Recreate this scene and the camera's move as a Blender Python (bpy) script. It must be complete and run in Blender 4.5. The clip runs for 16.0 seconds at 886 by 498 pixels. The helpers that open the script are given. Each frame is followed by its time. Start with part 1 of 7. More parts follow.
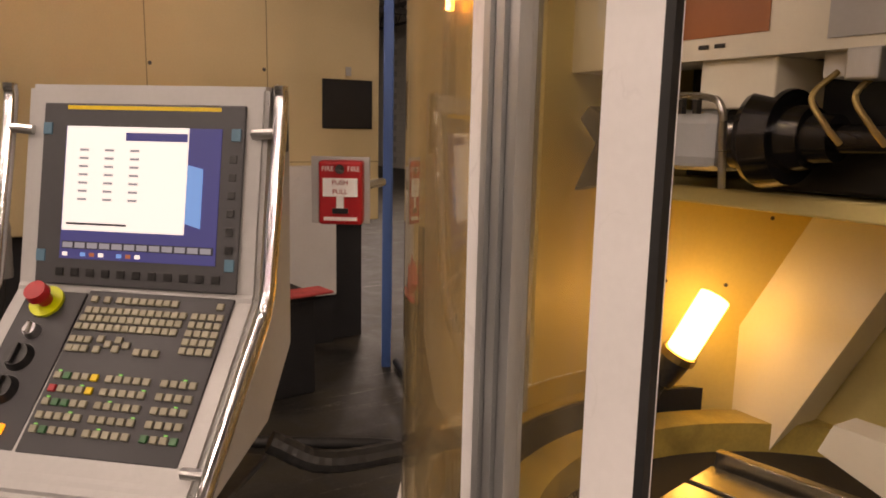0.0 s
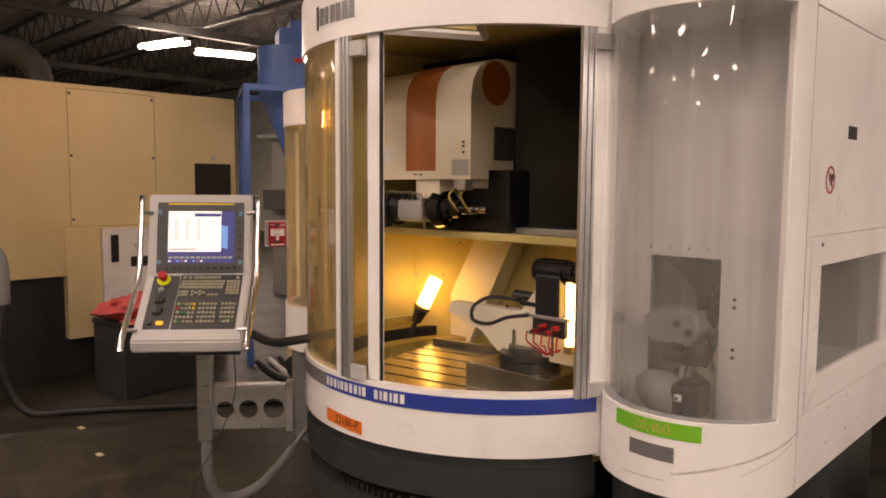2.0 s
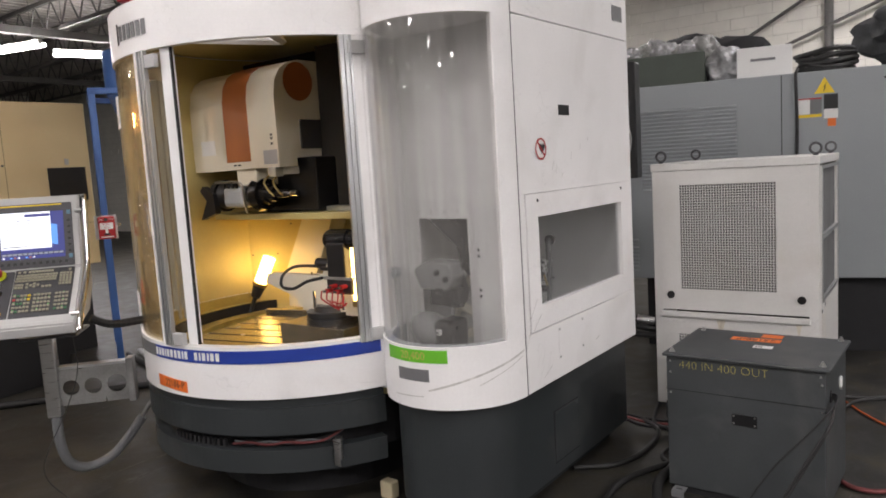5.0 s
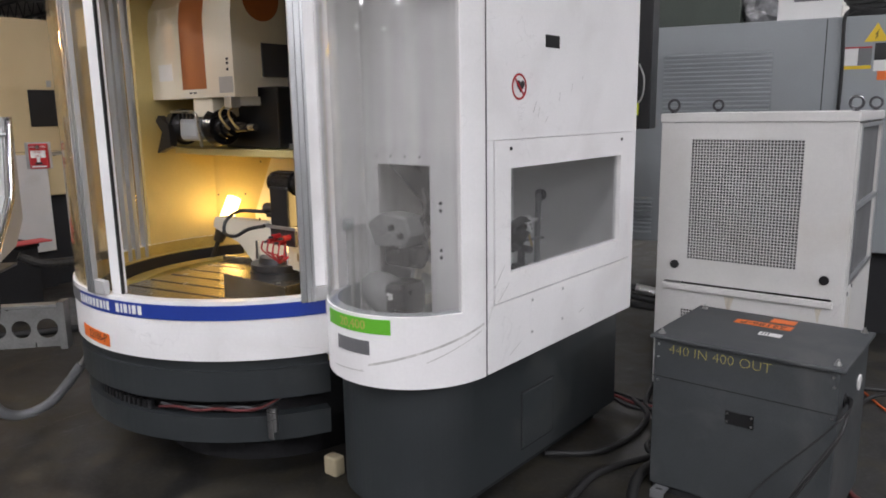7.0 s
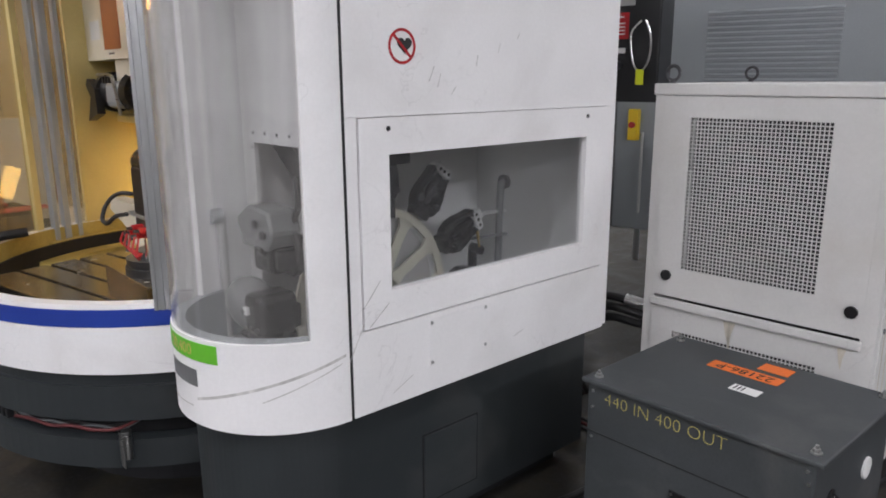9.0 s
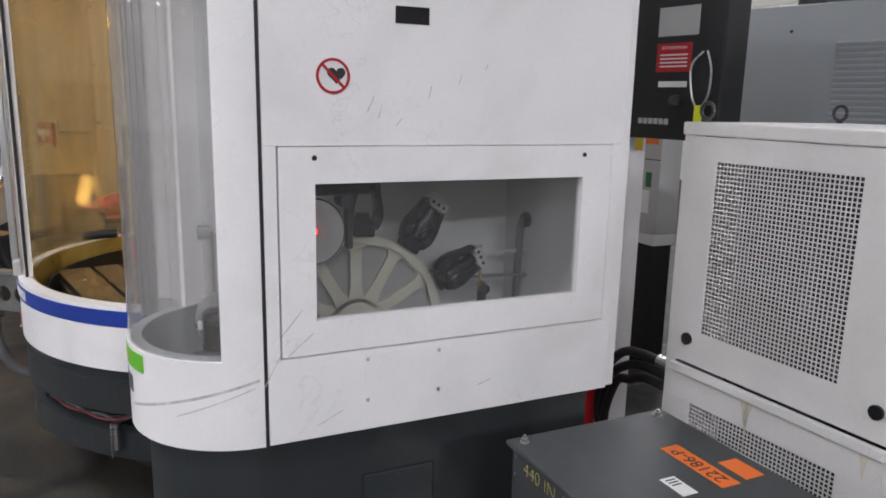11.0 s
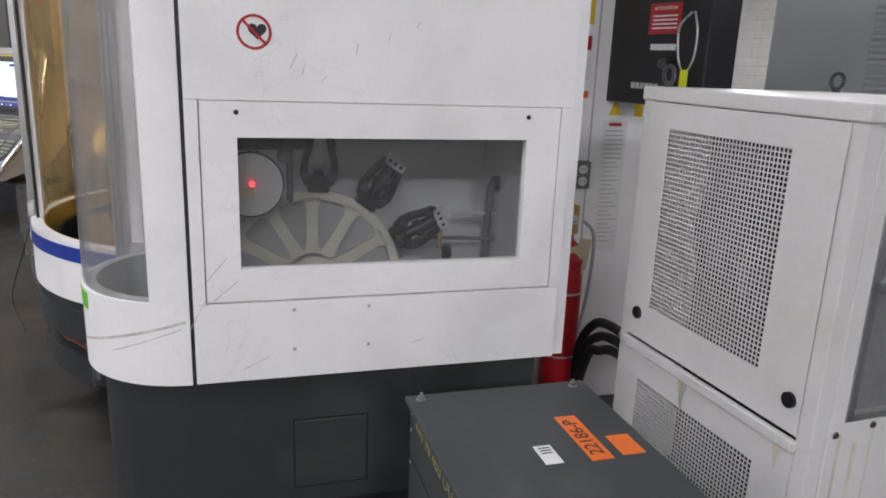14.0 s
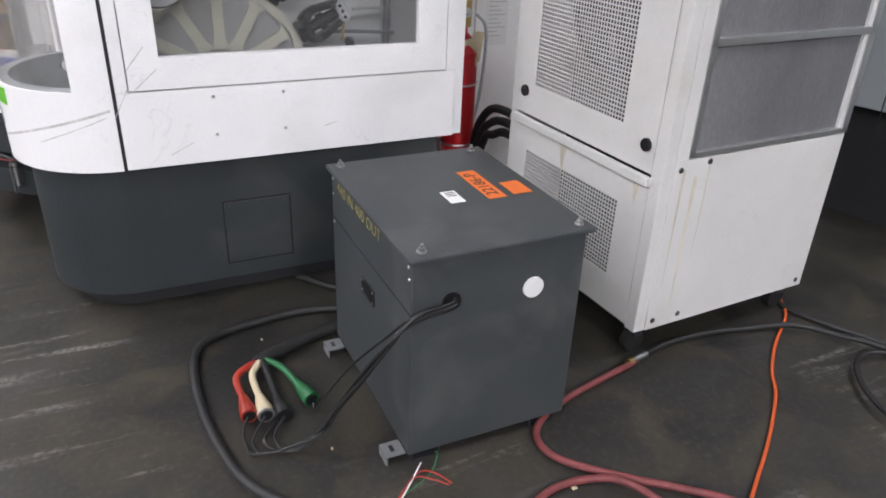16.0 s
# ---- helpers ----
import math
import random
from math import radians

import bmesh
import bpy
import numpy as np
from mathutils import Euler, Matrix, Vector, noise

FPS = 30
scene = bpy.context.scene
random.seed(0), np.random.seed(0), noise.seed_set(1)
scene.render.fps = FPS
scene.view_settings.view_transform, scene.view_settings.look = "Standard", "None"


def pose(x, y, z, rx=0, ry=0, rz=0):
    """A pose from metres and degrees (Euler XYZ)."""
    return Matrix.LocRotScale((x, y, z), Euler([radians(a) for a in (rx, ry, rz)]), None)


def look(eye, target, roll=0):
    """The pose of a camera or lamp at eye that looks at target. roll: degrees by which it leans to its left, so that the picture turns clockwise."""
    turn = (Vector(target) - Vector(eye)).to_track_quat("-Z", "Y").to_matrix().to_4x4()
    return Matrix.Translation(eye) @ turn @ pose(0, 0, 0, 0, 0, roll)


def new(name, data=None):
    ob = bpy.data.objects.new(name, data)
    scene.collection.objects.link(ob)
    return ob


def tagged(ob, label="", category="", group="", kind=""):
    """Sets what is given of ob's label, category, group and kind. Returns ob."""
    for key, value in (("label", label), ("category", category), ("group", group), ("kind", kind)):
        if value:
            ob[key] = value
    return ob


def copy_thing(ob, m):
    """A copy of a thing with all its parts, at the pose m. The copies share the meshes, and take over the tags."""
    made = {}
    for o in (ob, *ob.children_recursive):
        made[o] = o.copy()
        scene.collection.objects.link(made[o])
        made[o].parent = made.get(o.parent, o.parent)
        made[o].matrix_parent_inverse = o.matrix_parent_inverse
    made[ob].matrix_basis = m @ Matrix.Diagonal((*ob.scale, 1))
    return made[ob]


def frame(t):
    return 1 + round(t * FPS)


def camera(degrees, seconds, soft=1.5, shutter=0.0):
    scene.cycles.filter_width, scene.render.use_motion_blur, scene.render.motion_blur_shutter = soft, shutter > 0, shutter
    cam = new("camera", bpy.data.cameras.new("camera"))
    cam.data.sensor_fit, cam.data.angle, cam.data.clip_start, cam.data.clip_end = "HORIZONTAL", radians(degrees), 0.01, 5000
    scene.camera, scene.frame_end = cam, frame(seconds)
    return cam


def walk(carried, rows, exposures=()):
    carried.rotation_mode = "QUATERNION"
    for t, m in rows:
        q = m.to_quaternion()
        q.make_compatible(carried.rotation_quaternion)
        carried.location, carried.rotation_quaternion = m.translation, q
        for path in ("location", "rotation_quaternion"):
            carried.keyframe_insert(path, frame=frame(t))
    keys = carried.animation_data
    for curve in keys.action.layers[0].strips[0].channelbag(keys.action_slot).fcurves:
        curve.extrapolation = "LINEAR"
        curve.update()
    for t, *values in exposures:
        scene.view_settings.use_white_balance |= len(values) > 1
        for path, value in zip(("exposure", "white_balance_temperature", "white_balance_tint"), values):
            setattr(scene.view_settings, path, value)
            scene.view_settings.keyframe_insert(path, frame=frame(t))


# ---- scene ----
cam = camera(62.9, 16.0, soft=1.8)
PATH = [
    (0, (-0.938, -1.202, 1.550), (-2.629, -0.187, 1.220), 1.2),
    (0.1, (-0.889, -1.269, 1.550), (-2.563, -0.219, 1.245), 1.2),
    (0.2, (-0.801, -1.344, 1.550), (-2.475, -0.286, 1.270), 1.2),
    (0.3, (-0.692, -1.457, 1.550), (-2.343, -0.358, 1.288), 1.2),
    (0.4, (-0.543, -1.587, 1.550), (-2.169, -0.448, 1.307), 1.2),
    (0.5, (-0.365, -1.744, 1.550), (-1.967, -0.567, 1.331), 1.2),
    (0.6, (-0.208, -1.885, 1.552), (-1.789, -0.677, 1.346), 1.2),
    (0.7, (-0.042, -2.038, 1.558), (-1.590, -0.786, 1.362), 1.2),
    (0.8, (0.187, -2.252, 1.585), (-1.335, -0.966, 1.398), 1.3),
    (0.9, (0.426, -2.456, 1.640), (-1.086, -1.156, 1.448), 1.5),
    (1, (0.677, -2.656, 1.702), (-0.828, -1.356, 1.492), 1.7),
    (1.5, (0.699, -2.671, 1.685), (-0.768, -1.325, 1.495), 1.3),
    (2, (0.838, -2.626, 1.665), (-0.556, -1.202, 1.492), 0.4),
    (2.5, (1.088, -2.603, 1.651), (-0.198, -1.08, 1.485), -0.9),
    (3, (1.249, -2.666, 1.681), (0.038, -1.089, 1.469), -2.0),
    (3.5, (1.355, -2.834, 1.678), (0.2, -1.211, 1.493), -2.7),
    (6, (1.707, -2.495, 1.615), (0.435, -0.979, 1.319), -2.7),
    (6.5, (1.701, -2.333, 1.607), (0.402, -0.85, 1.268), -1.5),
    (7, (1.577, -2.148, 1.607), (0.321, -0.637, 1.235), -0.9),
    (7.5, (1.532, -1.905, 1.577), (0.248, -0.43, 1.157), -2.0),
    (8, (1.574, -1.582, 1.599), (0.195, -0.205, 1.149), -1.8),
    (8.5, (1.557, -1.348, 1.606), (0.167, 0.012, 1.14), -0.3),
    (9, (1.686, -1.133, 1.61), (0.234, 0.163, 1.148), -0.3),
    (9.5, (1.831, -0.939, 1.627), (0.258, 0.222, 1.208), -0.0),
    (12, (2.08, -0.114, 1.633), (0.268, 0.577, 1.147), 1.7),
    (12.5, (2.077, -0.035, 1.636), (0.264, 0.607, 1.089), 1.9),
    (13, (2.143, 0.034, 1.649), (0.297, 0.591, 1.118), 1.3),
    (13.5, (2.215, 0.098, 1.649), (0.347, 0.595, 1.134), 1.5),
    (14, (2.265, 0.137, 1.635), (0.41, 0.694, 1.134), 2.3),
    (14.5, (2.314, 0.142, 1.615), (0.473, 0.651, 1.022), 2.1),
    (15, (2.391, 0.095, 1.592), (0.595, 0.663, 0.921), 2.5),
    (15.5, (2.496, -0.011, 1.54), (0.819, 0.708, 0.72), 3.5),
    (16, (2.579, -0.018, 1.544), (0.978, 0.759, 0.632), 2.4),
]
EXPOSURES = [(0.0, -0.55, 9600, 30), (0.8, -0.5, 9600, 30), (1.5, -0.4, 9600, 30), (3.7, -0.36, 8600, 26), (5.0, -0.18, 7000, 17), (6.0, -0.11, 6600, 16), (9.0, -0.16, 6450, 16), (12.5, -0.16, 6450, 16), (14.5, -0.10, 6450, 16), (15.3, 0.12, 6450, 16), (16.0, 0.40, 6450, 16)]
walk(cam, [(t, look(eye, target, roll)) for t, eye, target, roll in PATH], EXPOSURES)


# ---- light ----
world = bpy.data.worlds.new("world")
scene.world = world
world.use_nodes = True
world.node_tree.nodes["Background"].inputs[0].default_value = (0.85, 0.92, 1.0, 1)
world.node_tree.nodes["Background"].inputs[1].default_value = 0.05


def area_lamp(name, place, target, sx, sy, watts, colour):
    data = bpy.data.lights.new(name, "AREA")
    data.shape, data.size, data.size_y, data.energy, data.color = "RECTANGLE", sx, sy, watts, colour
    ob = new(name, data)
    ob.matrix_world = look(place, target)
    return ob


TUBES = [(-13.5, 4.0, 4.47, 15), (-13.6, 5.4, 4.47, 75), (-2.2, -3.4, 4.6, 15), (1.8, -2.4, 4.6, 100), (8.5, 0.6, 4.6, 10), (8.8, -1.8, 4.6, 60), (2.4, 4.0, 4.6, 95), (-2.4, 4.6, 4.6, 20),
         (-6.2, -4.6, 4.6, 85), (3.4, -5.6, 4.6, 30), (-0.6, -6.2, 4.6, 100), (-3.6, -8.5, 4.6, 20), (1.6, -9.5, 4.6, 70), (6.5, -3.5, 4.6, 60), (0.5, 8.6, 4.6, 10), (-7.5, 8.0, 4.6, 10)]
FAR_TUBES = [(-12.0, -12.5, 4.6, 30), (-5.0, -18.0, 4.6, 110), (4.2, -14.0, 4.6, 65), (12.5, -11.0, 4.6, 20), (16.0, -21.0, 4.6, 140), (-8.5, -8.8, 4.6, 75), (-2.0, -12.0, 4.6, 15), (1.5, -17.5, 4.6, 95), (7.5, -8.0, 4.6, 120), (9.0, -16.0, 4.6, 40), (-10.0, -22.0, 4.6, 160), (5.0, -24.0, 4.6, 10), (-15.5, -7.0, 4.6, 50)]
for k, (tx, ty, tz, turn) in enumerate(TUBES):
    lamp = area_lamp("tube_light", (tx, ty, tz - 0.09), (tx, ty, 0), 1.2, 0.22, 300 if tx > 8 else 160 if tx > 4 or ty > 7 or tx < -10 else 115 if tx < -5 else 40, (0.93, 0.96, 1.0))
    lamp.matrix_world = Matrix.Translation((tx, ty, tz - 0.09)) @ Matrix.Rotation(radians(turn), 4, "Z")


# ---- materials ----
def material(name, colour, rough=0.5, metal=0.0, vary=0.12, scale=6.0, fine=90.0, bump=0.05, dirt=None, dirt_amount=0.0, coat=0.0, stretch=(1, 1, 1), scuff=0.0):
    """Painted or bare surface with broad blotches, fine grain, optional dirt and a fine relief."""
    m = bpy.data.materials.new(name)
    m.use_nodes = True
    nt = m.node_tree
    p = nt.nodes["Principled BSDF"]
    p.inputs["Metallic"].default_value = metal
    p.inputs["Coat Weight"].default_value = coat
    tc = nt.nodes.new("ShaderNodeTexCoord")
    mp = nt.nodes.new("ShaderNodeMapping")
    mp.inputs["Scale"].default_value = stretch
    nt.links.new(tc.outputs["Object"], mp.inputs[0])
    n1, n2 = nt.nodes.new("ShaderNodeTexNoise"), nt.nodes.new("ShaderNodeTexNoise")
    n1.inputs["Scale"].default_value, n1.inputs["Detail"].default_value = scale, 6
    n2.inputs["Scale"].default_value, n2.inputs["Detail"].default_value = fine, 3
    for n in (n1, n2):
        nt.links.new(mp.outputs[0], n.inputs["Vector"])
    r1 = nt.nodes.new("ShaderNodeMapRange")
    r1.inputs[1].default_value, r1.inputs[2].default_value = 0.3, 0.7
    r1.inputs[3].default_value, r1.inputs[4].default_value = 1 - vary, 1 + vary * 0.5
    nt.links.new(n1.outputs[0], r1.inputs[0])
    r2 = nt.nodes.new("ShaderNodeMapRange")
    r2.inputs[1].default_value, r2.inputs[2].default_value = 0.3, 0.7
    r2.inputs[3].default_value, r2.inputs[4].default_value = 1 - vary * 0.4, 1 + vary * 0.4
    nt.links.new(n2.outputs[0], r2.inputs[0])
    mul = nt.nodes.new("ShaderNodeMath")
    mul.operation = "MULTIPLY"
    nt.links.new(r1.outputs[0], mul.inputs[0])
    nt.links.new(r2.outputs[0], mul.inputs[1])
    mix = nt.nodes.new("ShaderNodeVectorMath")
    mix.operation = "SCALE"
    mix.inputs[0].default_value = colour
    nt.links.new(mul.outputs[0], mix.inputs["Scale"])
    last = mix.outputs[0]
    if dirt is not None:
        n3 = nt.nodes.new("ShaderNodeTexNoise")
        n3.inputs["Scale"].default_value, n3.inputs["Detail"].default_value, n3.inputs["Distortion"].default_value = scale * 0.7, 9, 0.6
        nt.links.new(mp.outputs[0], n3.inputs["Vector"])
        r3 = nt.nodes.new("ShaderNodeMapRange")
        r3.inputs[1].default_value, r3.inputs[2].default_value = 0.52, 0.75
        r3.inputs[3].default_value, r3.inputs[4].default_value = 0.0, dirt_amount
        nt.links.new(n3.outputs[0], r3.inputs[0])
        mm = nt.nodes.new("ShaderNodeMix")
        mm.data_type = "RGBA"
        nt.links.new(r3.outputs[0], mm.inputs[0])
        nt.links.new(last, mm.inputs[6])
        mm.inputs[7].default_value = (*dirt, 1)
        last = mm.outputs[2]
    if scuff:
        # thin rubbed lines, broken up by a broad mask
        n4, n5 = nt.nodes.new("ShaderNodeTexNoise"), nt.nodes.new("ShaderNodeTexNoise")
        n4.inputs["Scale"].default_value, n4.inputs["Detail"].default_value, n4.inputs["Distortion"].default_value = 2.3, 5, 1.6
        n5.inputs["Scale"].default_value, n5.inputs["Detail"].default_value = 3.1, 4
        off = nt.nodes.new("ShaderNodeVectorMath")
        off.inputs[1].default_value = (3.7, 1.9, 5.3)
        nt.links.new(mp.outputs[0], off.inputs[0])
        nt.links.new(mp.outputs[0], n4.inputs["Vector"])
        nt.links.new(off.outputs[0], n5.inputs["Vector"])
        line, gap = nt.nodes.new("ShaderNodeMath"), nt.nodes.new("ShaderNodeMath")
        line.operation, line.inputs[1].default_value = "SUBTRACT", 0.5
        gap.operation = "ABSOLUTE"
        nt.links.new(n4.outputs[0], line.inputs[0])
        nt.links.new(line.outputs[0], gap.inputs[0])
        r4, r5, both = nt.nodes.new("ShaderNodeMapRange"), nt.nodes.new("ShaderNodeMapRange"), nt.nodes.new("ShaderNodeMath")
        for k, v in zip((1, 2, 3, 4), (0.0, 0.006, 1.0, 0.0)):
            r4.inputs[k].default_value = v
        for k, v in zip((1, 2, 3, 4), (0.50, 0.62, 0.0, scuff)):
            r5.inputs[k].default_value = v
        both.operation = "MULTIPLY"
        nt.links.new(gap.outputs[0], r4.inputs[0])
        nt.links.new(n5.outputs[0], r5.inputs[0])
        nt.links.new(r4.outputs[0], both.inputs[0])
        nt.links.new(r5.outputs[0], both.inputs[1])
        ms = nt.nodes.new("ShaderNodeMix")
        ms.data_type = "RGBA"
        nt.links.new(both.outputs[0], ms.inputs[0])
        nt.links.new(last, ms.inputs[6])
        ms.inputs[7].default_value = (0.26, 0.25, 0.24, 1)
        last = ms.outputs[2]
    nt.links.new(last, p.inputs["Base Color"])
    rr = nt.nodes.new("ShaderNodeMapRange")
    rr.inputs[3].default_value, rr.inputs[4].default_value = max(0.03, rough - 0.1), min(1, rough + 0.1)
    nt.links.new(n1.outputs[0], rr.inputs[0])
    nt.links.new(rr.outputs[0], p.inputs["Roughness"])
    if bump:
        b = nt.nodes.new("ShaderNodeBump")
        b.inputs["Strength"].default_value, b.inputs["Distance"].default_value = bump, 0.004
        nt.links.new(n2.outputs[0], b.inputs["Height"])
        nt.links.new(b.outputs[0], p.inputs["Normal"])
    return m


def glow(name, colour, strength):
    m = bpy.data.materials.new(name)
    m.use_nodes = True
    p = m.node_tree.nodes["Principled BSDF"]
    p.inputs["Base Color"].default_value = (0.02, 0.02, 0.02, 1)
    p.inputs["Emission Color"].default_value = (*colour, 1)
    p.inputs["Emission Strength"].default_value = strength
    return m


def clear(name, tint, haze, gloss=0.06, haze_colour=(0.75, 0.74, 0.72), streak=(2.5, 2.5, 0.5), spread=0.15):
    """Thin plastic or glass sheet: see-through, with a gloss and a scratched, dusty film."""
    m = bpy.data.materials.new(name)
    m.use_nodes = True
    nt = m.node_tree
    nt.nodes.remove(nt.nodes["Principled BSDF"])
    out = nt.nodes["Material Output"]
    tr, gl, df = nt.nodes.new("ShaderNodeBsdfTransparent"), nt.nodes.new("ShaderNodeBsdfGlossy"), nt.nodes.new("ShaderNodeBsdfDiffuse")
    tl = nt.nodes.new("ShaderNodeBsdfTranslucent")
    tr.inputs[0].default_value = (*tint, 1)
    gl.inputs["Roughness"].default_value = gloss
    df.inputs[0].default_value = (*haze_colour, 1)
    tl.inputs[0].default_value = (*haze_colour, 1)
    film = nt.nodes.new("ShaderNodeMixShader")
    film.inputs[0].default_value = 0.45
    nt.links.new(df.outputs[0], film.inputs[1])
    nt.links.new(tl.outputs[0], film.inputs[2])
    tc, mp, n1 = nt.nodes.new("ShaderNodeTexCoord"), nt.nodes.new("ShaderNodeMapping"), nt.nodes.new("ShaderNodeTexNoise")
    mp.inputs["Scale"].default_value = streak
    n1.inputs["Scale"].default_value, n1.inputs["Detail"].default_value = 2.0, 3
    nt.links.new(tc.outputs["Object"], mp.inputs[0])
    nt.links.new(mp.outputs[0], n1.inputs["Vector"])
    r1 = nt.nodes.new("ShaderNodeMapRange")
    r1.inputs[1].default_value, r1.inputs[2].default_value = 0.3, 0.7
    r1.inputs[3].default_value, r1.inputs[4].default_value = haze * (1 - spread), haze * (1 + spread)
    nt.links.new(n1.outputs[0], r1.inputs[0])
    m1, m2, fr = nt.nodes.new("ShaderNodeMixShader"), nt.nodes.new("ShaderNodeMixShader"), nt.nodes.new("ShaderNodeMath")
    facing, power = nt.nodes.new("ShaderNodeLayerWeight"), nt.nodes.new("ShaderNodeMath")
    facing.inputs[0].default_value = 0.5
    power.operation, power.inputs[1].default_value = "POWER", 5.0
    fr.operation, fr.inputs[1].default_value, fr.inputs[2].default_value = "MULTIPLY_ADD", 0.9, 0.04
    nt.links.new(facing.outputs["Facing"], power.inputs[0])
    nt.links.new(power.outputs[0], fr.inputs[0])
    nt.links.new(r1.outputs[0], m1.inputs[0])
    nt.links.new(tr.outputs[0], m1.inputs[1])
    nt.links.new(film.outputs[0], m1.inputs[2])
    nt.links.new(fr.outputs[0], m2.inputs[0])
    nt.links.new(m1.outputs[0], m2.inputs[1])
    nt.links.new(gl.outputs[0], m2.inputs[2])
    nt.links.new(m2.outputs[0], out.inputs[0])
    return m


def floor_material():
    """Dark sealed concrete: brown-black blotches, fine grit, pale drag marks and dull traffic lanes."""
    m = bpy.data.materials.new("worn_concrete_floor")
    m.use_nodes = True
    nt = m.node_tree
    p = nt.nodes["Principled BSDF"]
    tc = nt.nodes.new("ShaderNodeTexCoord")

    def noise_of(scale, detail, stretch=(1, 1, 1), turn=0.0, distort=0.0, rough=0.6):
        mp, n = nt.nodes.new("ShaderNodeMapping"), nt.nodes.new("ShaderNodeTexNoise")
        mp.inputs["Scale"].default_value, mp.inputs["Rotation"].default_value = stretch, (0, 0, radians(turn))
        n.inputs["Scale"].default_value, n.inputs["Detail"].default_value, n.inputs["Distortion"].default_value, n.inputs["Roughness"].default_value = scale, detail, distort, rough
        nt.links.new(tc.outputs["Object"], mp.inputs[0])
        nt.links.new(mp.outputs[0], n.inputs["Vector"])
        return n.outputs[0]

    def ramp(value, a, b, lo=0.0, hi=1.0):
        r = nt.nodes.new("ShaderNodeMapRange")
        for k, v in zip((1, 2, 3, 4), (a, b, lo, hi)):
            r.inputs[k].default_value = v
        nt.links.new(value, r.inputs[0])
        return r.outputs[0]

    def mixed(fac, a, b):
        x = nt.nodes.new("ShaderNodeMix")
        x.data_type = "RGBA"
        nt.links.new(fac, x.inputs[0])
        for k, c in ((6, a), (7, b)):
            if isinstance(c, tuple):
                x.inputs[k].default_value = (*c, 1)
            else:
                nt.links.new(c, x.inputs[k])
        return x.outputs[2]

    def times(a, b):
        x = nt.nodes.new("ShaderNodeMath")
        x.operation = "MULTIPLY"
        nt.links.new(a, x.inputs[0])
        nt.links.new(b, x.inputs[1])
        return x.outputs[0]

    broad, mid, grit = noise_of(0.9, 8, distort=0.5), noise_of(4, 8, distort=0.8), noise_of(45, 5)
    col = mixed(ramp(broad, 0.35, 0.65), (0.008, 0.0075, 0.007), (0.040, 0.037, 0.031))
    col = mixed(ramp(mid, 0.45, 0.68, 0, 0.8), col, (0.050, 0.042, 0.026))
    col = mixed(ramp(grit, 0.5, 0.8, 0, 0.4), col, (0.075, 0.072, 0.065))
    drag = times(ramp(noise_of(3.0, 7, (4.2, 0.42, 1), 6, 0.5, 0.72), 0.56, 0.70), ramp(noise_of(1.0, 4), 0.50, 0.62))
    col = mixed(times(drag, ramp(grit, 0.35, 0.6)), col, (0.27, 0.26, 0.235))
    drag2 = times(ramp(noise_of(5.0, 5, (4, 0.35, 1), 25, 0.2), 0.62, 0.74), ramp(noise_of(0.8, 3), 0.52, 0.62, 0, 0.3))
    col = mixed(drag2, col, (0.16, 0.155, 0.14))
    nt.links.new(col, p.inputs["Base Color"])
    nt.links.new(ramp(mid, 0.3, 0.7, 0.46, 0.7), p.inputs["Roughness"])
    b = nt.nodes.new("ShaderNodeBump")
    b.inputs["Strength"].default_value, b.inputs["Distance"].default_value = 0.25, 0.004
    nt.links.new(grit, b.inputs["Height"])
    nt.links.new(b.outputs[0], p.inputs["Normal"])
    return m


WHITE = material("white_enamel", (0.88, 0.87, 0.86), 0.35, vary=0.04, scale=3, dirt=(0.50, 0.47, 0.43), dirt_amount=0.26, bump=0.03, scuff=0.15)
WHITE_OLD = material("aged_white_enamel", (0.69, 0.68, 0.655), 0.4, vary=0.05, scale=4, dirt=(0.48, 0.42, 0.33), dirt_amount=0.26, bump=0.04, scuff=0.15)
GREY = material("dark_grey_textured_paint", (0.028, 0.033, 0.035), 0.45, vary=0.12, scale=4, fine=160, dirt=(0.10, 0.10, 0.096), dirt_amount=0.3, bump=0.12)
GREY_MID = material("grey_enamel", (0.36, 0.38, 0.39), 0.4, vary=0.05, scale=2)
GREY_LIGHT = material("light_grey_enamel", (0.45, 0.45, 0.44), 0.38, vary=0.05, scale=5)
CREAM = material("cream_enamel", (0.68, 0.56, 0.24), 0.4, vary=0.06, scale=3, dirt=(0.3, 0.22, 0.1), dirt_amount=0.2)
IVORY = material("ivory_enamel", (0.80, 0.75, 0.62), 0.35, vary=0.03, scale=3)
RUST = material("burnt_orange_paint", (0.42, 0.135, 0.04), 0.4, vary=0.05)
BLACK = material("black_plastic", (0.012, 0.012, 0.013), 0.35, vary=0.2)
BLACK_DULL = material("dull_black", (0.016, 0.016, 0.018), 0.75, vary=0.3, scale=8)
CONSOLE_DARK = material("dark_keypad_sheet", (0.022, 0.022, 0.026), 0.5, vary=0.1)
CHARCOAL = material("charcoal_panel", (0.055, 0.055, 0.06), 0.45, vary=0.08)
RUBBER = material("black_rubber", (0.018, 0.018, 0.018), 0.55, vary=0.25, scale=20)
STEEL = material("brushed_steel", (0.55, 0.55, 0.54), 0.3, 1.0, vary=0.1, scale=10, stretch=(1, 1, 12))
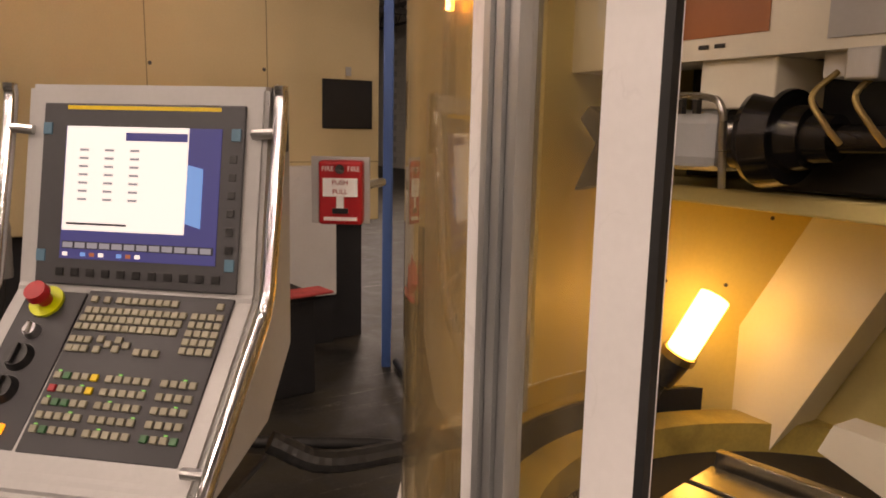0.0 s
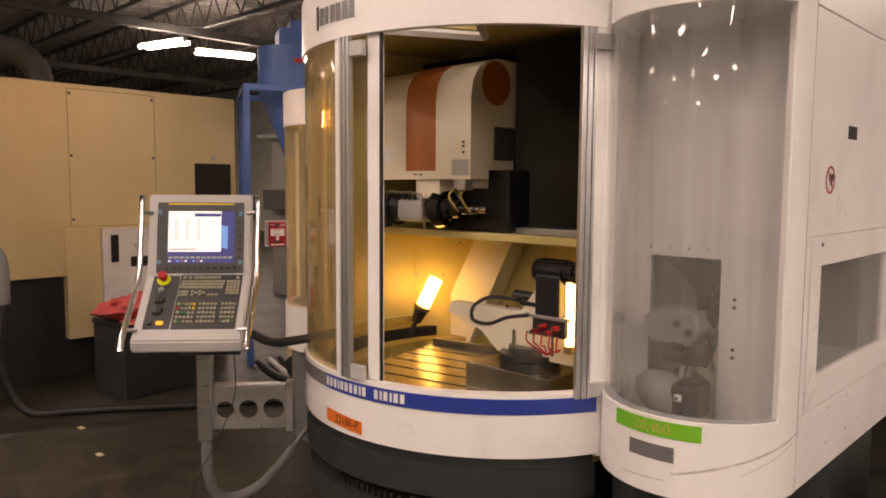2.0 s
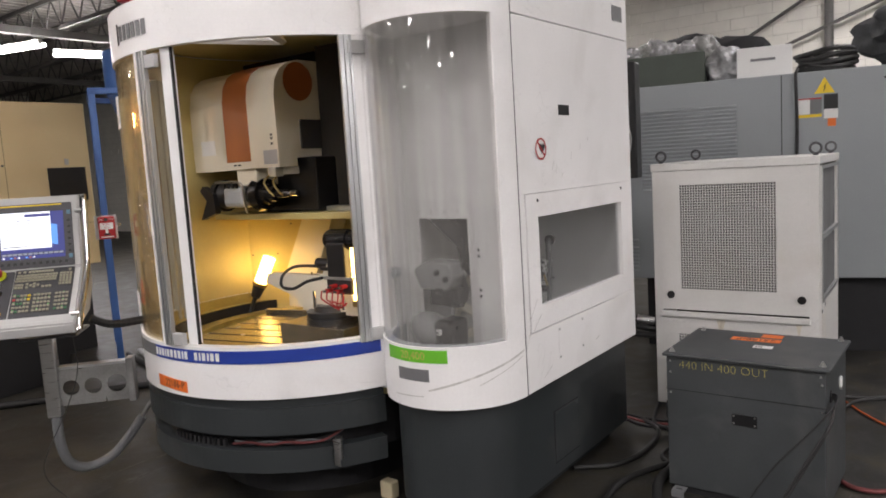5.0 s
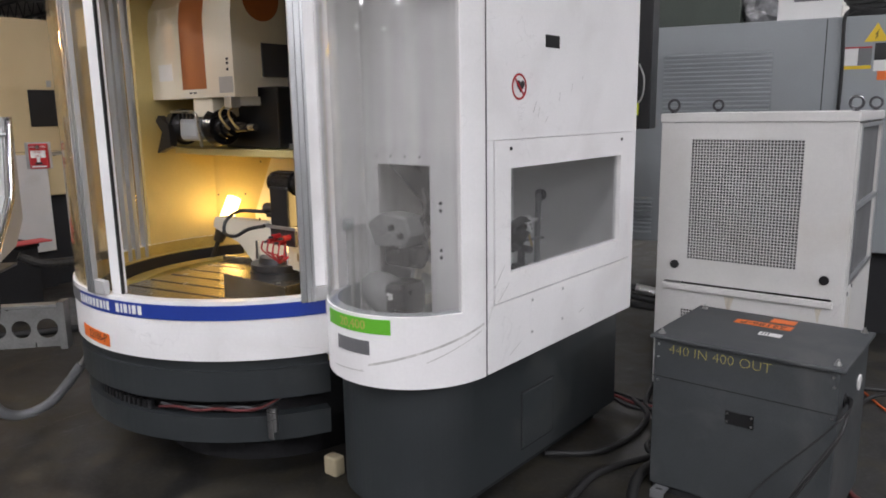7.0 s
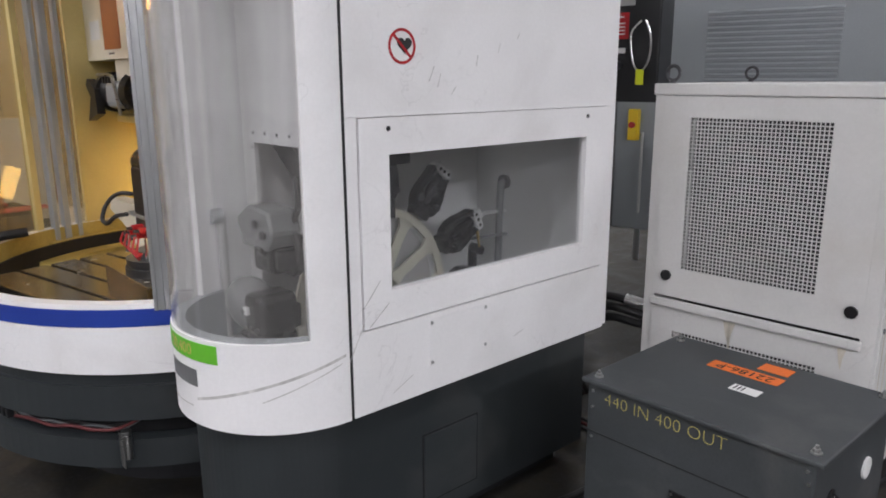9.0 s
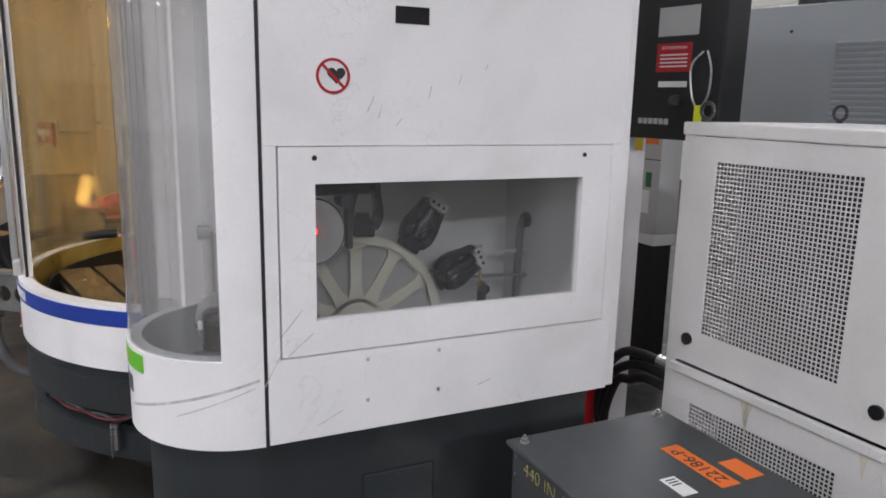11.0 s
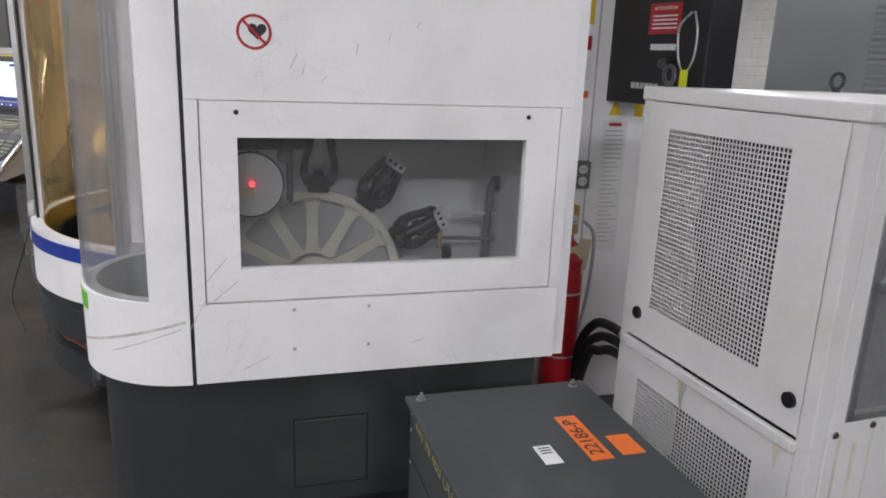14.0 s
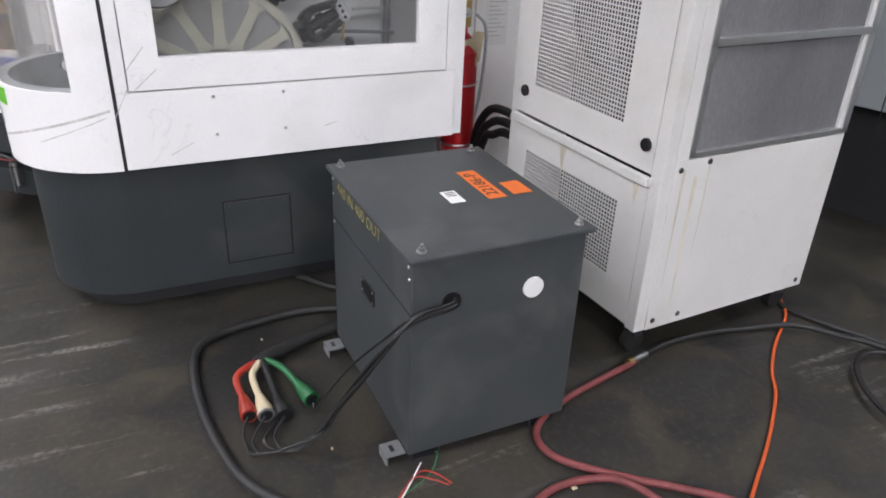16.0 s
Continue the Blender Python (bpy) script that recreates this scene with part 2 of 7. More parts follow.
ALU = material("anodised_aluminium", (0.55, 0.56, 0.56), 0.36, 0.85, vary=0.06, scale=8, stretch=(8, 8, 1))
CHROME = material("chrome", (0.75, 0.75, 0.75), 0.12, 1.0, vary=0.04)
OILY = material("oily_machined_steel", (0.36, 0.33, 0.27), 0.24, 0.9, vary=0.25, scale=9, dirt=(0.08, 0.05, 0.02), dirt_amount=0.5)
DARK_METAL = material("dark_burnished_metal", (0.10, 0.10, 0.105), 0.35, 0.8, vary=0.25, scale=12)
BLUE = material("royal_blue_stripe", (0.018, 0.048, 0.30), 0.35, vary=0.04)
STRIPE_GREY = material("grey_stripe", (0.16, 0.16, 0.165), 0.4, vary=0.05)
ORANGE = material("orange_tape", (0.80, 0.17, 0.025), 0.55, vary=0.06, scale=15)
GREEN = material("green_tape", (0.13, 0.50, 0.03), 0.55, vary=0.06, scale=15)
SOOT = material("grimy_black_steel", (0.02, 0.02, 0.021), 0.3, 0.5, vary=0.3, scale=14)
INK = material("black_ink", (0.02, 0.02, 0.02), 0.6, vary=0)
PAPER = material("white_label", (0.78, 0.78, 0.76), 0.6, vary=0.04)
YELLOW_INK = material("yellow_marker", (0.50, 0.43, 0.11), 0.6, vary=0.3, scale=60)
RED = material("red_enamel", (0.42, 0.012, 0.016), 0.35, vary=0.06)
YELLOW = material("safety_yellow", (0.80, 0.55, 0.02), 0.45, vary=0.05)
GREEN_DARK = material("green_plastic", (0.02, 0.13, 0.045), 0.4, vary=0.1)
PAPER_CREAM = material("manila_tag", (0.58, 0.50, 0.33), 0.7, vary=0.1)
BLUE_PAINT = material("blue_machine_paint", (0.055, 0.15, 0.42), 0.45, vary=0.1, scale=3)
PINK = material("red_shop_rag", (0.62, 0.10, 0.10), 0.9, vary=0.25, scale=14)
BRASS = material("brass", (0.45, 0.33, 0.14), 0.4, 0.9, vary=0.2)
DUCT = material("dark_duct_metal", (0.06, 0.055, 0.05), 0.6, 0.3, vary=0.2)
DECK = material("dark_roof_deck", (0.40, 0.375, 0.35), 0.8, vary=0.3)
CONCRETE = floor_material()
BLOCK = material("painted_block", (0.74, 0.72, 0.66), 0.65, vary=0.08, scale=3, bump=0.2)
MORTAR = material("painted_joint", (0.55, 0.53, 0.48), 0.8, vary=0.1)
IVORY_PLASTIC = material("ivory_plastic", (0.70, 0.67, 0.55), 0.5, vary=0.06)
RED_GLOW = glow("red_led", (1.0, 0.03, 0.04), 6)
LAMP_GLOW = glow("warm_lamp", (1.0, 0.63, 0.17), 15)
LAMP_DIM = glow("warm_tube", (1.0, 0.66, 0.22), 13)
DARK_CHROME = material("dark_chromed_metal", (0.07, 0.07, 0.075), 0.15, 0.9, vary=0.1)
GREY_MID_DARK = material("mid_grey_paint", (0.16, 0.165, 0.17), 0.5, vary=0.1)
SCREEN_WHITE = glow("screen_white", (0.86, 0.92, 1.0), 1.6)
SCREEN_BLUE = glow("screen_blue", (0.05, 0.07, 0.42), 0.7)
SCREEN_GLOW = glow("screen_light_blue", (0.12, 0.40, 1.0), 1.2)
SCREEN_GREY = glow("screen_grey", (0.45, 0.52, 0.68), 0.7)
SCREEN_DARK = glow("screen_dark", (0.02, 0.03, 0.08), 0.4)
SCREEN_RED = glow("screen_red", (0.8, 0.25, 0.1), 0.6)
AMBER_GLOW = glow("amber_button_light", (1.0, 0.42, 0.03), 2.0)
GREEN_GLOW = glow("green_key_light", (0.2, 1.0, 0.2), 0.8)
KEY = material("beige_key", (0.30, 0.28, 0.20), 0.5, vary=0.1)
KEY_BLUE = material("blue_key", (0.08, 0.20, 0.28), 0.5, vary=0.1)
YELLOW_GREEN = material("yellow_ring", (0.62, 0.68, 0.02), 0.4, vary=0.05)
CAST_ALU = material("cast_aluminium", (0.66, 0.66, 0.65), 0.4, 0.1, vary=0.15, scale=14)
STEEL_DULL = material("dull_zinc_plate", (0.30, 0.30, 0.29), 0.5, 0.6, vary=0.2, scale=10)
FIN = material("dusty_condenser_fins", (0.20, 0.20, 0.205), 0.7, 0.2, vary=0.35, scale=3, fine=200, bump=0.4, stretch=(1, 1, 0.25))
STAIN = material("rust_stain", (0.66, 0.61, 0.51), 0.6, vary=0.2, scale=14, stretch=(1, 1, 0.3))
GREY_BLUE = material("blue_grey_enamel", (0.30, 0.325, 0.335), 0.4, vary=0.06, scale=2)
OLIVE = material("dark_green_tray", (0.05, 0.065, 0.05), 0.5, vary=0.15)
FOIL = material("crumpled_plastic_wrap", (0.42, 0.42, 0.43), 0.2, 0.3, vary=0.3, scale=14, fine=50, bump=0.5)
WOOD = material("worn_wood", (0.30, 0.17, 0.08), 0.6, vary=0.25, scale=8, stretch=(1, 1, 0.15))
DARK_CLOTH = material("grey_tarpaulin_cloth", (0.05, 0.055, 0.058), 0.7, vary=0.4, scale=12, bump=0.4)
RED_HOSE = material("dusty_red_rubber", (0.19, 0.045, 0.045), 0.6, vary=0.3, scale=16)
RED_PLASTIC = material("red_plastic", (0.36, 0.035, 0.02), 0.45, vary=0.15)
ORANGE_CORD = material("orange_cord_jacket", (0.60, 0.10, 0.02), 0.45, vary=0.1)
CREAM_FAR = material("cream_machine_paint", (0.66, 0.53, 0.30), 0.45, vary=0.06, scale=1.5, dirt=(0.4, 0.3, 0.15), dirt_amount=0.15)
SEAM = material("panel_joint", (0.28, 0.22, 0.12), 0.7, vary=0.1)
DARK_STEEL = material("dark_structural_steel", (0.10, 0.095, 0.09), 0.55, vary=0.25, scale=5)
GREEN_MACHINE = material("green_machine_paint", (0.05, 0.20, 0.11), 0.4, vary=0.1)
BULB_GLOW = glow("warm_bulb", (1.0, 0.45, 0.12), 150)
TUBE_GLOW = glow("cool_tube", (0.95, 0.97, 1.0), 55)
SCUFF = material("grey_scuff", (0.62, 0.605, 0.58), 0.5, vary=0.3, scale=20)
ROOM_WHITE = material("inner_white_paint", (0.64, 0.64, 0.63), 0.5, vary=0.05, scale=3, dirt=(0.36, 0.36, 0.34), dirt_amount=0.2)
# near-black colour that paints the shade on the chiller's floor pan
PAN_SHADE = material("dark_pan_shade", (0.022, 0.023, 0.027), 0.6, vary=0.4, scale=3)
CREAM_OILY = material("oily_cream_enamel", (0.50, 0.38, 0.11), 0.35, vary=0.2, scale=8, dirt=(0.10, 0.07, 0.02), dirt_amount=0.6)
BELLOWS = material("black_bellows_cloth", (0.05, 0.047, 0.043), 0.4, vary=0.2)
TRANSFORMER_GREY = material("dusty_grey_enamel", (0.052, 0.058, 0.061), 0.5, vary=0.15, scale=5, fine=120, dirt=(0.17, 0.165, 0.155), dirt_amount=0.3, bump=0.08)
BOX_GREY = material("electrical_box_grey", (0.20, 0.205, 0.20), 0.45, vary=0.08)
GLASS = clear("scratched_acrylic", (0.92, 0.86, 0.72), 0.17, 0.03, (0.74, 0.62, 0.42), (6, 6, 0.25), 0.45)
GLASS_INNER = clear("scuffed_door_pane", (0.94, 0.90, 0.80), 0.10, 0.14, (0.70, 0.58, 0.38), (6, 6, 0.25), 0.45)
GLASS_HAZY = clear("frosted_acrylic", (0.95, 0.95, 0.95), 0.185, 0.02, (0.47, 0.455, 0.43), (6, 6, 0.2), 0.5)
# near-black colour standing for the unlit inside of the chiller
GRILLE_SHADE = material("dark_grille_shade", (0.028, 0.028, 0.029), 0.7, vary=0.3, scale=5)
GLASS_DARK = clear("smoked_window", (0.90, 0.91, 0.91), 0.06, 0.05, (0.62, 0.62, 0.62))


# ---- mesh helpers ----
def part(name, bm, mat, parent=None, label="", smooth=False, angle=40):
    me = bpy.data.meshes.new(name)
    bmesh.ops.recalc_face_normals(bm, faces=bm.faces)
    bm.to_mesh(me)
    bm.free()
    me.materials.append(mat)
    if smooth:
        me.shade_smooth()
        me.set_sharp_from_angle(angle=radians(angle))
    ob = new(name, me)
    ob.parent = parent
    if label:
        tagged(ob, label)
    return ob


def thing(name, label, category, m=None, group="", kind=""):
    ob = new(name)
    ob.matrix_basis = m if m is not None else Matrix()
    ob.empty_display_size = 0.1
    return tagged(ob, label, category, group, kind)


def add_box(bm, x0, x1, y0, y1, z0, z1, bevel=0.0, m=None, seg=2):
    made = bmesh.ops.create_cube(bm, size=1)["verts"]
    for v in made:
        v.co = Vector(((x0 + x1) / 2 + v.co.x * (x1 - x0), (y0 + y1) / 2 + v.co.y * (y1 - y0), (z0 + z1) / 2 + v.co.z * (z1 - z0)))
    if bevel:
        edges = list({e for v in made for e in v.link_edges})
        r = bmesh.ops.bevel(bm, geom=edges, offset=bevel, segments=seg, affect="EDGES", profile=0.5)
        made = list({v for f in r["faces"] for v in f.verts} | {v for v in made if v.is_valid})
    if m is not None:
        bmesh.ops.transform(bm, matrix=m, verts=made)
    return made


def box(x0, x1, y0, y1, z0, z1, bevel=0.003, m=None):
    bm = bmesh.new()
    add_box(bm, x0, x1, y0, y1, z0, z1, bevel, m)
    return bm


def add_rod(bm, a, b, r, n=16, r2=None):
    a, b = Vector(a), Vector(b)
    made = bmesh.ops.create_cone(bm, cap_ends=True, segments=n, radius1=r, radius2=r if r2 is None else r2, depth=(b - a).length)["verts"]
    turn = (b - a).to_track_quat("Z", "Y").to_matrix().to_4x4()
    bmesh.ops.transform(bm, matrix=Matrix.Translation((a + b) / 2) @ turn, verts=made)
    return made


def rod(a, b, r, n=16, r2=None):
    bm = bmesh.new()
    add_rod(bm, a, b, r, n, r2)
    return bm


def smooth_path(points, steps=8):
    pts = [Vector(p) for p in points]
    pts = [pts[0] * 2 - pts[1]] + pts + [pts[-1] * 2 - pts[-2]]
    out = []
    for i in range(1, len(pts) - 2):
        p0, p1, p2, p3 = pts[i - 1:i + 3]
        for k in range(steps):
            t = k / steps
            out.append(0.5 * (2 * p1 + (p2 - p0) * t + (2 * p0 - 5 * p1 + 4 * p2 - p3) * t * t + (3 * p1 - p0 - 3 * p2 + p3) * t ** 3))
    return out + [pts[-2]]


def add_tube(bm, points, r, n=8, steps=8, ridge=0.0):
    path = smooth_path(points, steps) if steps else [Vector(p) for p in points]
    up, rings = Vector((0.13, 0.21, 1)).normalized(), []
    for i, p in enumerate(path):
        d = (path[min(i + 1, len(path) - 1)] - path[max(i - 1, 0)]).normalized()
        side = d.cross(up)
        side = side.normalized() if side.length > 1e-3 else d.cross(Vector((1, 0, 0))).normalized()
        top = side.cross(d)
        up = top
        rr = r * (1 + ridge * (i % 2))
        rings.append([bm.verts.new(p + rr * (math.cos(math.tau * k / n) * side + math.sin(math.tau * k / n) * top)) for k in range(n)])
    for a, b in zip(rings, rings[1:]):
        for k in range(n):
            bm.faces.new((a[k], a[(k + 1) % n], b[(k + 1) % n], b[k]))
    bm.faces.new(rings[0][::-1])
    bm.faces.new(rings[-1])


def tube(points, r, n=8, steps=8, ridge=0.0):
    bm = bmesh.new()
    add_tube(bm, points, r, n, steps, ridge)
    return bm


def add_prism(bm, outline, z0, z1, m=None):
    """A flat outline (x, y) drawn up from z0 to z1."""
    low = [bm.verts.new((x, y, z0)) for x, y in outline]
    high = [bm.verts.new((x, y, z1)) for x, y in outline]
    n = len(outline)
    for i in range(n):
        bm.faces.new((low[i], low[(i + 1) % n], high[(i + 1) % n], high[i]))
    bm.faces.new(low[::-1])
    bm.faces.new(high)
    if m is not None:
        bmesh.ops.transform(bm, matrix=m, verts=low + high)


def prism(outline, z0, z1, m=None):
    bm = bmesh.new()
    add_prism(bm, outline, z0, z1, m)
    return bm


def arc(c, r, a0, a1, n=32):
    """Points on a circle; the angle is from -y (the front) towards +x, in degrees."""
    return [(c[0] + r * math.sin(radians(a0 + (a1 - a0) * i / n)), c[1] - r * math.cos(radians(a0 + (a1 - a0) * i / n))) for i in range(n + 1)]


def arc_wall(c, r, a0, a1, z0, z1, thick, n=32):
    return prism(arc(c, r, a0, a1, n) + arc(c, r - thick, a1, a0, n), z0, z1)


def writing(name, text, size, mat, parent, m, depth=0.0006, align="CENTER", label="", squeeze=1.0, spacing=1.0, bend=None, thin=0.0):
    """Letters of the built-in font as a thin mesh; bend(x, y) -> place wraps them on a curved face."""
    cu = bpy.data.curves.new(name, "FONT")
    cu.body, cu.size, cu.extrude, cu.align_x, cu.align_y, cu.space_character = text, size, depth, align, "CENTER", spacing
    cu.resolution_u, cu.offset = 3, -thin
    ob = bpy.data.objects.new(name, cu)
    scene.collection.objects.link(ob)
    me = bpy.data.meshes.new_from_object(ob.evaluated_get(bpy.context.evaluated_depsgraph_get()))
    bpy.data.objects.remove(ob)
    bpy.data.curves.remove(cu)
    me.materials.clear()
    me.materials.append(mat)
    for v in me.vertices:
        v.co.x *= squeeze
        if bend:
            v.co = bend(v.co.x, v.co.y, v.co.z)
    made = new(name, me)
    made.parent = parent
    if not bend:
        made.matrix_basis = m
    if label:
        tagged(made, label)
    return made


# ---- the hall ----
def hall():
    tagged(part("floor", box(-30, 26, -35, 11.5, -0.3, 0.0, 0), CONCRETE), "worn dark grey concrete factory floor with scuffs", "floor", kind="structure")
    bm = bmesh.new()
    for i in range(176):
        x = -30 + i * 0.25
        add_box(bm, x, x + 0.13, -8, 11.5, 5.56, 5.6, 0)
    add_box(bm, -30, 26, -35, 11.5, 5.6, 5.75, 0)
    tagged(part("ceiling", bm, DECK), "dark corrugated steel roof deck", "ceiling", kind="structure")
    for name, b in (("wall_north", (-30, 26, 11.52, 11.7)), ("wall_south", (-30, 26, -35.2, -35)), ("wall_west", (-30.2, -30, -35, 11.5)), ("wall_east", (26, 26.2, -35, 11.5))):
        tagged(part(name, box(*b, 0, 5.6, 0), MORTAR if name == "wall_north" else BLOCK), "cream painted concrete block wall", "wall", kind="structure")


hall()

# ---- grinding machine ----
DRUM, DRUM_R = (-1.55, 0.19), 0.95
COL, COL_R = (-0.36, 0.0), 0.36
TOP, BAND, SILL, HEM = 2.50, 2.265, 0.865, 0.60
machine = thing("grinding_machine", "large white and dark grey tool grinding machine with curved glass doors", "machine")


def housing_plan(inset):
    """Outline of the right-hand housing: round front, straight flank, square back."""
    return arc(COL, COL_R - inset, -90, 90, 40) + [(-inset, 1.255 - inset), (COL[0] * 2 + inset, 1.255 - inset)]


def on_drum(r, z0):
    def bend(x, y, z):
        a = x / r
        return Vector((DRUM[0] + (r + z) * math.sin(a), DRUM[1] - (r + z) * math.cos(a), z0 + y))
    return bend


def on_column(r, z0):
    def bend(x, y, z):
        a = x / r
        return Vector((COL[0] + (r + z) * math.sin(a), COL[1] - (r + z) * math.cos(a), z0 + y))
    return bend


def curved_patch(name, bend, x0, x1, y0, y1, mat, parent, label="", skew=0.0, thick=0.0012, lift=0.0008):
    """A thin sheet wrapped on a curved face: tape, stripe or plate."""
    bm = bmesh.new()
    n = max(2, int(abs(x1 - x0) / 0.02))
    rows = []
    for i in range(n + 1):
        x = x0 + (x1 - x0) * i / n
        dy = skew * i / n
        rows.append([bm.verts.new(bend(x, y + dy, d)) for y, d in ((y0, lift), (y1, lift), (y1, lift + thick), (y0, lift + thick))])
    for a, b in zip(rows, rows[1:]):
        for k in range(4):
            bm.faces.new((a[k], a[(k + 1) % 4], b[(k + 1) % 4], b[k]))
    bm.faces.new(rows[0])
    bm.faces.new(rows[-1][::-1])
    return part(name, bm, mat, parent, label)


def screw(parent, p, normal, r=0.007, mat=None):
    n = Vector(normal)
    p = Vector(p)
    bm = rod(p - n * 0.002, p + n * 0.003, r, 10, r * 0.75)
    add_rod(bm, p + n * 0.003, p + n * 0.0035, r * 0.4, 6)
    return part("screw", bm, mat or STEEL, parent)


def machine_body(mc):
    base = part("column_base", prism(housing_plan(0.05), 0.09, HEM + 0.004), GREY, mc, "dark grey textured base")
    part("kick_recess", prism(housing_plan(0.13), 0.0, 0.092), BLACK_DULL, mc)
    bm = box(-0.0505, -0.044, 0.324, 0.572, 0.16, 0.412, 0.002)
    part("hatch_gasket", box(-0.0505, -0.0482, 0.316, 0.580, 0.152, 0.420, 0), BLACK_DULL, base)
    part("hatch_cover", bm, GREY, base, "grey access hatch cover")
    for y in (0.34, 0.448, 0.556):
        for z in (0.175, 0.397):
            screw(base, (-0.044, y, z), (1, 0, 0), 0.005, GREY)
    part("plinth_ring", arc_wall(DRUM, 0.93, -120, 66, 0.56, 0.615, 0.05, 64), GREY, mc)
    part("drum_base", arc_wall(DRUM, 0.948, -120, 66, 0.435, 0.564, 0.06, 64), GREY, mc, "dark grey curved plinth")
    part("lower_ring", arc_wall(DRUM, 0.935, -120, 66, 0.245, 0.355, 0.06, 64), GREY, mc, "dark grey curved lower skirt")
    part("plinth_core", prism(arc(DRUM, 0.80, 0, 354, 48), 0.26, 0.60), BLACK_DULL, mc)
    part("pedestal", prism(arc(DRUM, 0.6, 0, 354, 40), 0.0, 0.262), BLACK_DULL, mc)
    # holes strip and cable bundle seen in the gap of the plinth
    for i in range(12):
        a = radians(-8 + i * 2.1)
        c = Vector((DRUM[0] + 0.895 * math.sin(a), DRUM[1] - 0.895 * math.cos(a), 0.373))
        part("chain_link", box(-0.008, 0.008, -0.012, 0.012, -0.018, 0.018, 0.003, Matrix.Translation(c) @ Matrix.Rotation(a, 4, "Z")), DARK_METAL, mc)
    for k in range(3):
        pts = [(*arc(DRUM, 0.865 + 0.015 * k, a, a + 1, 1)[0], 0.372 + 0.010 * ((k + i) % 2)) for i, a in enumerate(range(18, 54, 6))]
        a_end = arc(DRUM, 0.88, 55, 56, 1)[0]
        part("cable", tube(pts + [(*a_end, 0.43)], 0.006, 6), (RUBBER, GREY_MID_DARK, RED_HOSE)[k], mc)
    bm = rod((-0.80, -0.415, 0.405), (-0.80, -0.415, 0.30), 0.018, 12)
    add_box(bm, -0.82, -0.78, -0.436, -0.43, 0.27, 0.40, 0.004)
    part("latch", bm, STEEL, mc, "steel latch on the plinth", smooth=True)
    # drum apron and header
    apron = part("drum_apron", arc_wall(DRUM, 0.955, -125, 66, 0.612, SILL, 0.05, 72), WHITE, mc, "white curved apron")
    header = part("drum_header", arc_wall(DRUM, 0.955, -125, 66, BAND, TOP, 0.04, 72), WHITE, mc, "white curved header")
    part("roof", prism(arc(DRUM, 0.915, 30, 330, 60) + [(-1.60, 0.16)], 2.44, 2.47), CREAM, mc, "cream inner ceiling")
    r = 0.957
    bend = on_drum(r, 0.8175)
    curved_patch("stripe", bend, r * radians(-9), r * radians(65.5), -0.031, 0.031, BLUE, apron, "royal blue stripe")
    curved_patch("stripe", bend, r * radians(-60), r * radians(-9), -0.031, 0.031, STRIPE_GREY, apron, "grey stripe")
    # lettering on the stripe, as plain bars one for each letter
    x = r * radians(-8.6)
    for word in (10, 6):
        for i in range(word):
            w = 0.013 if (word, i) in ((10, 3), (10, 8), (6, 1), (6, 3)) else 0.024
            curved_patch("letter_bar", on_drum(r + 0.0022, 0.8185), x, x + w * 0.8, -0.019, 0.019, PAPER, apron)
            x += w + 0.006
        x += 0.035
    hb = on_drum(r, 2.372)
    x = r * radians(-13.4)
    curved_patch("logo_mark", hb, x, x + 0.02, -0.05, 0.05, CHARCOAL, header, "dark blue maker's mark")
    x += 0.035
    for i in range(6):
        curved_patch("letter_bar", hb, x, x + 0.032, -0.035, 0.035, STRIPE_GREY, header)
        x += 0.044
    tape = curved_patch("price_tape", on_drum(r, 0.672), r * radians(-8.8), r * radians(5.9), -0.030, 0.026, ORANGE, apron, "orange tape with handwritten number", skew=-0.012)
    writing("handwriting", "22186-P", 0.05, INK, tape, None, 0.0004, bend=on_drum(r + 0.0024, 0.664), squeeze=0.95)
    # curved doors and glazing
    g = 0.945
    for a0, a1, name in ((-122, -62, "glass_panel"), (-60, -4.6, "glass_panel")):
        part(name, arc_wall(DRUM, g, a0, a1, SILL - 0.01, BAND + 0.01, 0.006, 40), GLASS, mc, "curved scratched clear glazing", True).visible_shadow = False
    for a0, a1, rr, t, z0, z1, mat, nm in ((-4.6, -1.4, 0.95, 0.03, SILL, BAND, WHITE, "door_frame"), (-62.2, -60, 0.95, 0.03, SILL, BAND, CREAM, "door_frame"), (-123, -121, 0.95, 0.05, SILL, BAND, WHITE, "door_frame"),
                                     (6.6, 10.4, 0.93, 0.03, SILL + 0.004, BAND, WHITE, "door_frame"), (10.4, 11.0, 0.93, 0.012, SILL + 0.004, BAND, RUBBER, "door_seal"),
                                     (62.2, 65.8, 0.95, 0.05, SILL, BAND, WHITE, "door_frame")):
        part(nm, arc_wall(DRUM, rr, a0, a1, z0, z1, t, 6), mat, mc, "black rubber door seal" if mat is RUBBER else "white upright door frame")
    part("door_glass", arc_wall(DRUM, 0.922, -48, 6.6, SILL, BAND, 0.006, 40), GLASS_INNER, mc, "curved sliding door pane", True).visible_shadow = False
    for a, z0 in ((0.9, 0.845), (61.2, 0.825)):
        bar = part("grip_profile", arc_wall(DRUM, 0.958, a - 1.75, a + 1.75, z0 + 0.015, 2.264, 0.006, 4), ALU, mc, "ribbed aluminium grip rail")
        for k in range(5):
            aa = a - 1.4 + 0.7 * k
            q = arc(DRUM, 0.968 if k % 2 else 0.974, aa - 0.33, aa + 0.33, 2) + arc(DRUM, 0.957, aa + 0.33, aa - 0.33, 2)
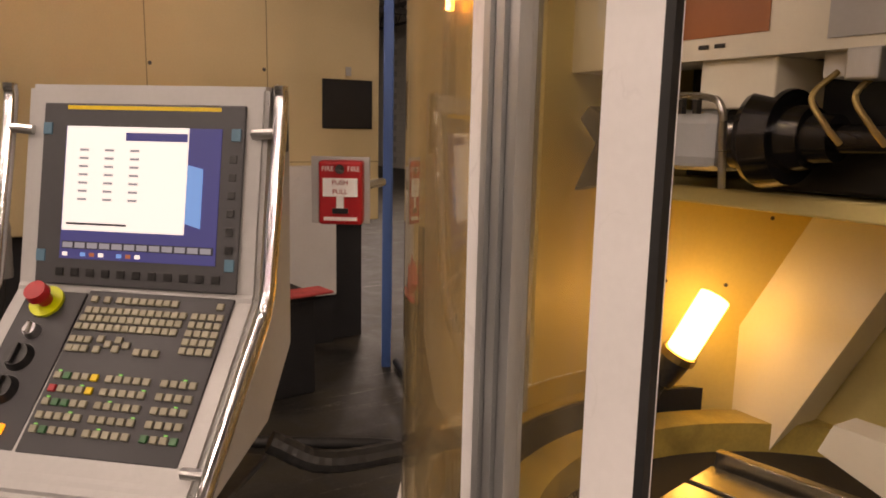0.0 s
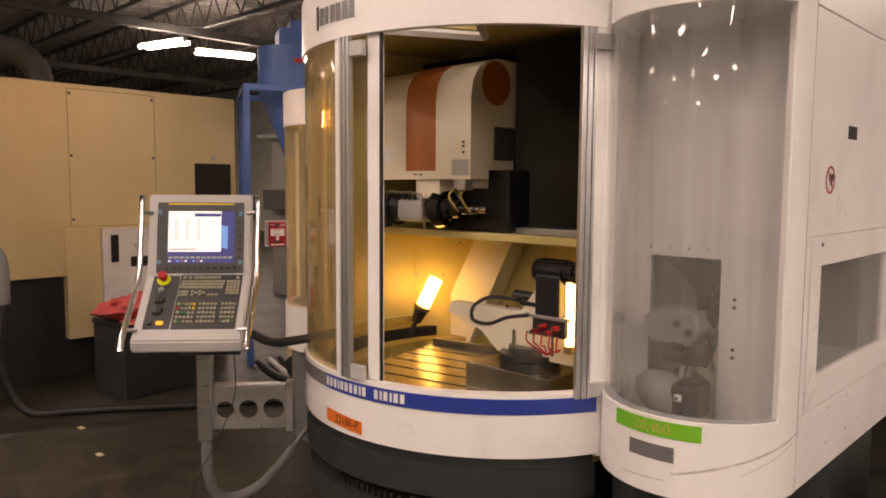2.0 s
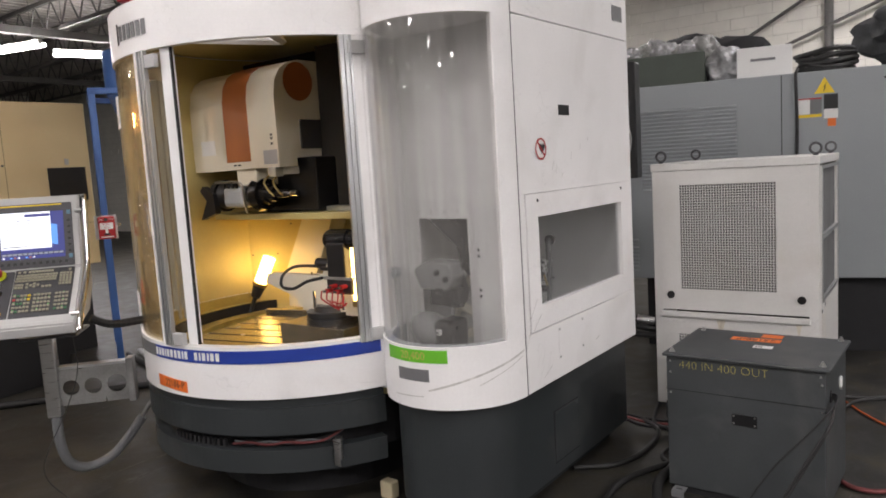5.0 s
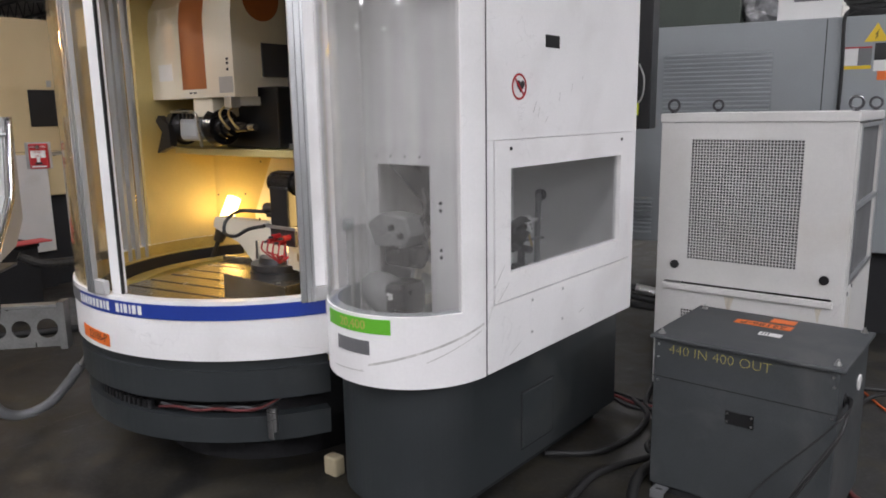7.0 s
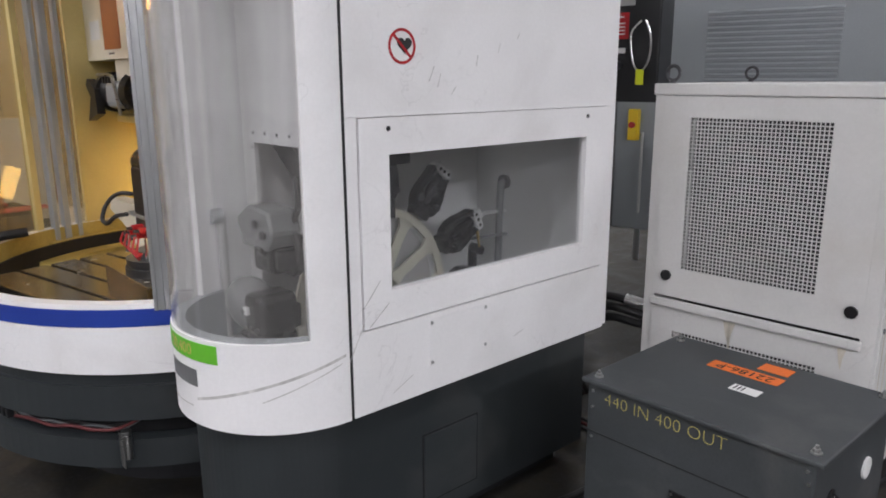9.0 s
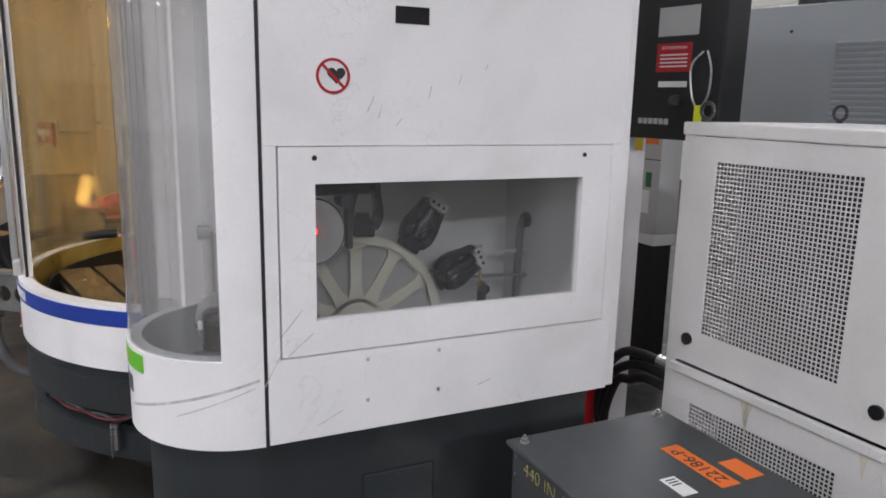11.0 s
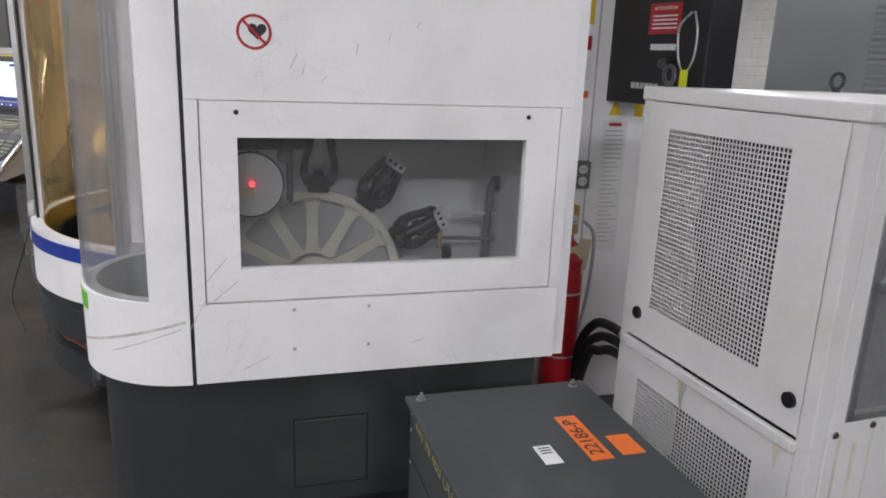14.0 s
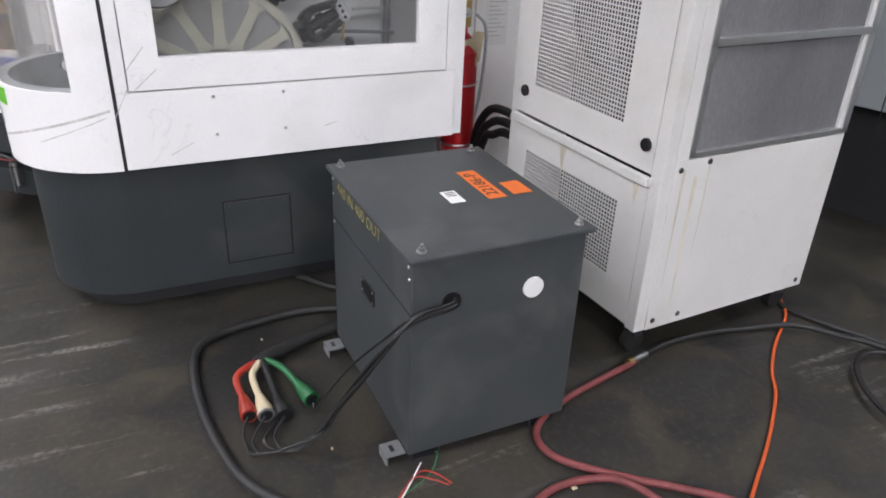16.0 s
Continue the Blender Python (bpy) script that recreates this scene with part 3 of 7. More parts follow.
            part("rib", prism(q, z0 + 0.02, 2.262), ALU, bar)
        for z in (z0 + 0.05, 2.21):
            c = arc(DRUM, 0.957, a + 3.2, a + 4, 1)[0]
            m = Matrix.Translation((*c, z)) @ Matrix.Rotation(radians(a + 3), 4, "Z")
            part("bracket", box(-0.045, 0.045, -0.012, 0.016, -0.03, 0.03, 0.003, m), GREY_LIGHT, bar)
    # right-hand housing: round glazed front
    col = part("column_apron", prism(arc(COL, COL_R, -90, 90, 40) + arc(COL, COL_R - 0.04, 90, -90, 40), HEM, SILL + 0.012), WHITE, mc, "white rounded apron")
    part("column_header", prism(arc(COL, COL_R, -90, 90, 40) + arc(COL, COL_R - 0.04, 90, -90, 40), BAND, TOP), WHITE, mc, "white rounded header")
    part("column_frame", arc_wall(COL, COL_R, 71, 90, SILL + 0.012, BAND, 0.03, 8), WHITE, mc)
    part("column_frame", arc_wall(COL, COL_R, -90, -62, SILL + 0.012, BAND, 0.03, 8), WHITE, mc)
    part("column_glass", arc_wall(COL, COL_R - 0.004, -63, 72, SILL, BAND + 0.006, 0.006, 48), GLASS_HAZY, mc, "curved hazy clear glazing", True).visible_shadow = False
    sticker = curved_patch("handle_plate", on_column(COL_R, 1.74), COL_R * radians(-72), COL_R * radians(-66), -0.04, 0.04, PAPER_CREAM, mc)
    green = curved_patch("lot_tape", on_column(COL_R, 0.838), COL_R * radians(-26), COL_R * radians(27), -0.030, 0.027, GREEN, col, "green tape with yellow handwriting", skew=0.0)
    writing("handwriting", "20,400", 0.05, YELLOW_INK, green, None, 0.0004, bend=on_column(COL_R + 0.0024, 0.836))
    curved_patch("type_plate", on_column(COL_R, 0.752), COL_R * radians(-14), COL_R * radians(13), -0.028, 0.026, STRIPE_GREY, col, "grey type plate")
    part("filler_post", rod((-0.690, -0.180, HEM), (-0.690, -0.180, TOP - 0.004), 0.018, 14), WHITE, mc, "white filler strip between drum and column", True)
    # flank
    flank = part("side_panel", box(-0.04, 0.0, 0.012, 1.255, 1.50, 2.272, 0.003), WHITE, mc, "white flank panel with scuffs")
    part("top_panel", box(-0.04, 0.0, 0.012, 1.255, 2.278, TOP, 0.003), WHITE, mc)
    part("seam_strip", box(-0.04, -0.0025, 0.0005, 0.0115, HEM, TOP, 0), RUBBER, mc, "black seam gasket")
    part("lower_panel", box(-0.04, 0.0, 0.012, 1.255, HEM, 0.868, 0.003), WHITE, mc, "white lower flank panel")
    part("flank_post", box(-0.04, -0.001, 0.012, 0.05, 0.868, 1.50, 0), WHITE, mc)
    part("flank_post", box(-0.04, -0.001, 1.215, 1.255, 0.868, 1.50, 0), WHITE, mc)
    bm = bmesh.new()
    y0, y1, z0, z1 = 0.055, 1.21, 0.875, 1.498
    for b in ((y0, y1, z0, 0.98), (y0, y1, 1.391, z1), (y0, 0.16, 0.98, 1.391), (1.093, y1, 0.98, 1.391)):
        add_box(bm, -0.03, 0.004, b[0], b[1], b[2], b[3], 0)
    win = part("window_frame", bm, WHITE, mc, "white bolted window frame")
    part("window_pane", box(-0.02, -0.014, 0.155, 1.10, 0.975, 1.396, 0), GLASS_DARK, win, "smoked window pane").visible_shadow = False
    for y in (0.159, 1.095):
        screw(win, (0.004, y, 1.466), (1, 0, 0), 0.009, BLACK)
    cover = part("cover_plate", box(-0.001, 0.0012, 0.312, 0.577, 0.688, 0.848, 0.0), WHITE, mc, "small white cover plate")
    for y, z in ((0.322, 0.836), (0.567, 0.836), (0.567, 0.70), (0.322, 0.70)):
        screw(cover, (0.0012, y, z), (1, 0, 0), 0.007)
    screw(flank, (0.0, 0.075, 0.96 + 0.07), (1, 0, 0), 0.005, BLACK)
    part("slot", box(-0.002, 0.0015, 0.405, 0.512, 1.853, 1.902, 0.0), BLACK, flank, "black slot")
    part("model_plate", box(-0.002, 0.002, 1.06, 1.19, 2.37, 2.45, 0.0), STRIPE_GREY, flank)
    curved_patch("scuff_mark", on_column(COL_R, 0.68), COL_R * radians(12), COL_R * radians(88), 0.0, 0.009, SCUFF, col, "grey scuff mark", skew=0.13, thick=0.0003, lift=0.0004)
    for a0, a1, z, rise in ((48, 86, 0.70, 0.09), (-20, 8, 0.645, 0.01)):
        curved_patch("scuff_mark", on_column(COL_R, z), COL_R * radians(a0), COL_R * radians(a1), 0.0, 0.004, SCUFF, col, "grey scuff mark", skew=rise, thick=0.0003, lift=0.0004)
    for y, z, l, tilt in ((0.33, 1.62, 0.05, 65), (0.36, 1.60, 0.04, 72), (0.42, 1.57, 0.03, 50), (0.52, 1.66, 0.035, 80), (0.20, 0.66, 0.09, 25), (0.74, 0.70, 0.05, 15), (0.11, 0.91, 0.10, 40), (0.03, 0.845, 0.13, 62), (0.085, 0.98, 0.10, 50), (0.62, 1.70, 0.03, 70), (0.71, 1.74, 0.02, 60)):
        part("scuff_mark", box(-0.0002, 0.0044 if 0.055 < y and 0.88 < z < 1.49 else 0.0004, -l / 2, l / 2, -0.0013, 0.0013, 0, Matrix.Translation((0, y, z)) @ Matrix.Rotation(radians(tilt), 4, "X")), SCUFF, flank, "grey scuff mark")
    # pacemaker warning sign: white disc, red ring, black heart, red bar
    c = Vector((0.0, 0.217, 1.697))
    sign = part("warning_sign", rod(c, c + Vector((0.0012, 0, 0)), 0.05, 40), PAPER, flank, "round no-pacemaker warning sign")
    m = Matrix.Translation(c + Vector((0.0014, 0, 0))) @ Matrix.Rotation(radians(90), 4, "Z") @ Matrix.Rotation(radians(90), 4, "X")
    ring = bmesh.new()
    o = [(0.05 * math.cos(math.tau * i / 40), 0.05 * math.sin(math.tau * i / 40)) for i in range(40)]
    for i in range(40):
        a, b = o[i], o[(i + 1) % 40]
        q = [ring.verts.new((p[0] * s, p[1] * s, d)) for s in (1, 0.84) for p in (a, b) for d in (0, 0.001)]
        for f in ((0, 2, 3, 1), (4, 5, 7, 6), (1, 3, 7, 5), (0, 1, 5, 4), (2, 6, 7, 3), (0, 4, 6, 2)):
            ring.faces.new([q[k] for k in f])
    bmesh.ops.transform(ring, matrix=m, verts=ring.verts)
    part("sign_ring", ring, RED, sign)
    heart = [(0.027 * math.sin(t) ** 3 + 0.009, 0.026 * (0.8125 * math.cos(t) - 0.3125 * math.cos(2 * t) - 0.125 * math.cos(3 * t) - 0.0625 * math.cos(4 * t)) + 0.004) for t in [math.tau * i / 32 for i in range(32)]]
    part("sign_heart", prism(heart, 0.0, 0.0012, m), INK, sign)
    part("sign_bar", box(-0.044, 0.044, -0.004, 0.004, 0.0012, 0.0022, 0, m @ Matrix.Rotation(radians(-45), 4, "Z")), RED, sign)
    # inner walls and back of the tool changer room
    inner = bmesh.new()
    add_box(inner, -0.70, -0.68, -0.115, 1.25, 0.60, 2.30, 0)
    add_box(inner, -0.68, -0.04, 1.19, 1.24, 0.60, 2.30, 0)
    add_box(inner, -0.68, -0.05, 0.0, 1.2, 0.60, 0.62, 0)
    part("changer_room", inner, ROOM_WHITE, mc, "light grey inner walls")
    part("back_wall", box(-2.5, -0.02, 1.258, 1.30, HEM, TOP, 0), WHITE, mc)
    part("top_cover", box(-2.3, -0.72, 0.1, 1.257, TOP - 0.03, TOP - 0.004, 0), WHITE, mc)


machine_body(machine)


def tool_changer(mc):
    """Spoked plastic disc with wheel grippers, seen through the flank window and the round glazing."""
    c = Vector((-0.46, 0.43, 0.80))
    bm = bmesh.new()
    n = 64
    rim = []
    for i in range(n):
        t = math.tau * i / n
        rim.append([bm.verts.new(c + Vector((d, r * math.cos(t), r * math.sin(t)))) for r, d in ((0.345, 0), (0.345, 0.012), (0.312, 0.012), (0.312, 0))])
    for i in range(n):
        a, b = rim[i], rim[(i + 1) % n]
        for k in range(4):
            bm.faces.new((a[k], a[(k + 1) % 4], b[(k + 1) % 4], b[k]))
    add_rod(bm, c, c + Vector((0.012, 0, 0)), 0.105, 32)
    for i in range(12):
        m = Matrix.Translation(c) @ Matrix.Rotation(math.tau * (i + 0.0) / 12, 4, "X")
        add_prism(bm, [(-0.034, 0.09), (0.034, 0.09), (0.021, 0.15), (0.021, 0.285), (0.042, 0.317), (-0.042, 0.317), (-0.021, 0.285), (-0.021, 0.15)], 0, 0.012,
                  m @ Matrix(((0, 0, 1, 0), (1, 0, 0, 0), (0, 1, 0, 0), (0, 0, 0, 1))))
    part("spoked_disc", bm, IVORY_PLASTIC, mc, "cream plastic spoked disc")
    part("hub", rod(c - Vector((0.2, 0, 0)), c + Vector((0.03, 0, 0)), 0.05, 24), DARK_METAL, mc)
    part("disc_backing", rod(c - Vector((0.05, 0, 0)), c - Vector((0.03, 0, 0)), 0.31, 48), GREY_LIGHT, mc)
    # grippers round the disc
    side = Matrix(((0, 0, 1, 0), (1, 0, 0, 0), (0, 1, 0, 0), (0, 0, 0, 1)))
    for i, ang in enumerate((-3, 26, 56, 87, 117, 147, 177)):
        m = Matrix.Translation(c + Vector((0.03, 0, 0))) @ Matrix.Rotation(radians(ang), 4, "X")
        bm = bmesh.new()
        add_box(bm, -0.03, 0.022, 0.345, 0.395, -0.042, 0.042, 0.008, m)
        add_prism(bm, [(0.385, -0.03), (0.385, 0.03), (0.43, 0.018), (0.43, -0.018)], -0.022, 0.012, m @ side)
        grip = part("gripper", bm, SOOT, mc, "black gripper fork")
        for s in (-1, 1):
            jaw = [(0.375, 0.018), (0.37, 0.052), (0.41, 0.070), (0.455, 0.068), (0.50, 0.056), (0.545, 0.050), (0.556, 0.036), (0.548, 0.024), (0.50, 0.030), (0.455, 0.042), (0.42, 0.040), (0.40, 0.022)]
            bm = prism([(y, z * s) for y, z in jaw], -0.022, 0.024, m @ side)
            bmesh.ops.recalc_face_normals(bm, faces=bm.faces)
            bmesh.ops.bevel(bm, geom=bm.edges[:], offset=0.004, segments=1, affect="EDGES")
            part("jaw", bm, SOOT, grip)
            bm = rod(m @ Vector((0.02, 0.41, 0.048 * s)), m @ Vector((0.034, 0.41, 0.048 * s)), 0.015, 14)
            add_rod(bm, m @ Vector((0.02, 0.535, 0.038 * s)), m @ Vector((0.031, 0.535, 0.038 * s)), 0.008, 10)
            part("pivot", bm, DARK_METAL, grip, "", True)
        if i in (1, 2, 4):
            bm = bmesh.new()
            for y0, y1, r0, r1 in ((0.40, 0.44, 0.018, 0.024), (0.44, 0.47, 0.034, 0.034), (0.47, 0.53, 0.025, 0.022)):
                add_rod(bm, m @ Vector((0.004, y0, 0)), m @ Vector((0.004, y1, 0)), r0, 18, r1)
            part("arbor", bm, DARK_CHROME, grip, "dark steel tool arbor", True)
            clamp = part("clamp_block", box(-0.026, 0.034, 0.528, 0.566, -0.046, 0.040, 0.008, m), CAST_ALU, grip, "aluminium clamp block")
            for z in (-0.026, 0.0, 0.024):
                part("bolt", rod(m @ Vector((0.034, 0.547, z)), m @ Vector((0.0355, 0.547, z)), 0.007, 12), BLACK, clamp)
            part("clamp_lug", box(-0.01, 0.028, 0.566, 0.582, -0.012, 0.034, 0.005, m), CAST_ALU, clamp)
            if i == 1:
                part("nozzle", rod(m @ Vector((0.02, 0.53, -0.05)), m @ Vector((0.05, 0.49, -0.095)), 0.007, 10, 0.005), BRASS, grip, "small brass nozzle", True)
            part("hose", tube([m @ Vector((0.03, 0.53, 0.03)), m @ Vector((0.06, 0.50, 0.06)), m @ Vector((0.05, 0.44, 0.075)), m @ Vector((0.0, 0.38, 0.05))], 0.006, 8), RUBBER, grip)
    d = Vector((-0.20, 0.20, 1.215))
    wheel = part("grinding_wheel", rod(d, d + Vector((0.012, 0, 0)), 0.105, 40), GREY_LIGHT, mc, "pale grey grinding wheel", True)
    part("wheel_rim", tube([d + Vector((0.006, 0.106 * math.cos(math.tau * i / 24), 0.106 * math.sin(math.tau * i / 24))) for i in range(25)], 0.005, 6, 2), BLACK, wheel)
    part("tag", box(-0.184, -0.178, 0.13, 0.215, 1.17, 1.205, 0.002), PAPER_CREAM, wheel)
    part("indicator_light", rod((-0.18, 0.205, 1.22), (-0.172, 0.205, 1.22), 0.008, 12), RED_GLOW, wheel, "red indicator light")
    arm = bmesh.new()
    add_box(arm, -0.25, -0.19, 0.10, 0.40, 1.33, 1.40, 0.006)
    add_rod(arm, (-0.25, 0.31, 1.31), (-0.17, 0.31, 1.31), 0.022, 16)
    add_box(arm, -0.24, -0.2, 0.32, 0.34, 1.15, 1.34, 0.004)
    part("wheel_arm", arm, DARK_METAL, mc)
    # coolant pipe with elbow
    part("pipe", tube([(-0.50, 1.145, 0.62), (-0.50, 1.150, 0.9), (-0.50, 1.158, 1.12), (-0.50, 1.163, 1.150), (-0.50, 1.188, 1.160)], 0.016, 10), GREY_MID_DARK, mc, "grey pipe with elbow")
    part("pipe_flange", rod((-0.50, 1.172, 1.160), (-0.50, 1.19, 1.160), 0.032, 18), DARK_METAL, mc)
    part("pipe", tube([(-0.50, 1.0, 1.03), (-0.50, 1.08, 1.035), (-0.50, 1.19, 1.03)], 0.009, 8), GREY_LIGHT, mc)
    part("pipe", tube([(-0.46, 0.86, 0.95), (-0.46, 1.0, 0.945), (-0.48, 1.18, 0.93)], 0.008, 8), GREY_MID_DARK, mc)
    part("pipe", tube([(-0.50, 0.98, 0.62), (-0.49, 0.98, 0.87), (-0.47, 0.97, 0.90), (-0.42, 0.96, 0.90)], 0.02, 10), DARK_METAL, mc)
    part("pipe", tube([(-0.675, -0.06, 0.62), (-0.675, -0.06, 1.10), (-0.674, -0.066, 1.135), (-0.67, -0.09, 1.148)], 0.016, 10), GREY_LIGHT, mc, "grey upright pipe")
    part("pipe_head", rod((-0.67, -0.06, 1.148), (-0.67, -0.10, 1.148), 0.026, 14), GREY_MID, mc)
    # panel behind the round glazing with the opening to the wheels
    bm = bmesh.new()
    for b in ((-0.70, -0.60, 0.62, 2.275), (-0.31, -0.04, 0.62, 2.275), (-0.60, -0.31, 1.397, 2.275)):
        add_box(bm, b[0], b[1], 0.045, 0.06, b[2], b[3], 0)
    part("apron_lining", arc_wall(COL, COL_R - 0.011, -88, 88, 0.70, SILL + 0.016, 0.034, 36), GREY_MID, mc, "dirty grey inner face of the apron")
    part("sump_floor", prism(arc(COL, COL_R - 0.012, -86, 86, 30) + [(-0.045, 0.044), (-0.675, 0.044)], 0.69, 0.705), GREY_MID_DARK, mc, "dirty grey sump floor")
    part("front_partition", bm, ROOM_WHITE, mc, "pale grey partition with a rectangular opening")
    for x in (-0.60, -0.52, -0.44, -0.36):
        screw(mc, (x, 0.045, 1.43), (0, -1, 0), 0.006, DARK_METAL)
    for z in (1.25, 1.22, 1.06, 1.03):
        screw(mc, (-0.255, 0.045, z), (0, -1, 0), 0.009, DARK_METAL)
    for z in (1.38, 1.24, 1.10, 0.9):
        screw(mc, (-0.61, 0.045, z), (0, -1, 0), 0.005, DARK_METAL)
    part("changer_ceiling", prism(arc(COL, COL_R - 0.012, -86, 86, 30) + [(-0.045, 0.06), (-0.675, 0.06)], BAND + 0.008, BAND + 0.02), ROOM_WHITE, mc)
    # clamp units hanging in front of and behind the opening
    bm = bmesh.new()
    bmesh.ops.create_uvsphere(bm, u_segments=24, v_segments=14, radius=0.10, matrix=Matrix.Translation((-0.47, -0.06, 0.87)) @ Matrix.Rotation(radians(20), 4, "Y") @ Matrix.Diagonal((1.25, 0.8, 0.85, 1)))
    hub = part("clamp_head", bm, BOX_GREY, mc, "rounded grey steel clamp head", True)
    part("clamp_face", box(-0.42, -0.31, -0.128, 0.02, 0.80, 0.94, 0.025, None), SOOT, hub)
    part("clamp_pad", box(-0.39, -0.364, -0.141, -0.128, 0.874, 0.90, 0.003), PAPER, hub, "white square pad")
    part("pad_pin", rod((-0.378, -0.145, 0.887), (-0.378, -0.149, 0.887), 0.006, 10), BLACK, hub)
    bm = bmesh.new()
    add_prism(bm, [(-0.14, 0.02), (-0.10, -0.07), (0.06, -0.07), (0.10, -0.01), (0.08, 0.06), (-0.06, 0.07)], -0.06, 0.05, Matrix.Translation((-0.44, 0.0, 1.135)) @ Matrix.Rotation(radians(90), 4, "X"))
    bmesh.ops.bevel(bm, geom=bm.edges[:], offset=0.008, segments=1, affect="EDGES")
    blk = part("clamp_block", bm, BOX_GREY, mc, "angular cast clamp block")
    part("clamp_jaw", box(-0.43, -0.33, -0.03, 0.06, 1.0, 1.07, 0.012), BLACK, blk)
    part("clamp_screw", rod((-0.43, -0.055, 1.15), (-0.43, -0.065, 1.15), 0.014, 12), BLACK, blk)
    part("clamp_screw", rod((-0.38, -0.055, 1.12), (-0.38, -0.065, 1.12), 0.014, 12), BLACK, blk)
    part("clamp_under", box(-0.50, -0.36, -0.04, 0.06, 0.985, 1.075, 0.02), SOOT, blk, "black clamp mechanism")
    part("feed_hose", tube([(-0.36, 0.06, 1.30), (-0.335, 0.05, 1.22), (-0.36, 0.04, 1.14), (-0.33, 0.04, 1.06), (-0.36, 0.03, 0.98)], 0.012, 8), BLACK, blk)
    part("dark_bracket", prism([(-0.58, 1.39), (-0.32, 1.39), (-0.34, 1.27), (-0.40, 1.24)], 0.10, 0.13, Matrix(((1, 0, 0, 0), (0, 0, 1, 0), (0, 1, 0, 0), (0, 0, 0, 1)))), SOOT, mc)


tool_changer(machine)


def grinding_space(mc):
    """Everything inside the drum: castings, spindle head, table and work head."""
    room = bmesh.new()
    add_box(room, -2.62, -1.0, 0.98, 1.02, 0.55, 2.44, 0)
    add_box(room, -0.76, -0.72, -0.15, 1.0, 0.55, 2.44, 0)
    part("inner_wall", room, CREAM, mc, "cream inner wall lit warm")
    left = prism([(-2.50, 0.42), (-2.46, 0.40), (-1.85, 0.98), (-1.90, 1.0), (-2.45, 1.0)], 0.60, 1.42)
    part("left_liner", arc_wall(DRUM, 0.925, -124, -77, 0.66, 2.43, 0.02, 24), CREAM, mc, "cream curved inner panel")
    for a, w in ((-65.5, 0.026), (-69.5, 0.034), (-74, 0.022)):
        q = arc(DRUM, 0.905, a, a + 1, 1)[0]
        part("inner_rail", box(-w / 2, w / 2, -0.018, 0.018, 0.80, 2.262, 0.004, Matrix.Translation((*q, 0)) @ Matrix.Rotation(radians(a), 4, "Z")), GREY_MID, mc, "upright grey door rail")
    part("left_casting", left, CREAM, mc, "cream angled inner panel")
    for x, y, z in ((-2.40, 0.445, 1.12), (-2.28, 0.56, 1.12), (-2.12, 0.71, 1.12), (-2.2, 0.63, 1.35), (-2.2, 0.63, 1.32)):
        screw(mc, (x + 0.012, y - 0.012, z), (0.69, -0.73, 0), 0.006, DARK_METAL)
    # sloping buttress
    sl = bmesh.new()
    m = Matrix(((1, 0, 0, 0), (0, 0, -1, 0), (0, 1, 0, 0), (0, 0, 0, 1)))
    add_prism(sl, [(-2.46, 0.62), (-2.14, 0.62), (-1.74, 1.41), (-2.02, 1.41)], -0.74, -0.60, m)
    part("buttress", sl, IVORY, mc, "ivory sloping casting")
    part("recess_wall", box(-2.1, -0.74, 0.75, 0.79, 0.60, 1.42, 0), CREAM, mc, "cream recess wall")
    part("rail_shelf", box(-2.45, -0.76, 0.20, 0.98, 1.385, 1.425, 0.006), CREAM, mc, "cream ledge under the bellows")
    for i in range(24):
        bel = bmesh.new()
        x = -1.60 + i * 0.036
        add_prism(bel, [(x, 0.42), (x + 0.018, 0.385), (x + 0.036, 0.42), (x + 0.036, 0.46), (x, 0.46)], 1.43, 2.40)
        part("bellows_fold", bel, BELLOWS, mc, "black way bellows fold")
    part("bellows_box", box(-2.46, -1.6, 0.5, 0.97, 1.43, 2.40, 0), BLACK_DULL, mc)
    part("bellows_foot", box(-1.6, -0.76, 0.30, 0.44, 1.425, 1.455, 0.004), ALU, mc)
    # ceiling light panel
    v = bmesh.new()
    for a, b in ((arc(DRUM, 0.90, 330, 331, 1)[0], (-1.60, 0.16)), ((-1.60, 0.16), arc(DRUM, 0.90, 30, 31, 1)[0])):
        add_tube(v, [(a[0], a[1], 2.41), (b[0], b[1], 2.41)], 0.022, 4, 0)
    part("ceiling_rail", v, WHITE, mc)
    # spindle head housing: side profile drawn in y and z, swept along x
    prof = [(0.06, 1.70), (0.06, 2.10), (0.075, 2.19), (0.115, 2.255), (0.18, 2.295), (0.26, 2.315), (0.55, 2.315), (0.55, 1.93), (0.40, 1.93), (0.40, 1.75), (0.20, 1.75), (0.20, 1.70)]
    m = Matrix(((0, 0, 1, 0), (1, 0, 0, 0), (0, 1, 0, 0), (0, 0, 0, 1)))
    head = part("spindle_head", prism(prof, -2.10, -1.605, m), IVORY, mc, "ivory spindle head cover with rounded top", True, 30)
    part("head_cover", prism([(y + 0.03, z if z > 1.8 else z) for y, z in prof], -2.46, -2.102, m), IVORY, head)
    band = [(0.058, 1.745), (0.058, 2.10), (0.073, 2.191), (0.113, 2.257), (0.18, 2.298), (0.26, 2.318), (0.3, 2.318), (0.26, 2.312), (0.18, 2.29), (0.12, 2.25), (0.08, 2.19), (0.064, 2.10), (0.064, 1.745)]
    part("head_stripe", prism(band, -2.075, -1.85, m), RUST, head, "burnt orange stripe", True, 30)
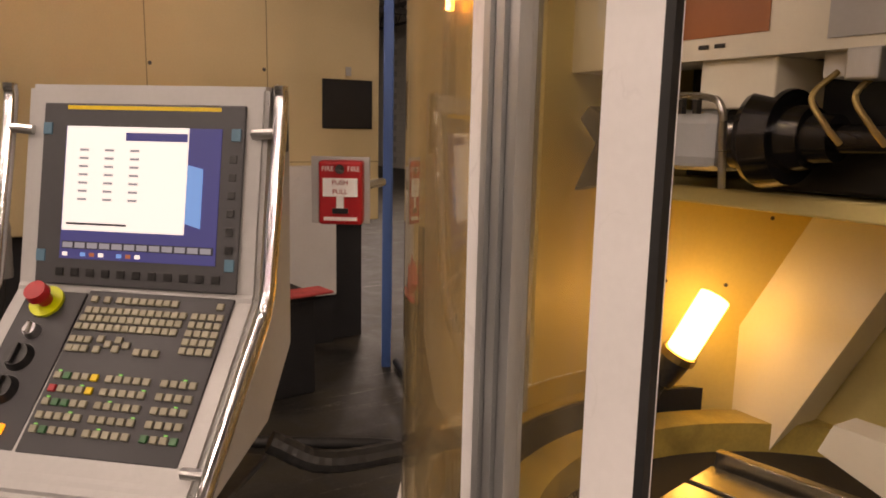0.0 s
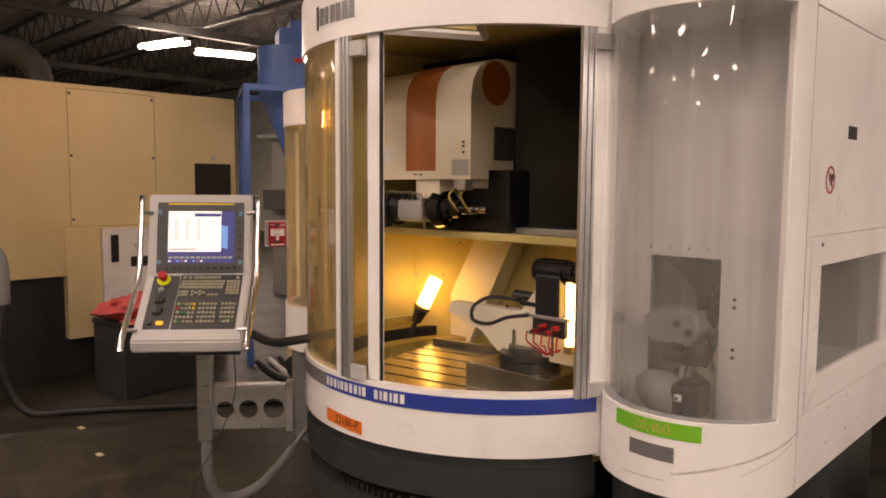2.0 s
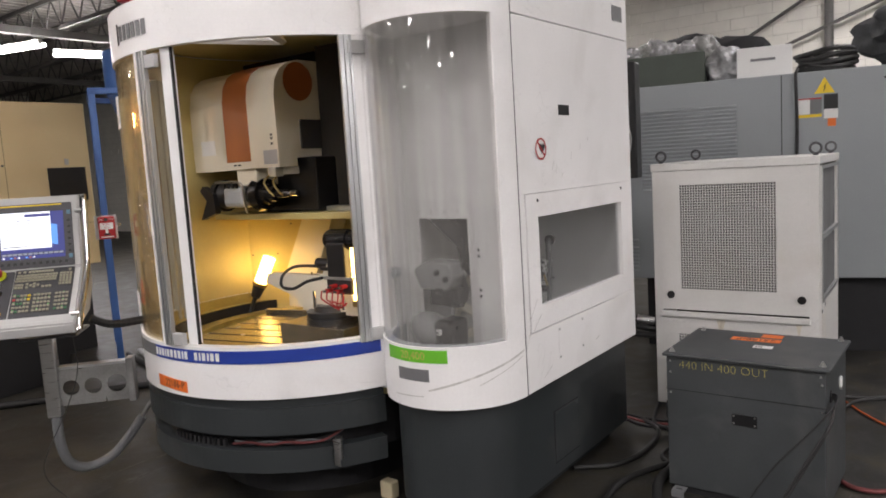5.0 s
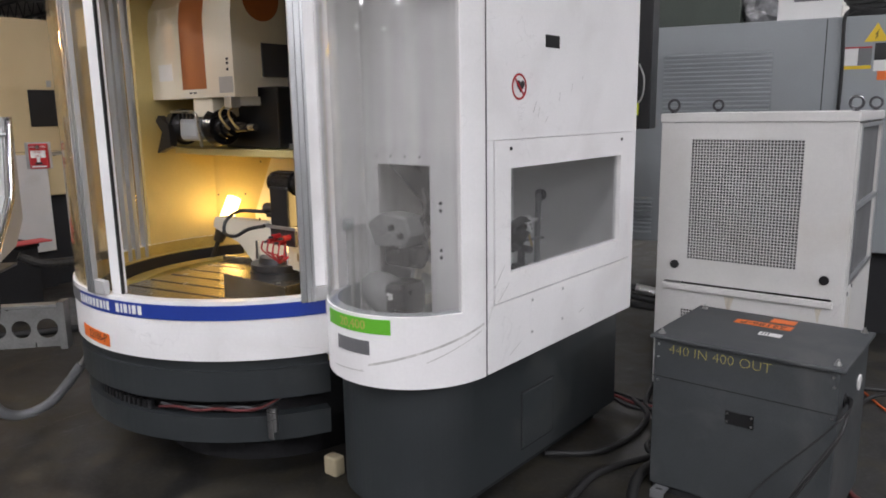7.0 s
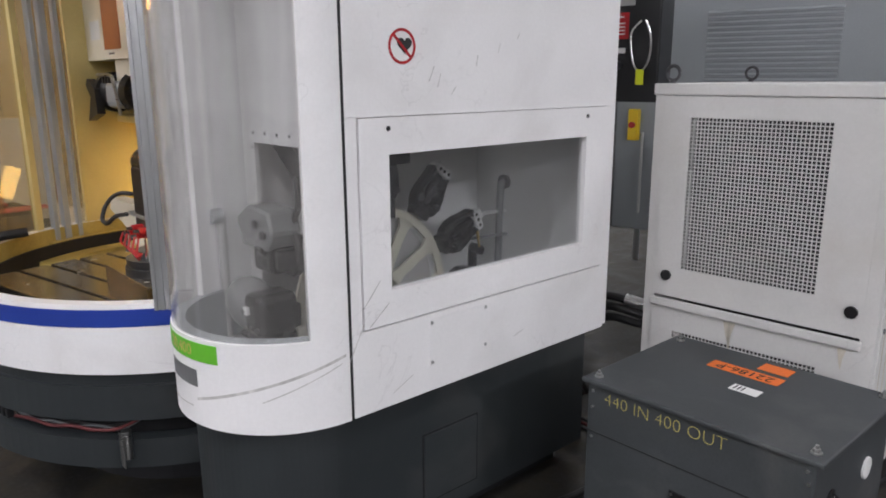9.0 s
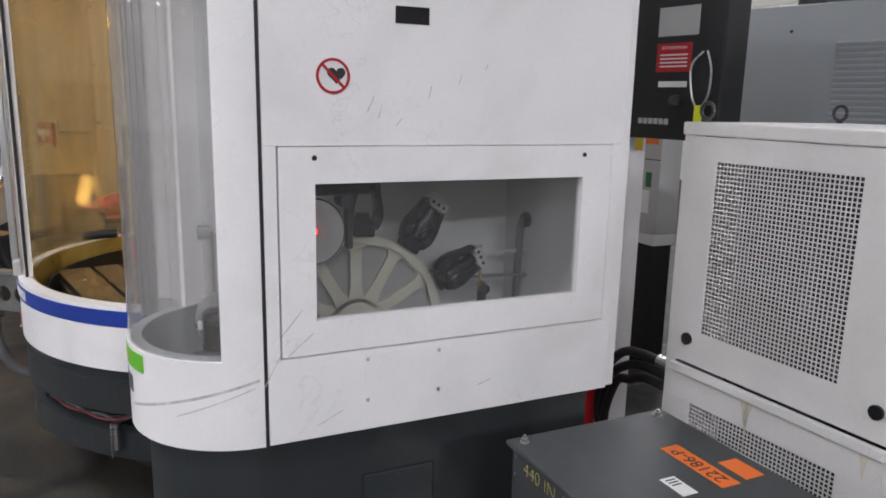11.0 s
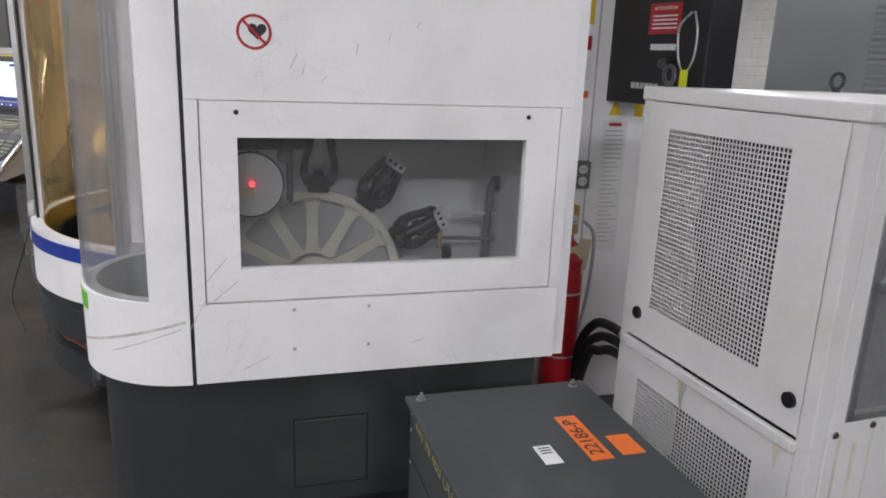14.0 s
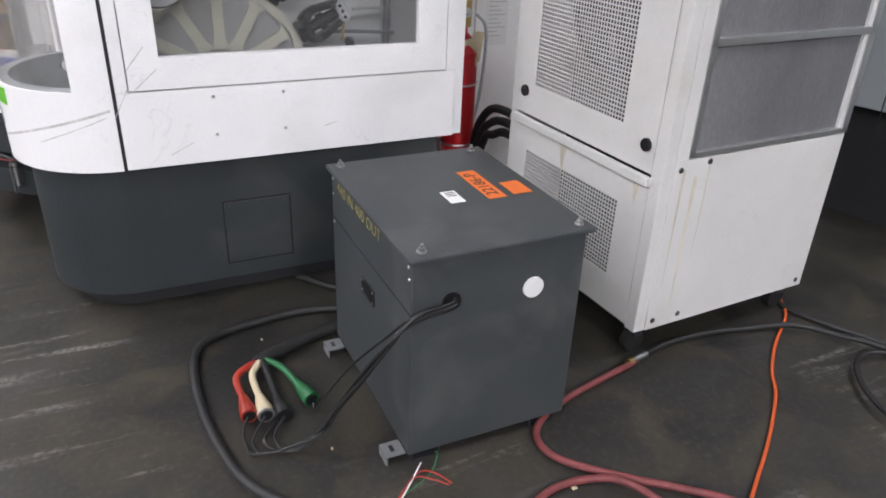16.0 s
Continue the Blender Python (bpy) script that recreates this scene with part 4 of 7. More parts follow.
    part("head_disc", rod((-1.606, 0.25, 2.19), (-1.602, 0.25, 2.19), 0.112, 40), RUST, head, "burnt orange round cap")
    part("hatch_plate", box(-1.606, -1.594, 0.235, 0.40, 1.80, 1.97, 0.002), CHARCOAL, head)
    part("rear_block", box(-1.66, -1.59, 0.402, 0.60, 1.78, 1.92, 0.004), BLACK, head)
    part("label_plate", box(-1.73, -1.615, 0.056, 0.0595, 1.72, 1.80, 0), GREY_LIGHT, head)
    part("label_plate", box(-2.36, -2.22, 0.087, 0.0895, 1.80, 1.89, 0), PAPER, head)
    for x in (-2.0, -1.96):
        part("arrow_bar", box(x - 0.012, x + 0.012, 0.0565, 0.0595, 1.722, 1.730, 0), INK, head)
    for z in (1.83, 1.86, 1.88):
        part("arrow_bar", box(-1.66, -1.645, 0.0565, 0.0595, z, z + 0.012, 0), INK, head)
    for z in (1.96, 2.10, 2.23):
        screw(head, (-1.605, 0.46, z), (1, 0, 0), 0.006, BLACK)
    part("neck", box(-2.02, -1.84, 0.08, 0.3, 1.60, 1.70, 0.004), IVORY, mc)
    part("neck", box(-1.76, -1.64, 0.10, 0.25, 1.655, 1.70, 0.004), PAPER, mc)
    part("carriage", box(-1.98, -1.50, 0.24, 0.6, 1.43, 1.75, 0.01), BLACK, mc, "black carriage block")
    # spindle: body, flange, nose, arbor
    bm = bmesh.new()
    add_box(bm, -2.16, -1.95, 0.06, 0.22, 1.47, 1.60, 0.03, None, 2)
    part("spindle_body", bm, GREY_MID, mc, "grey octagonal spindle body")
    bm = bmesh.new()
    nose = part("spindle_nose", rod((-1.96, 0.14, 1.545), (-1.94, 0.14, 1.545), 0.06, 24), DARK_CHROME, mc, "dark shiny spindle nose", True)
    for x0, x1, r0, r1 in ((-1.95, -1.90, 0.07, 0.07), (-1.90, -1.885, 0.10, 0.105), (-1.885, -1.83, 0.105, 0.095), (-1.83, -1.79, 0.07, 0.06), (-1.79, -1.74, 0.05, 0.045), (-1.74, -1.62, 0.028, 0.024), (-1.62, -1.60, 0.012, 0.01)):
        part("nose_ring", rod((x0, 0.14, 1.545), (x1, 0.14, 1.545), r0, 28, r1), DARK_CHROME, nose, "", True)
    part("arbor", rod((-1.74, 0.14, 1.545), (-1.56, 0.14, 1.545), 0.018, 20), CHROME, mc, "chrome arbor", True)
    bm = bmesh.new()
    for x0, x1, r0, r1 in ((-2.16, -2.22, 0.07, 0.085), (-2.22, -2.27, 0.10, 0.10), (-2.27, -2.34, 0.05, 0.04)):
        add_rod(bm, (x0, 0.14, 1.545), (x1, 0.14, 1.545), r0, 24, r1)
    part("wheel_flange", bm, BLACK, mc, "black wheel guard", True)
    bm = bmesh.new()
    add_prism(bm, [(-0.10, -0.10), (0.05, -0.06), (0.04, 0.06), (-0.06, 0.11), (-0.09, 0.08), (-0.03, 0.02)], -0.02, 0.02, Matrix.Translation((-2.25, 0.05, 1.50)) @ Matrix.Rotation(radians(90), 4, "X"))
    part("guard_plate", bm, BLACK, mc)
    part("coolant_manifold", tube([(-2.2, 0.05, 1.63), (-1.98, 0.04, 1.625), (-1.92, 0.03, 1.60), (-1.92, 0.04, 1.53), (-1.92, 0.05, 1.44)], 0.008, 8), STEEL, mc, "steel coolant pipe")
    for x in (-2.12, -2.08, -2.04, -2.0):
        part("nozzle_clip", box(x - 0.006, x + 0.006, 0.045, 0.06, 1.59, 1.625, 0.001), BLACK, mc)
    for k, x in enumerate((-1.73, -1.65)):
        part("coolant_hose", tube([(x, 0.10, 1.665), (x - 0.02, 0.06, 1.62), (x + 0.01, 0.06, 1.57), (x + 0.03, 0.08, 1.535)], 0.0055, 8, 8, 0.1), BRASS, mc, "brass coolant hose")
    part("valve_block", box(-1.69, -1.63, 0.05, 0.11, 1.645, 1.70, 0.005), ALU, mc)
    # work lamps
    p, d = Vector((-2.235, 0.40, 1.03)), Vector((0.34, 0.20, 0.85)).normalized()
    lampholder = part("work_lamp_base", rod(p - d * 0.20, p - d * 0.105, 0.03, 20, 0.045), DARK_METAL, mc, "dark lamp holder", True)
    part("lamp_collar", rod(p - d * 0.115, p - d * 0.092, 0.05, 20), BRASS, lampholder)
    part("lamp_tube", rod(p - d * 0.09, p + d * 0.09, 0.042, 24), LAMP_GLOW, lampholder, "bright warm tubular lamp", True)
    part("lamp_cord", tube([p - d * 0.2, (-2.33, 0.34, 0.78), (-2.36, 0.30, 0.66)], 0.014, 8), RUBBER, lampholder)
    q = Vector((-0.812, -0.205, 1.165))
    holder = part("work_lamp_base", rod(q - Vector((0, 0, 0.17)), q - Vector((0, 0, 0.14)), 0.025, 16), BRASS, mc)
    part("lamp_tube", rod(q - Vector((0, 0, 0.15)), q + Vector((0, 0, 0.13)), 0.018, 20), LAMP_DIM, holder, "glowing upright lamp tube", True)
    # bed: rim, trough, slotted table
    part("trough", prism(arc(DRUM, 0.90, 0, 354, 60), 0.60, 0.66), BLACK_DULL, mc)
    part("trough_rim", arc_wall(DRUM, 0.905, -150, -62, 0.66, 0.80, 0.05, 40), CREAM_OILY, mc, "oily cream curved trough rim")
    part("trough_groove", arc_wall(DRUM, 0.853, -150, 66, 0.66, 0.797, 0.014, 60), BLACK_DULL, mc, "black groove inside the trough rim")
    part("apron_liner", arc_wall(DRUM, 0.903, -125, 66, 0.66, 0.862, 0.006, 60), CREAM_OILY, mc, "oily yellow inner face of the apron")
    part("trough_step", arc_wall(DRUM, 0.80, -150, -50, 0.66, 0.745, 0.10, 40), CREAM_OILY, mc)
    ang = radians(12)
    tm = Matrix.Translation((-1.46, -0.16, 0)) @ Matrix.Rotation(ang, 4, "Z")
    bm = bmesh.new()
    ys = [-0.40, -0.24, -0.11, 0.02, 0.15, 0.28, 0.40]
    add_box(bm, -0.42, 0.42, -0.40, 0.40, 0.62, 0.76, 0.003, tm)
    table = part("slotted_table", bm, OILY, mc, "oily steel table with T slots")
    for i in range(6):
        part("table_strip", box(-0.42, 0.42, ys[i] + 0.009, ys[i + 1] - 0.009, 0.758, 0.80, 0.003, tm), OILY, table)
    part("table_fence", box(-0.42, 0.42, 0.405, 0.43, 0.66, 0.83, 0.003, tm), OILY, mc)
    # work head on its round table
    part("work_block", box(-1.32, -0.86, -0.27, 0.06, 0.755, 0.885, 0.004), OILY, mc, "oily steel block under the rotary table")
    c = Vector((-1.07, -0.13, 0.885))
    bm = bmesh.new()
    for z0, z1, r0, r1 in ((0.0, 0.03, 0.135, 0.135), (0.03, 0.04, 0.122, 0.122), (0.04, 0.062, 0.13, 0.13), (0.062, 0.09, 0.095, 0.09)):
        add_rod(bm, c + Vector((0, 0, z0)), c + Vector((0, 0, z1)), r0, 40, r1)
    part("rotary_table", bm, DARK_METAL, mc, "shiny round rotary table", True)
    small = Matrix.Translation((-0.865, -0.175, 1.05)) @ Matrix.Scale(0.74, 4) @ Matrix.Translation((1.1, -0.05, -0.95))

    def unit(name, bm, mat, parent, label="", smooth=False):
        bmesh.ops.transform(bm, matrix=small, verts=bm.verts)
        return part(name, bm, mat, parent, label, smooth)
    plate = [(-1.54, 1.07), (-1.52, 1.12), (-1.10, 1.125), (-1.02, 1.23), (-0.85, 1.21), (-0.82, 0.93), (-1.23, 0.93), (-1.33, 1.01)]
    part("work_arm", prism(plate, 0.10, 0.16, Matrix.Rotation(radians(90), 4, "X")), IVORY, mc, "ivory bracket arm")
    for x, z in ((-1.55, 1.06), (-1.42, 1.08), (-1.10, 1.20), (-1.02, 1.24), (-0.95, 1.1)):
        unit("screw", rod((x, 0.109, z), (x, 0.104, z), 0.009, 8), DARK_METAL, mc)
    bm = bmesh.new()
    add_box(bm, -1.22, -1.06, -0.06, 0.11, 1.07, 1.30, 0.012)
    unit("work_motor", bm, BLACK, mc, "black work head motor")
    bm = bmesh.new()
    for x0, x1, r0, r1 in ((-1.26, -1.225, 0.062, 0.07), (-1.225, -1.06, 0.07, 0.07), (-1.06, -1.0, 0.06, 0.06), (-1.0, -0.95, 0.04, 0.035)):
        add_rod(bm, (x0, 0.02, 1.315), (x1, 0.02, 1.315), r0, 24, r1)
    unit("work_spindle", bm, DARK_CHROME, mc, "black work spindle", True)
    bm = bmesh.new()
    add_rod(bm, (-1.50, 0.13, 1.13), (-1.22, 0.12, 1.13), 0.038, 16, 0.032)
    add_box(bm, -1.42, -1.2, 0.06, 0.18, 1.09, 1.115, 0.004)
    add_box(bm, -1.30, -1.22, 0.07, 0.17, 1.10, 1.185, 0.01)
    add_rod(bm, (-1.22, 0.12, 1.13), (-1.12, 0.12, 1.12), 0.012, 10)
    unit("probe", bm, BLACK, mc, "black measuring probe", True)
    unit("hose_loop", tube([(-1.45, 0.07, 1.12), (-1.60, 0.0, 1.12), (-1.69, -0.04, 1.06), (-1.66, -0.08, 0.99), (-1.52, -0.10, 0.985), (-1.38, -0.10, 1.04), (-1.24, -0.09, 1.07)], 0.011, 8), RUBBER, mc, "black looped hose")
    for k in range(4):
        x, z = -1.20 + 0.045 * k, 0.985 + 0.03 * (k % 2)
        b = unit("valve", rod((x, -0.10, z), (x, -0.05, z), 0.016, 12), RED, mc, "red valve")
        unit("valve_stem", rod((x, -0.10, z), (x, -0.125, z), 0.008, 8), DARK_METAL, b)
    unit("valve_bar", box(-1.24, -1.02, -0.05, -0.02, 0.96, 1.06, 0.004), DARK_METAL, mc)
    unit("valve_bar", box(-1.3, -1.0, -0.06, -0.03, 1.055, 1.075, 0.003), ALU, mc)
    for k in range(5):
        x = -1.22 + 0.05 * k
        unit("red_hose", tube([(x, -0.12, 0.99), (x + 0.01, -0.14, 0.95 - 0.01 * k), (x + 0.02, -0.12, 0.92), (-1.1, -0.10, 0.87)], 0.005, 6), RED, mc)
    for s in (-1.36, -1.09):
        unit("fitting", rod((s, -0.06, 0.86), (s, -0.06, 0.97), 0.014, 12, 0.01), CHROME, mc)
    unit("bracket_strip", box(-0.93, -0.915, 0.0, 0.10, 0.92, 1.06, 0.002, None), PAPER, mc)


grinding_space(machine)


def rear_column(mc):
    """Second round glazed housing behind the drum, with a lower header."""
    c, r = (-3.02, 0.50), 0.5
    part("rear_base", arc_wall(c, r - 0.04, -150, 60, 0.0, 0.604, 0.06, 40), GREY_MID_DARK, mc, "grey base of the rear housing")
    part("rear_apron", arc_wall(c, r, -150, 60, 0.60, 0.885, 0.05, 40), WHITE, mc, "white rounded rear apron")
    part("rear_header", arc_wall(c, r, -150, 60, 2.04, 2.26, 0.05, 40), WHITE, mc, "white rounded rear header")
    part("rear_roof", prism(arc(c, r - 0.01, 0, 350, 36), 2.235, 2.255), WHITE, mc)
    part("rear_glass", arc_wall(c, r - 0.006, -64, 60, 0.88, 2.05, 0.006, 40), GLASS, mc, "curved clear rear glazing", True).visible_shadow = False
    part("rear_frame", arc_wall(c, r, -72, -64, 0.884, 2.042, 0.04, 6), WHITE, mc)
    part("rear_skin", arc_wall(c, r, -150, -72, 0.884, 2.042, 0.04, 20), CREAM, mc)
    part("rear_inner", box(-2.95, -2.55, 0.62, 0.66, 0.6, 2.24, 0), GREY_LIGHT, mc)


rear_column(machine)


# ---- control console on its arm ----
def control_console():
    th = thing("control_console", "grey machine control console with lit screen and keyboard", "console", pose(-2.428, -1.121, 0, 0, 0, 49.5))
    # side profile (depth towards the user is -y)
    prof = [(0.048, 1.615), (-0.020, 1.245), (-0.262, 1.005), (-0.285, 0.988), (-0.275, 0.935), (0.02, 1.0), (0.14, 1.12), (0.15, 1.615)]
    m = Matrix(((0, 0, 1, 0), (1, 0, 0, 0), (0, 1, 0, 0), (0, 0, 0, 1)))
    bm = prism(prof, -0.092, 0.382, m)
    bmesh.ops.bevel(bm, geom=bm.edges[:], offset=0.008, segments=2, affect="EDGES")
    part("housing", bm, GREY_LIGHT, th, "light grey sheet metal housing")
    up = Matrix(((1, 0, 0, 0), (0, 0.184, -0.983, -0.002), (0, 0.983, 0.184, 1.351), (0, 0, 0, 1)))
    lo = Matrix(((1, 0, 0, 0), (0, 0.695, -0.719, -0.0205), (0, 0.719, 0.695, 1.2455), (0, 0, 0, 1)))
    bez = part("bezel", box(-0.049, 0.346, -0.10, 0.233, 0.0, 0.007, 0.003, up), CHARCOAL, th, "dark grey screen bezel")
    part("bezel_strip", box(0.0, 0.30, 0.221, 0.228, 0.007, 0.0085, 0, up), YELLOW, bez, "yellow strip")
    scr = part("screen", box(0.0, 0.304, -0.052, 0.19, 0.007, 0.0085, 0, up), SCREEN_BLUE, bez, "lit blue desktop screen")
    part("screen_window", box(0.002, 0.242, 0.0, 0.19, 0.0085, 0.0092, 0, up), SCREEN_WHITE, scr, "bright white program window")
    part("window_title", box(0.12, 0.240, 0.165, 0.180, 0.0093, 0.0097, 0, up), SCREEN_BLUE, scr)
    part("progress_bar", box(0.01, 0.13, 0.010, 0.014, 0.0093, 0.0097, 0, up), SCREEN_DARK, scr)
    part("logo_light", prism([(0.243, 0.02), (0.273, 0.012), (0.273, 0.118), (0.243, 0.125)], 0.0093, 0.0097, up), SCREEN_GLOW, scr)
    for i, v in enumerate((0.145, 0.13, 0.115, 0.10, 0.085, 0.07, 0.055)):
        for u in (0.03, 0.08, 0.13):
            part("text_bar", box(u, u + 0.018, v, v + 0.004, 0.0093, 0.0096, 0, up), SCREEN_GREY, scr)
    part("soft_key_row", box(0.004, 0.30, -0.034, -0.020, 0.0086, 0.0090, 0, up), SCREEN_DARK, scr)
    for i in range(12):
        part("soft_key", box(0.006 + i * 0.0245, 0.026 + i * 0.0245, -0.032, -0.022, 0.0091, 0.0096, 0, up), SCREEN_GREY, scr)
    for i in range(9):
        part("task_icon", box(0.006 + i * 0.018, 0.016 + i * 0.018, -0.047, -0.040, 0.0086, 0.009, 0, up), (SCREEN_WHITE, SCREEN_BLUE, SCREEN_GLOW, SCREEN_RED)[i % 4], scr)
    for u, v in ((-0.038, 0.185), (0.331, 0.18), (-0.038, -0.048), (0.331, -0.05)):
        part("corner_key", box(u - 0.009, u + 0.009, v - 0.011, v + 0.011, 0.007, 0.010, 0.001, up), KEY_BLUE, bez, "blue bezel key")
    for i in range(11):
        part("bezel_key", box(-0.006 + i * 0.0305, 0.010 + i * 0.0305, -0.084, -0.069, 0.007, 0.0095, 0.001, up), BLACK, bez)
    for i in range(6):
        part("bezel_key", box(0.321, 0.335, -0.03 + i * 0.032, -0.016 + i * 0.032, 0.007, 0.0095, 0.001, up), BLACK, bez)
    side = part("operator_plate", box(-0.055, 0.062, -0.305, -0.01, 0.0, 0.006, 0.002, lo), CONSOLE_DARK, th, "dark operator plate")
    kb = part("keyboard_plate", box(0.066, 0.345, -0.305, -0.005, 0.0, 0.007, 0.002, lo), CONSOLE_DARK, th, "dark keyboard plate")
    bm = bmesh.new()
    key_me = box(-0.0062, 0.0062, -0.0062, 0.0062, 0, 0.005, 0.0012)
    me = bpy.data.meshes.new("key")
    key_me.to_mesh(me)
    key_me.free()
    me.materials.append(KEY)

    def key(u, v, wide=1.0, mat=None):
        ob = new("key", me if mat is None else me.copy())
        if mat is not None:
            ob.data.materials[0] = mat
        ob.parent = kb
        ob.matrix_basis = lo @ Matrix.Translation((u, v, 0.007)) @ Matrix.Diagonal((wide, 1, 1, 1))
    for u in (0.085, 0.11):
        key(u, -0.024)
    for i in range(8):
        key(0.134 + i * 0.0152, -0.024)
    key(0.325, -0.024)
    for r, (n, u0) in enumerate(((13, 0.083), (13, 0.080), (13, 0.077))):
        for i in range(n):
            key(u0 + i * 0.0150, -0.046 - r * 0.0165)
    for r in range(5):
        for i in range(4):
            key(0.285 + i * 0.0155, -0.046 - r * 0.0165)
    for i in range(3):
        key(0.078 + i * 0.0145, -0.104)
        key(0.078 + i * 0.0145, -0.121)
    for u, v in ((0.13, -0.101), (0.147, -0.110), (0.164, -0.101), (0.13, -0.121), (0.164, -0.118), (0.181, -0.110), (0.205, -0.121), (0.222, -0.121), (0.239, -0.121)):
        key(u, v)
    for b, (u0, n) in enumerate(((0.082, 5), (0.176, 5), (0.275, 4))):
        for r in range(5):
            for i in range(n):
                mat = None
                if b == 0 and i == 4 and r < 2:
                    mat = YELLOW
                elif (b, r, i) == (0, 1, 0):
                    mat = RED
                elif (b, r, i) in ((0, 0, 1), (0, 2, 1), (2, 4, 0), (2, 4, 3), (0, 4, 1), (0, 2, 2)):
                    mat = GREEN_DARK
                key(u0 + i * 0.0168, -0.172 - r * 0.0235, 1.0, mat)
                if (b * 7 + r * 3 + i * 5) % 6 == 0:
                    part("key_light", box(u0 + i * 0.0168 - 0.003, u0 + i * 0.0168 + 0.003, -0.172 - r * 0.0235 + 0.008, -0.172 - r * 0.0235 + 0.010, 0.007, 0.009, 0, lo), GREEN_GLOW, kb)
    estop = part("emergency_stop", rod(lo @ Vector((-0.006, -0.035, 0.006)), lo @ Vector((-0.006, -0.035, 0.012)), 0.031, 28), YELLOW_GREEN, side, "yellow emergency stop ring", True)
    bm = rod(lo @ Vector((-0.006, -0.035, 0.012)), lo @ Vector((-0.006, -0.035, 0.034)), 0.013, 20)
    add_rod(bm, lo @ Vector((-0.006, -0.035, 0.034)), lo @ Vector((-0.006, -0.035, 0.05)), 0.021, 24, 0.019)
    part("stop_button", bm, RED, estop, "red mushroom button", True)
    for v, r, mat in ((-0.095, 0.015, STEEL), (-0.145, 0.026, BLACK), (-0.205, 0.026, BLACK)):
        k = part("knob", rod(lo @ Vector((-0.006, v, 0.006)), lo @ Vector((-0.006, v, 0.02)), r, 24, r * 0.8), mat, side, "rotary knob", True)
        part("pointer", box(-0.009, -0.003, v - r * 0.7, v + r * 0.7, 0.02, 0.028, 0.001, lo), mat, k)
    part("push_button", rod(lo @ Vector((-0.030, -0.272, 0.006)), lo @ Vector((-0.030, -0.272, 0.016)), 0.011, 20), BLACK, side)
    part("amber_button", box(0.0, 0.03, -0.281, -0.263, 0.006, 0.012, 0.002, lo), AMBER_GLOW, side, "glowing amber button")
    for u in (-0.12, 0.41):
        s = 1 if u > 0 else -1
        pts = [(u, 0.035, 1.615), (u, 0.03, 1.56), (u, -0.03, 1.29), (u, -0.05, 1.24), (u, -0.08, 1.20), (u, -0.285, 1.01), (u, -0.32, 0.955)]
        h = part("handle", tube(pts, 0.013, 12, 8), CHROME, th, "bent chrome grab handle", True)
        for p in ((u, 0.022, 1.535), (u, -0.255, 1.035)):
            part("standoff", rod(p, (p[0] - s * 0.05, p[1] + 0.005, p[2] - 0.004), 0.009, 10), STEEL, h)
    part("cable_gland", box(0.386, 0.402, 0.05, 0.09, 1.50, 1.615, 0.003), BLACK, th)
    # tray, post and arm
    tray = part("mouse_tray", box(0.09, 0.36, -0.20, 0.06, 0.905, 0.918, 0.003), DARK_METAL, th, "dark mouse tray")
    bm = bmesh.new()
    bmesh.ops.create_uvsphere(bm, u_segments=20, v_segments=10, radius=0.03, matrix=Matrix.Translation((0.27, -0.11, 0.926)) @ Matrix.Diagonal((1, 1.7, 0.9, 1)))
    part("mouse", bm, BLACK, tray, "black computer mouse", True)
    part("post", box(0.115, 0.185, 0.00, 0.07, 0.44, 1.02, 0.006), STEEL, th, "square steel post")
    bm = bmesh.new()
    # arm plate with three round holes, towards the drum
    a0, L = Vector((0.185, 0.035, 0)), 0.42
    n = 24
    holes = [(0.10, 0.585, 0.042), (0.21, 0.585, 0.045), (0.33, 0.585, 0.050)]
    for y in (0.035,):
        cells = []
        xs = [0.045, 0.155, 0.27, 0.40]
        for (hx, hz, hr), x0, x1 in zip(holes, xs, xs[1:]):
            rim = [(hx + hr * math.cos(math.tau * i / n), hz + hr * math.sin(math.tau * i / n)) for i in range(n)]
            outer = []
            for i in range(n):
                c, s = math.cos(math.tau * i / n), math.sin(math.tau * i / n)
                k = min(((x1 - hx) if c > 0 else (hx - x0)) / max(abs(c), 1e-6), ((0.70 - hz) if s > 0 else (hz - 0.49)) / max(abs(s), 1e-6))
                outer.append((hx + k * c, hz + k * s))
            va = [bm.verts.new((0.14 + p[0], y, p[1])) for p in rim]
            vb = [bm.verts.new((0.14 + p[0], y, p[1])) for p in outer]
            for i in range(n):
                j = (i + 1) % n
                bm.faces.new((va[i], va[j], vb[j], vb[i]))
            cells.append(va)
    bmesh.ops.remove_doubles(bm, verts=bm.verts, dist=0.002)
    bmesh.ops.solidify(bm, geom=bm.faces[:], thickness=0.008)
    arm = part("arm_plate", bm, STEEL_DULL, th, "steel arm plate with three round holes")
    part("arm_flange", box(0.185, 0.56, 0.025, 0.085, 0.69, 0.705, 0.002), ALU, arm)
    part("arm_end", box(0.53, 0.565, 0.0, 0.08, 0.48, 0.72, 0.003), STEEL_DULL, arm)
    part("hanging_wire", tube([(0.30, -0.05, 0.90), (0.31, -0.08, 0.7), (0.24, -0.1, 0.5), (0.10, -0.1, 0.2), (0.22, -0.12, 0.01)], 0.003, 6), RUBBER, th)
    part("signal_hose", tube([(0.37, 0.05, 0.95), (0.46, 0.09, 0.90), (0.58, 0.18, 0.89), (0.75, 0.3, 0.90)], 0.022, 10, 10, 0.06), RUBBER, th, "black corrugated hose")


control_console()


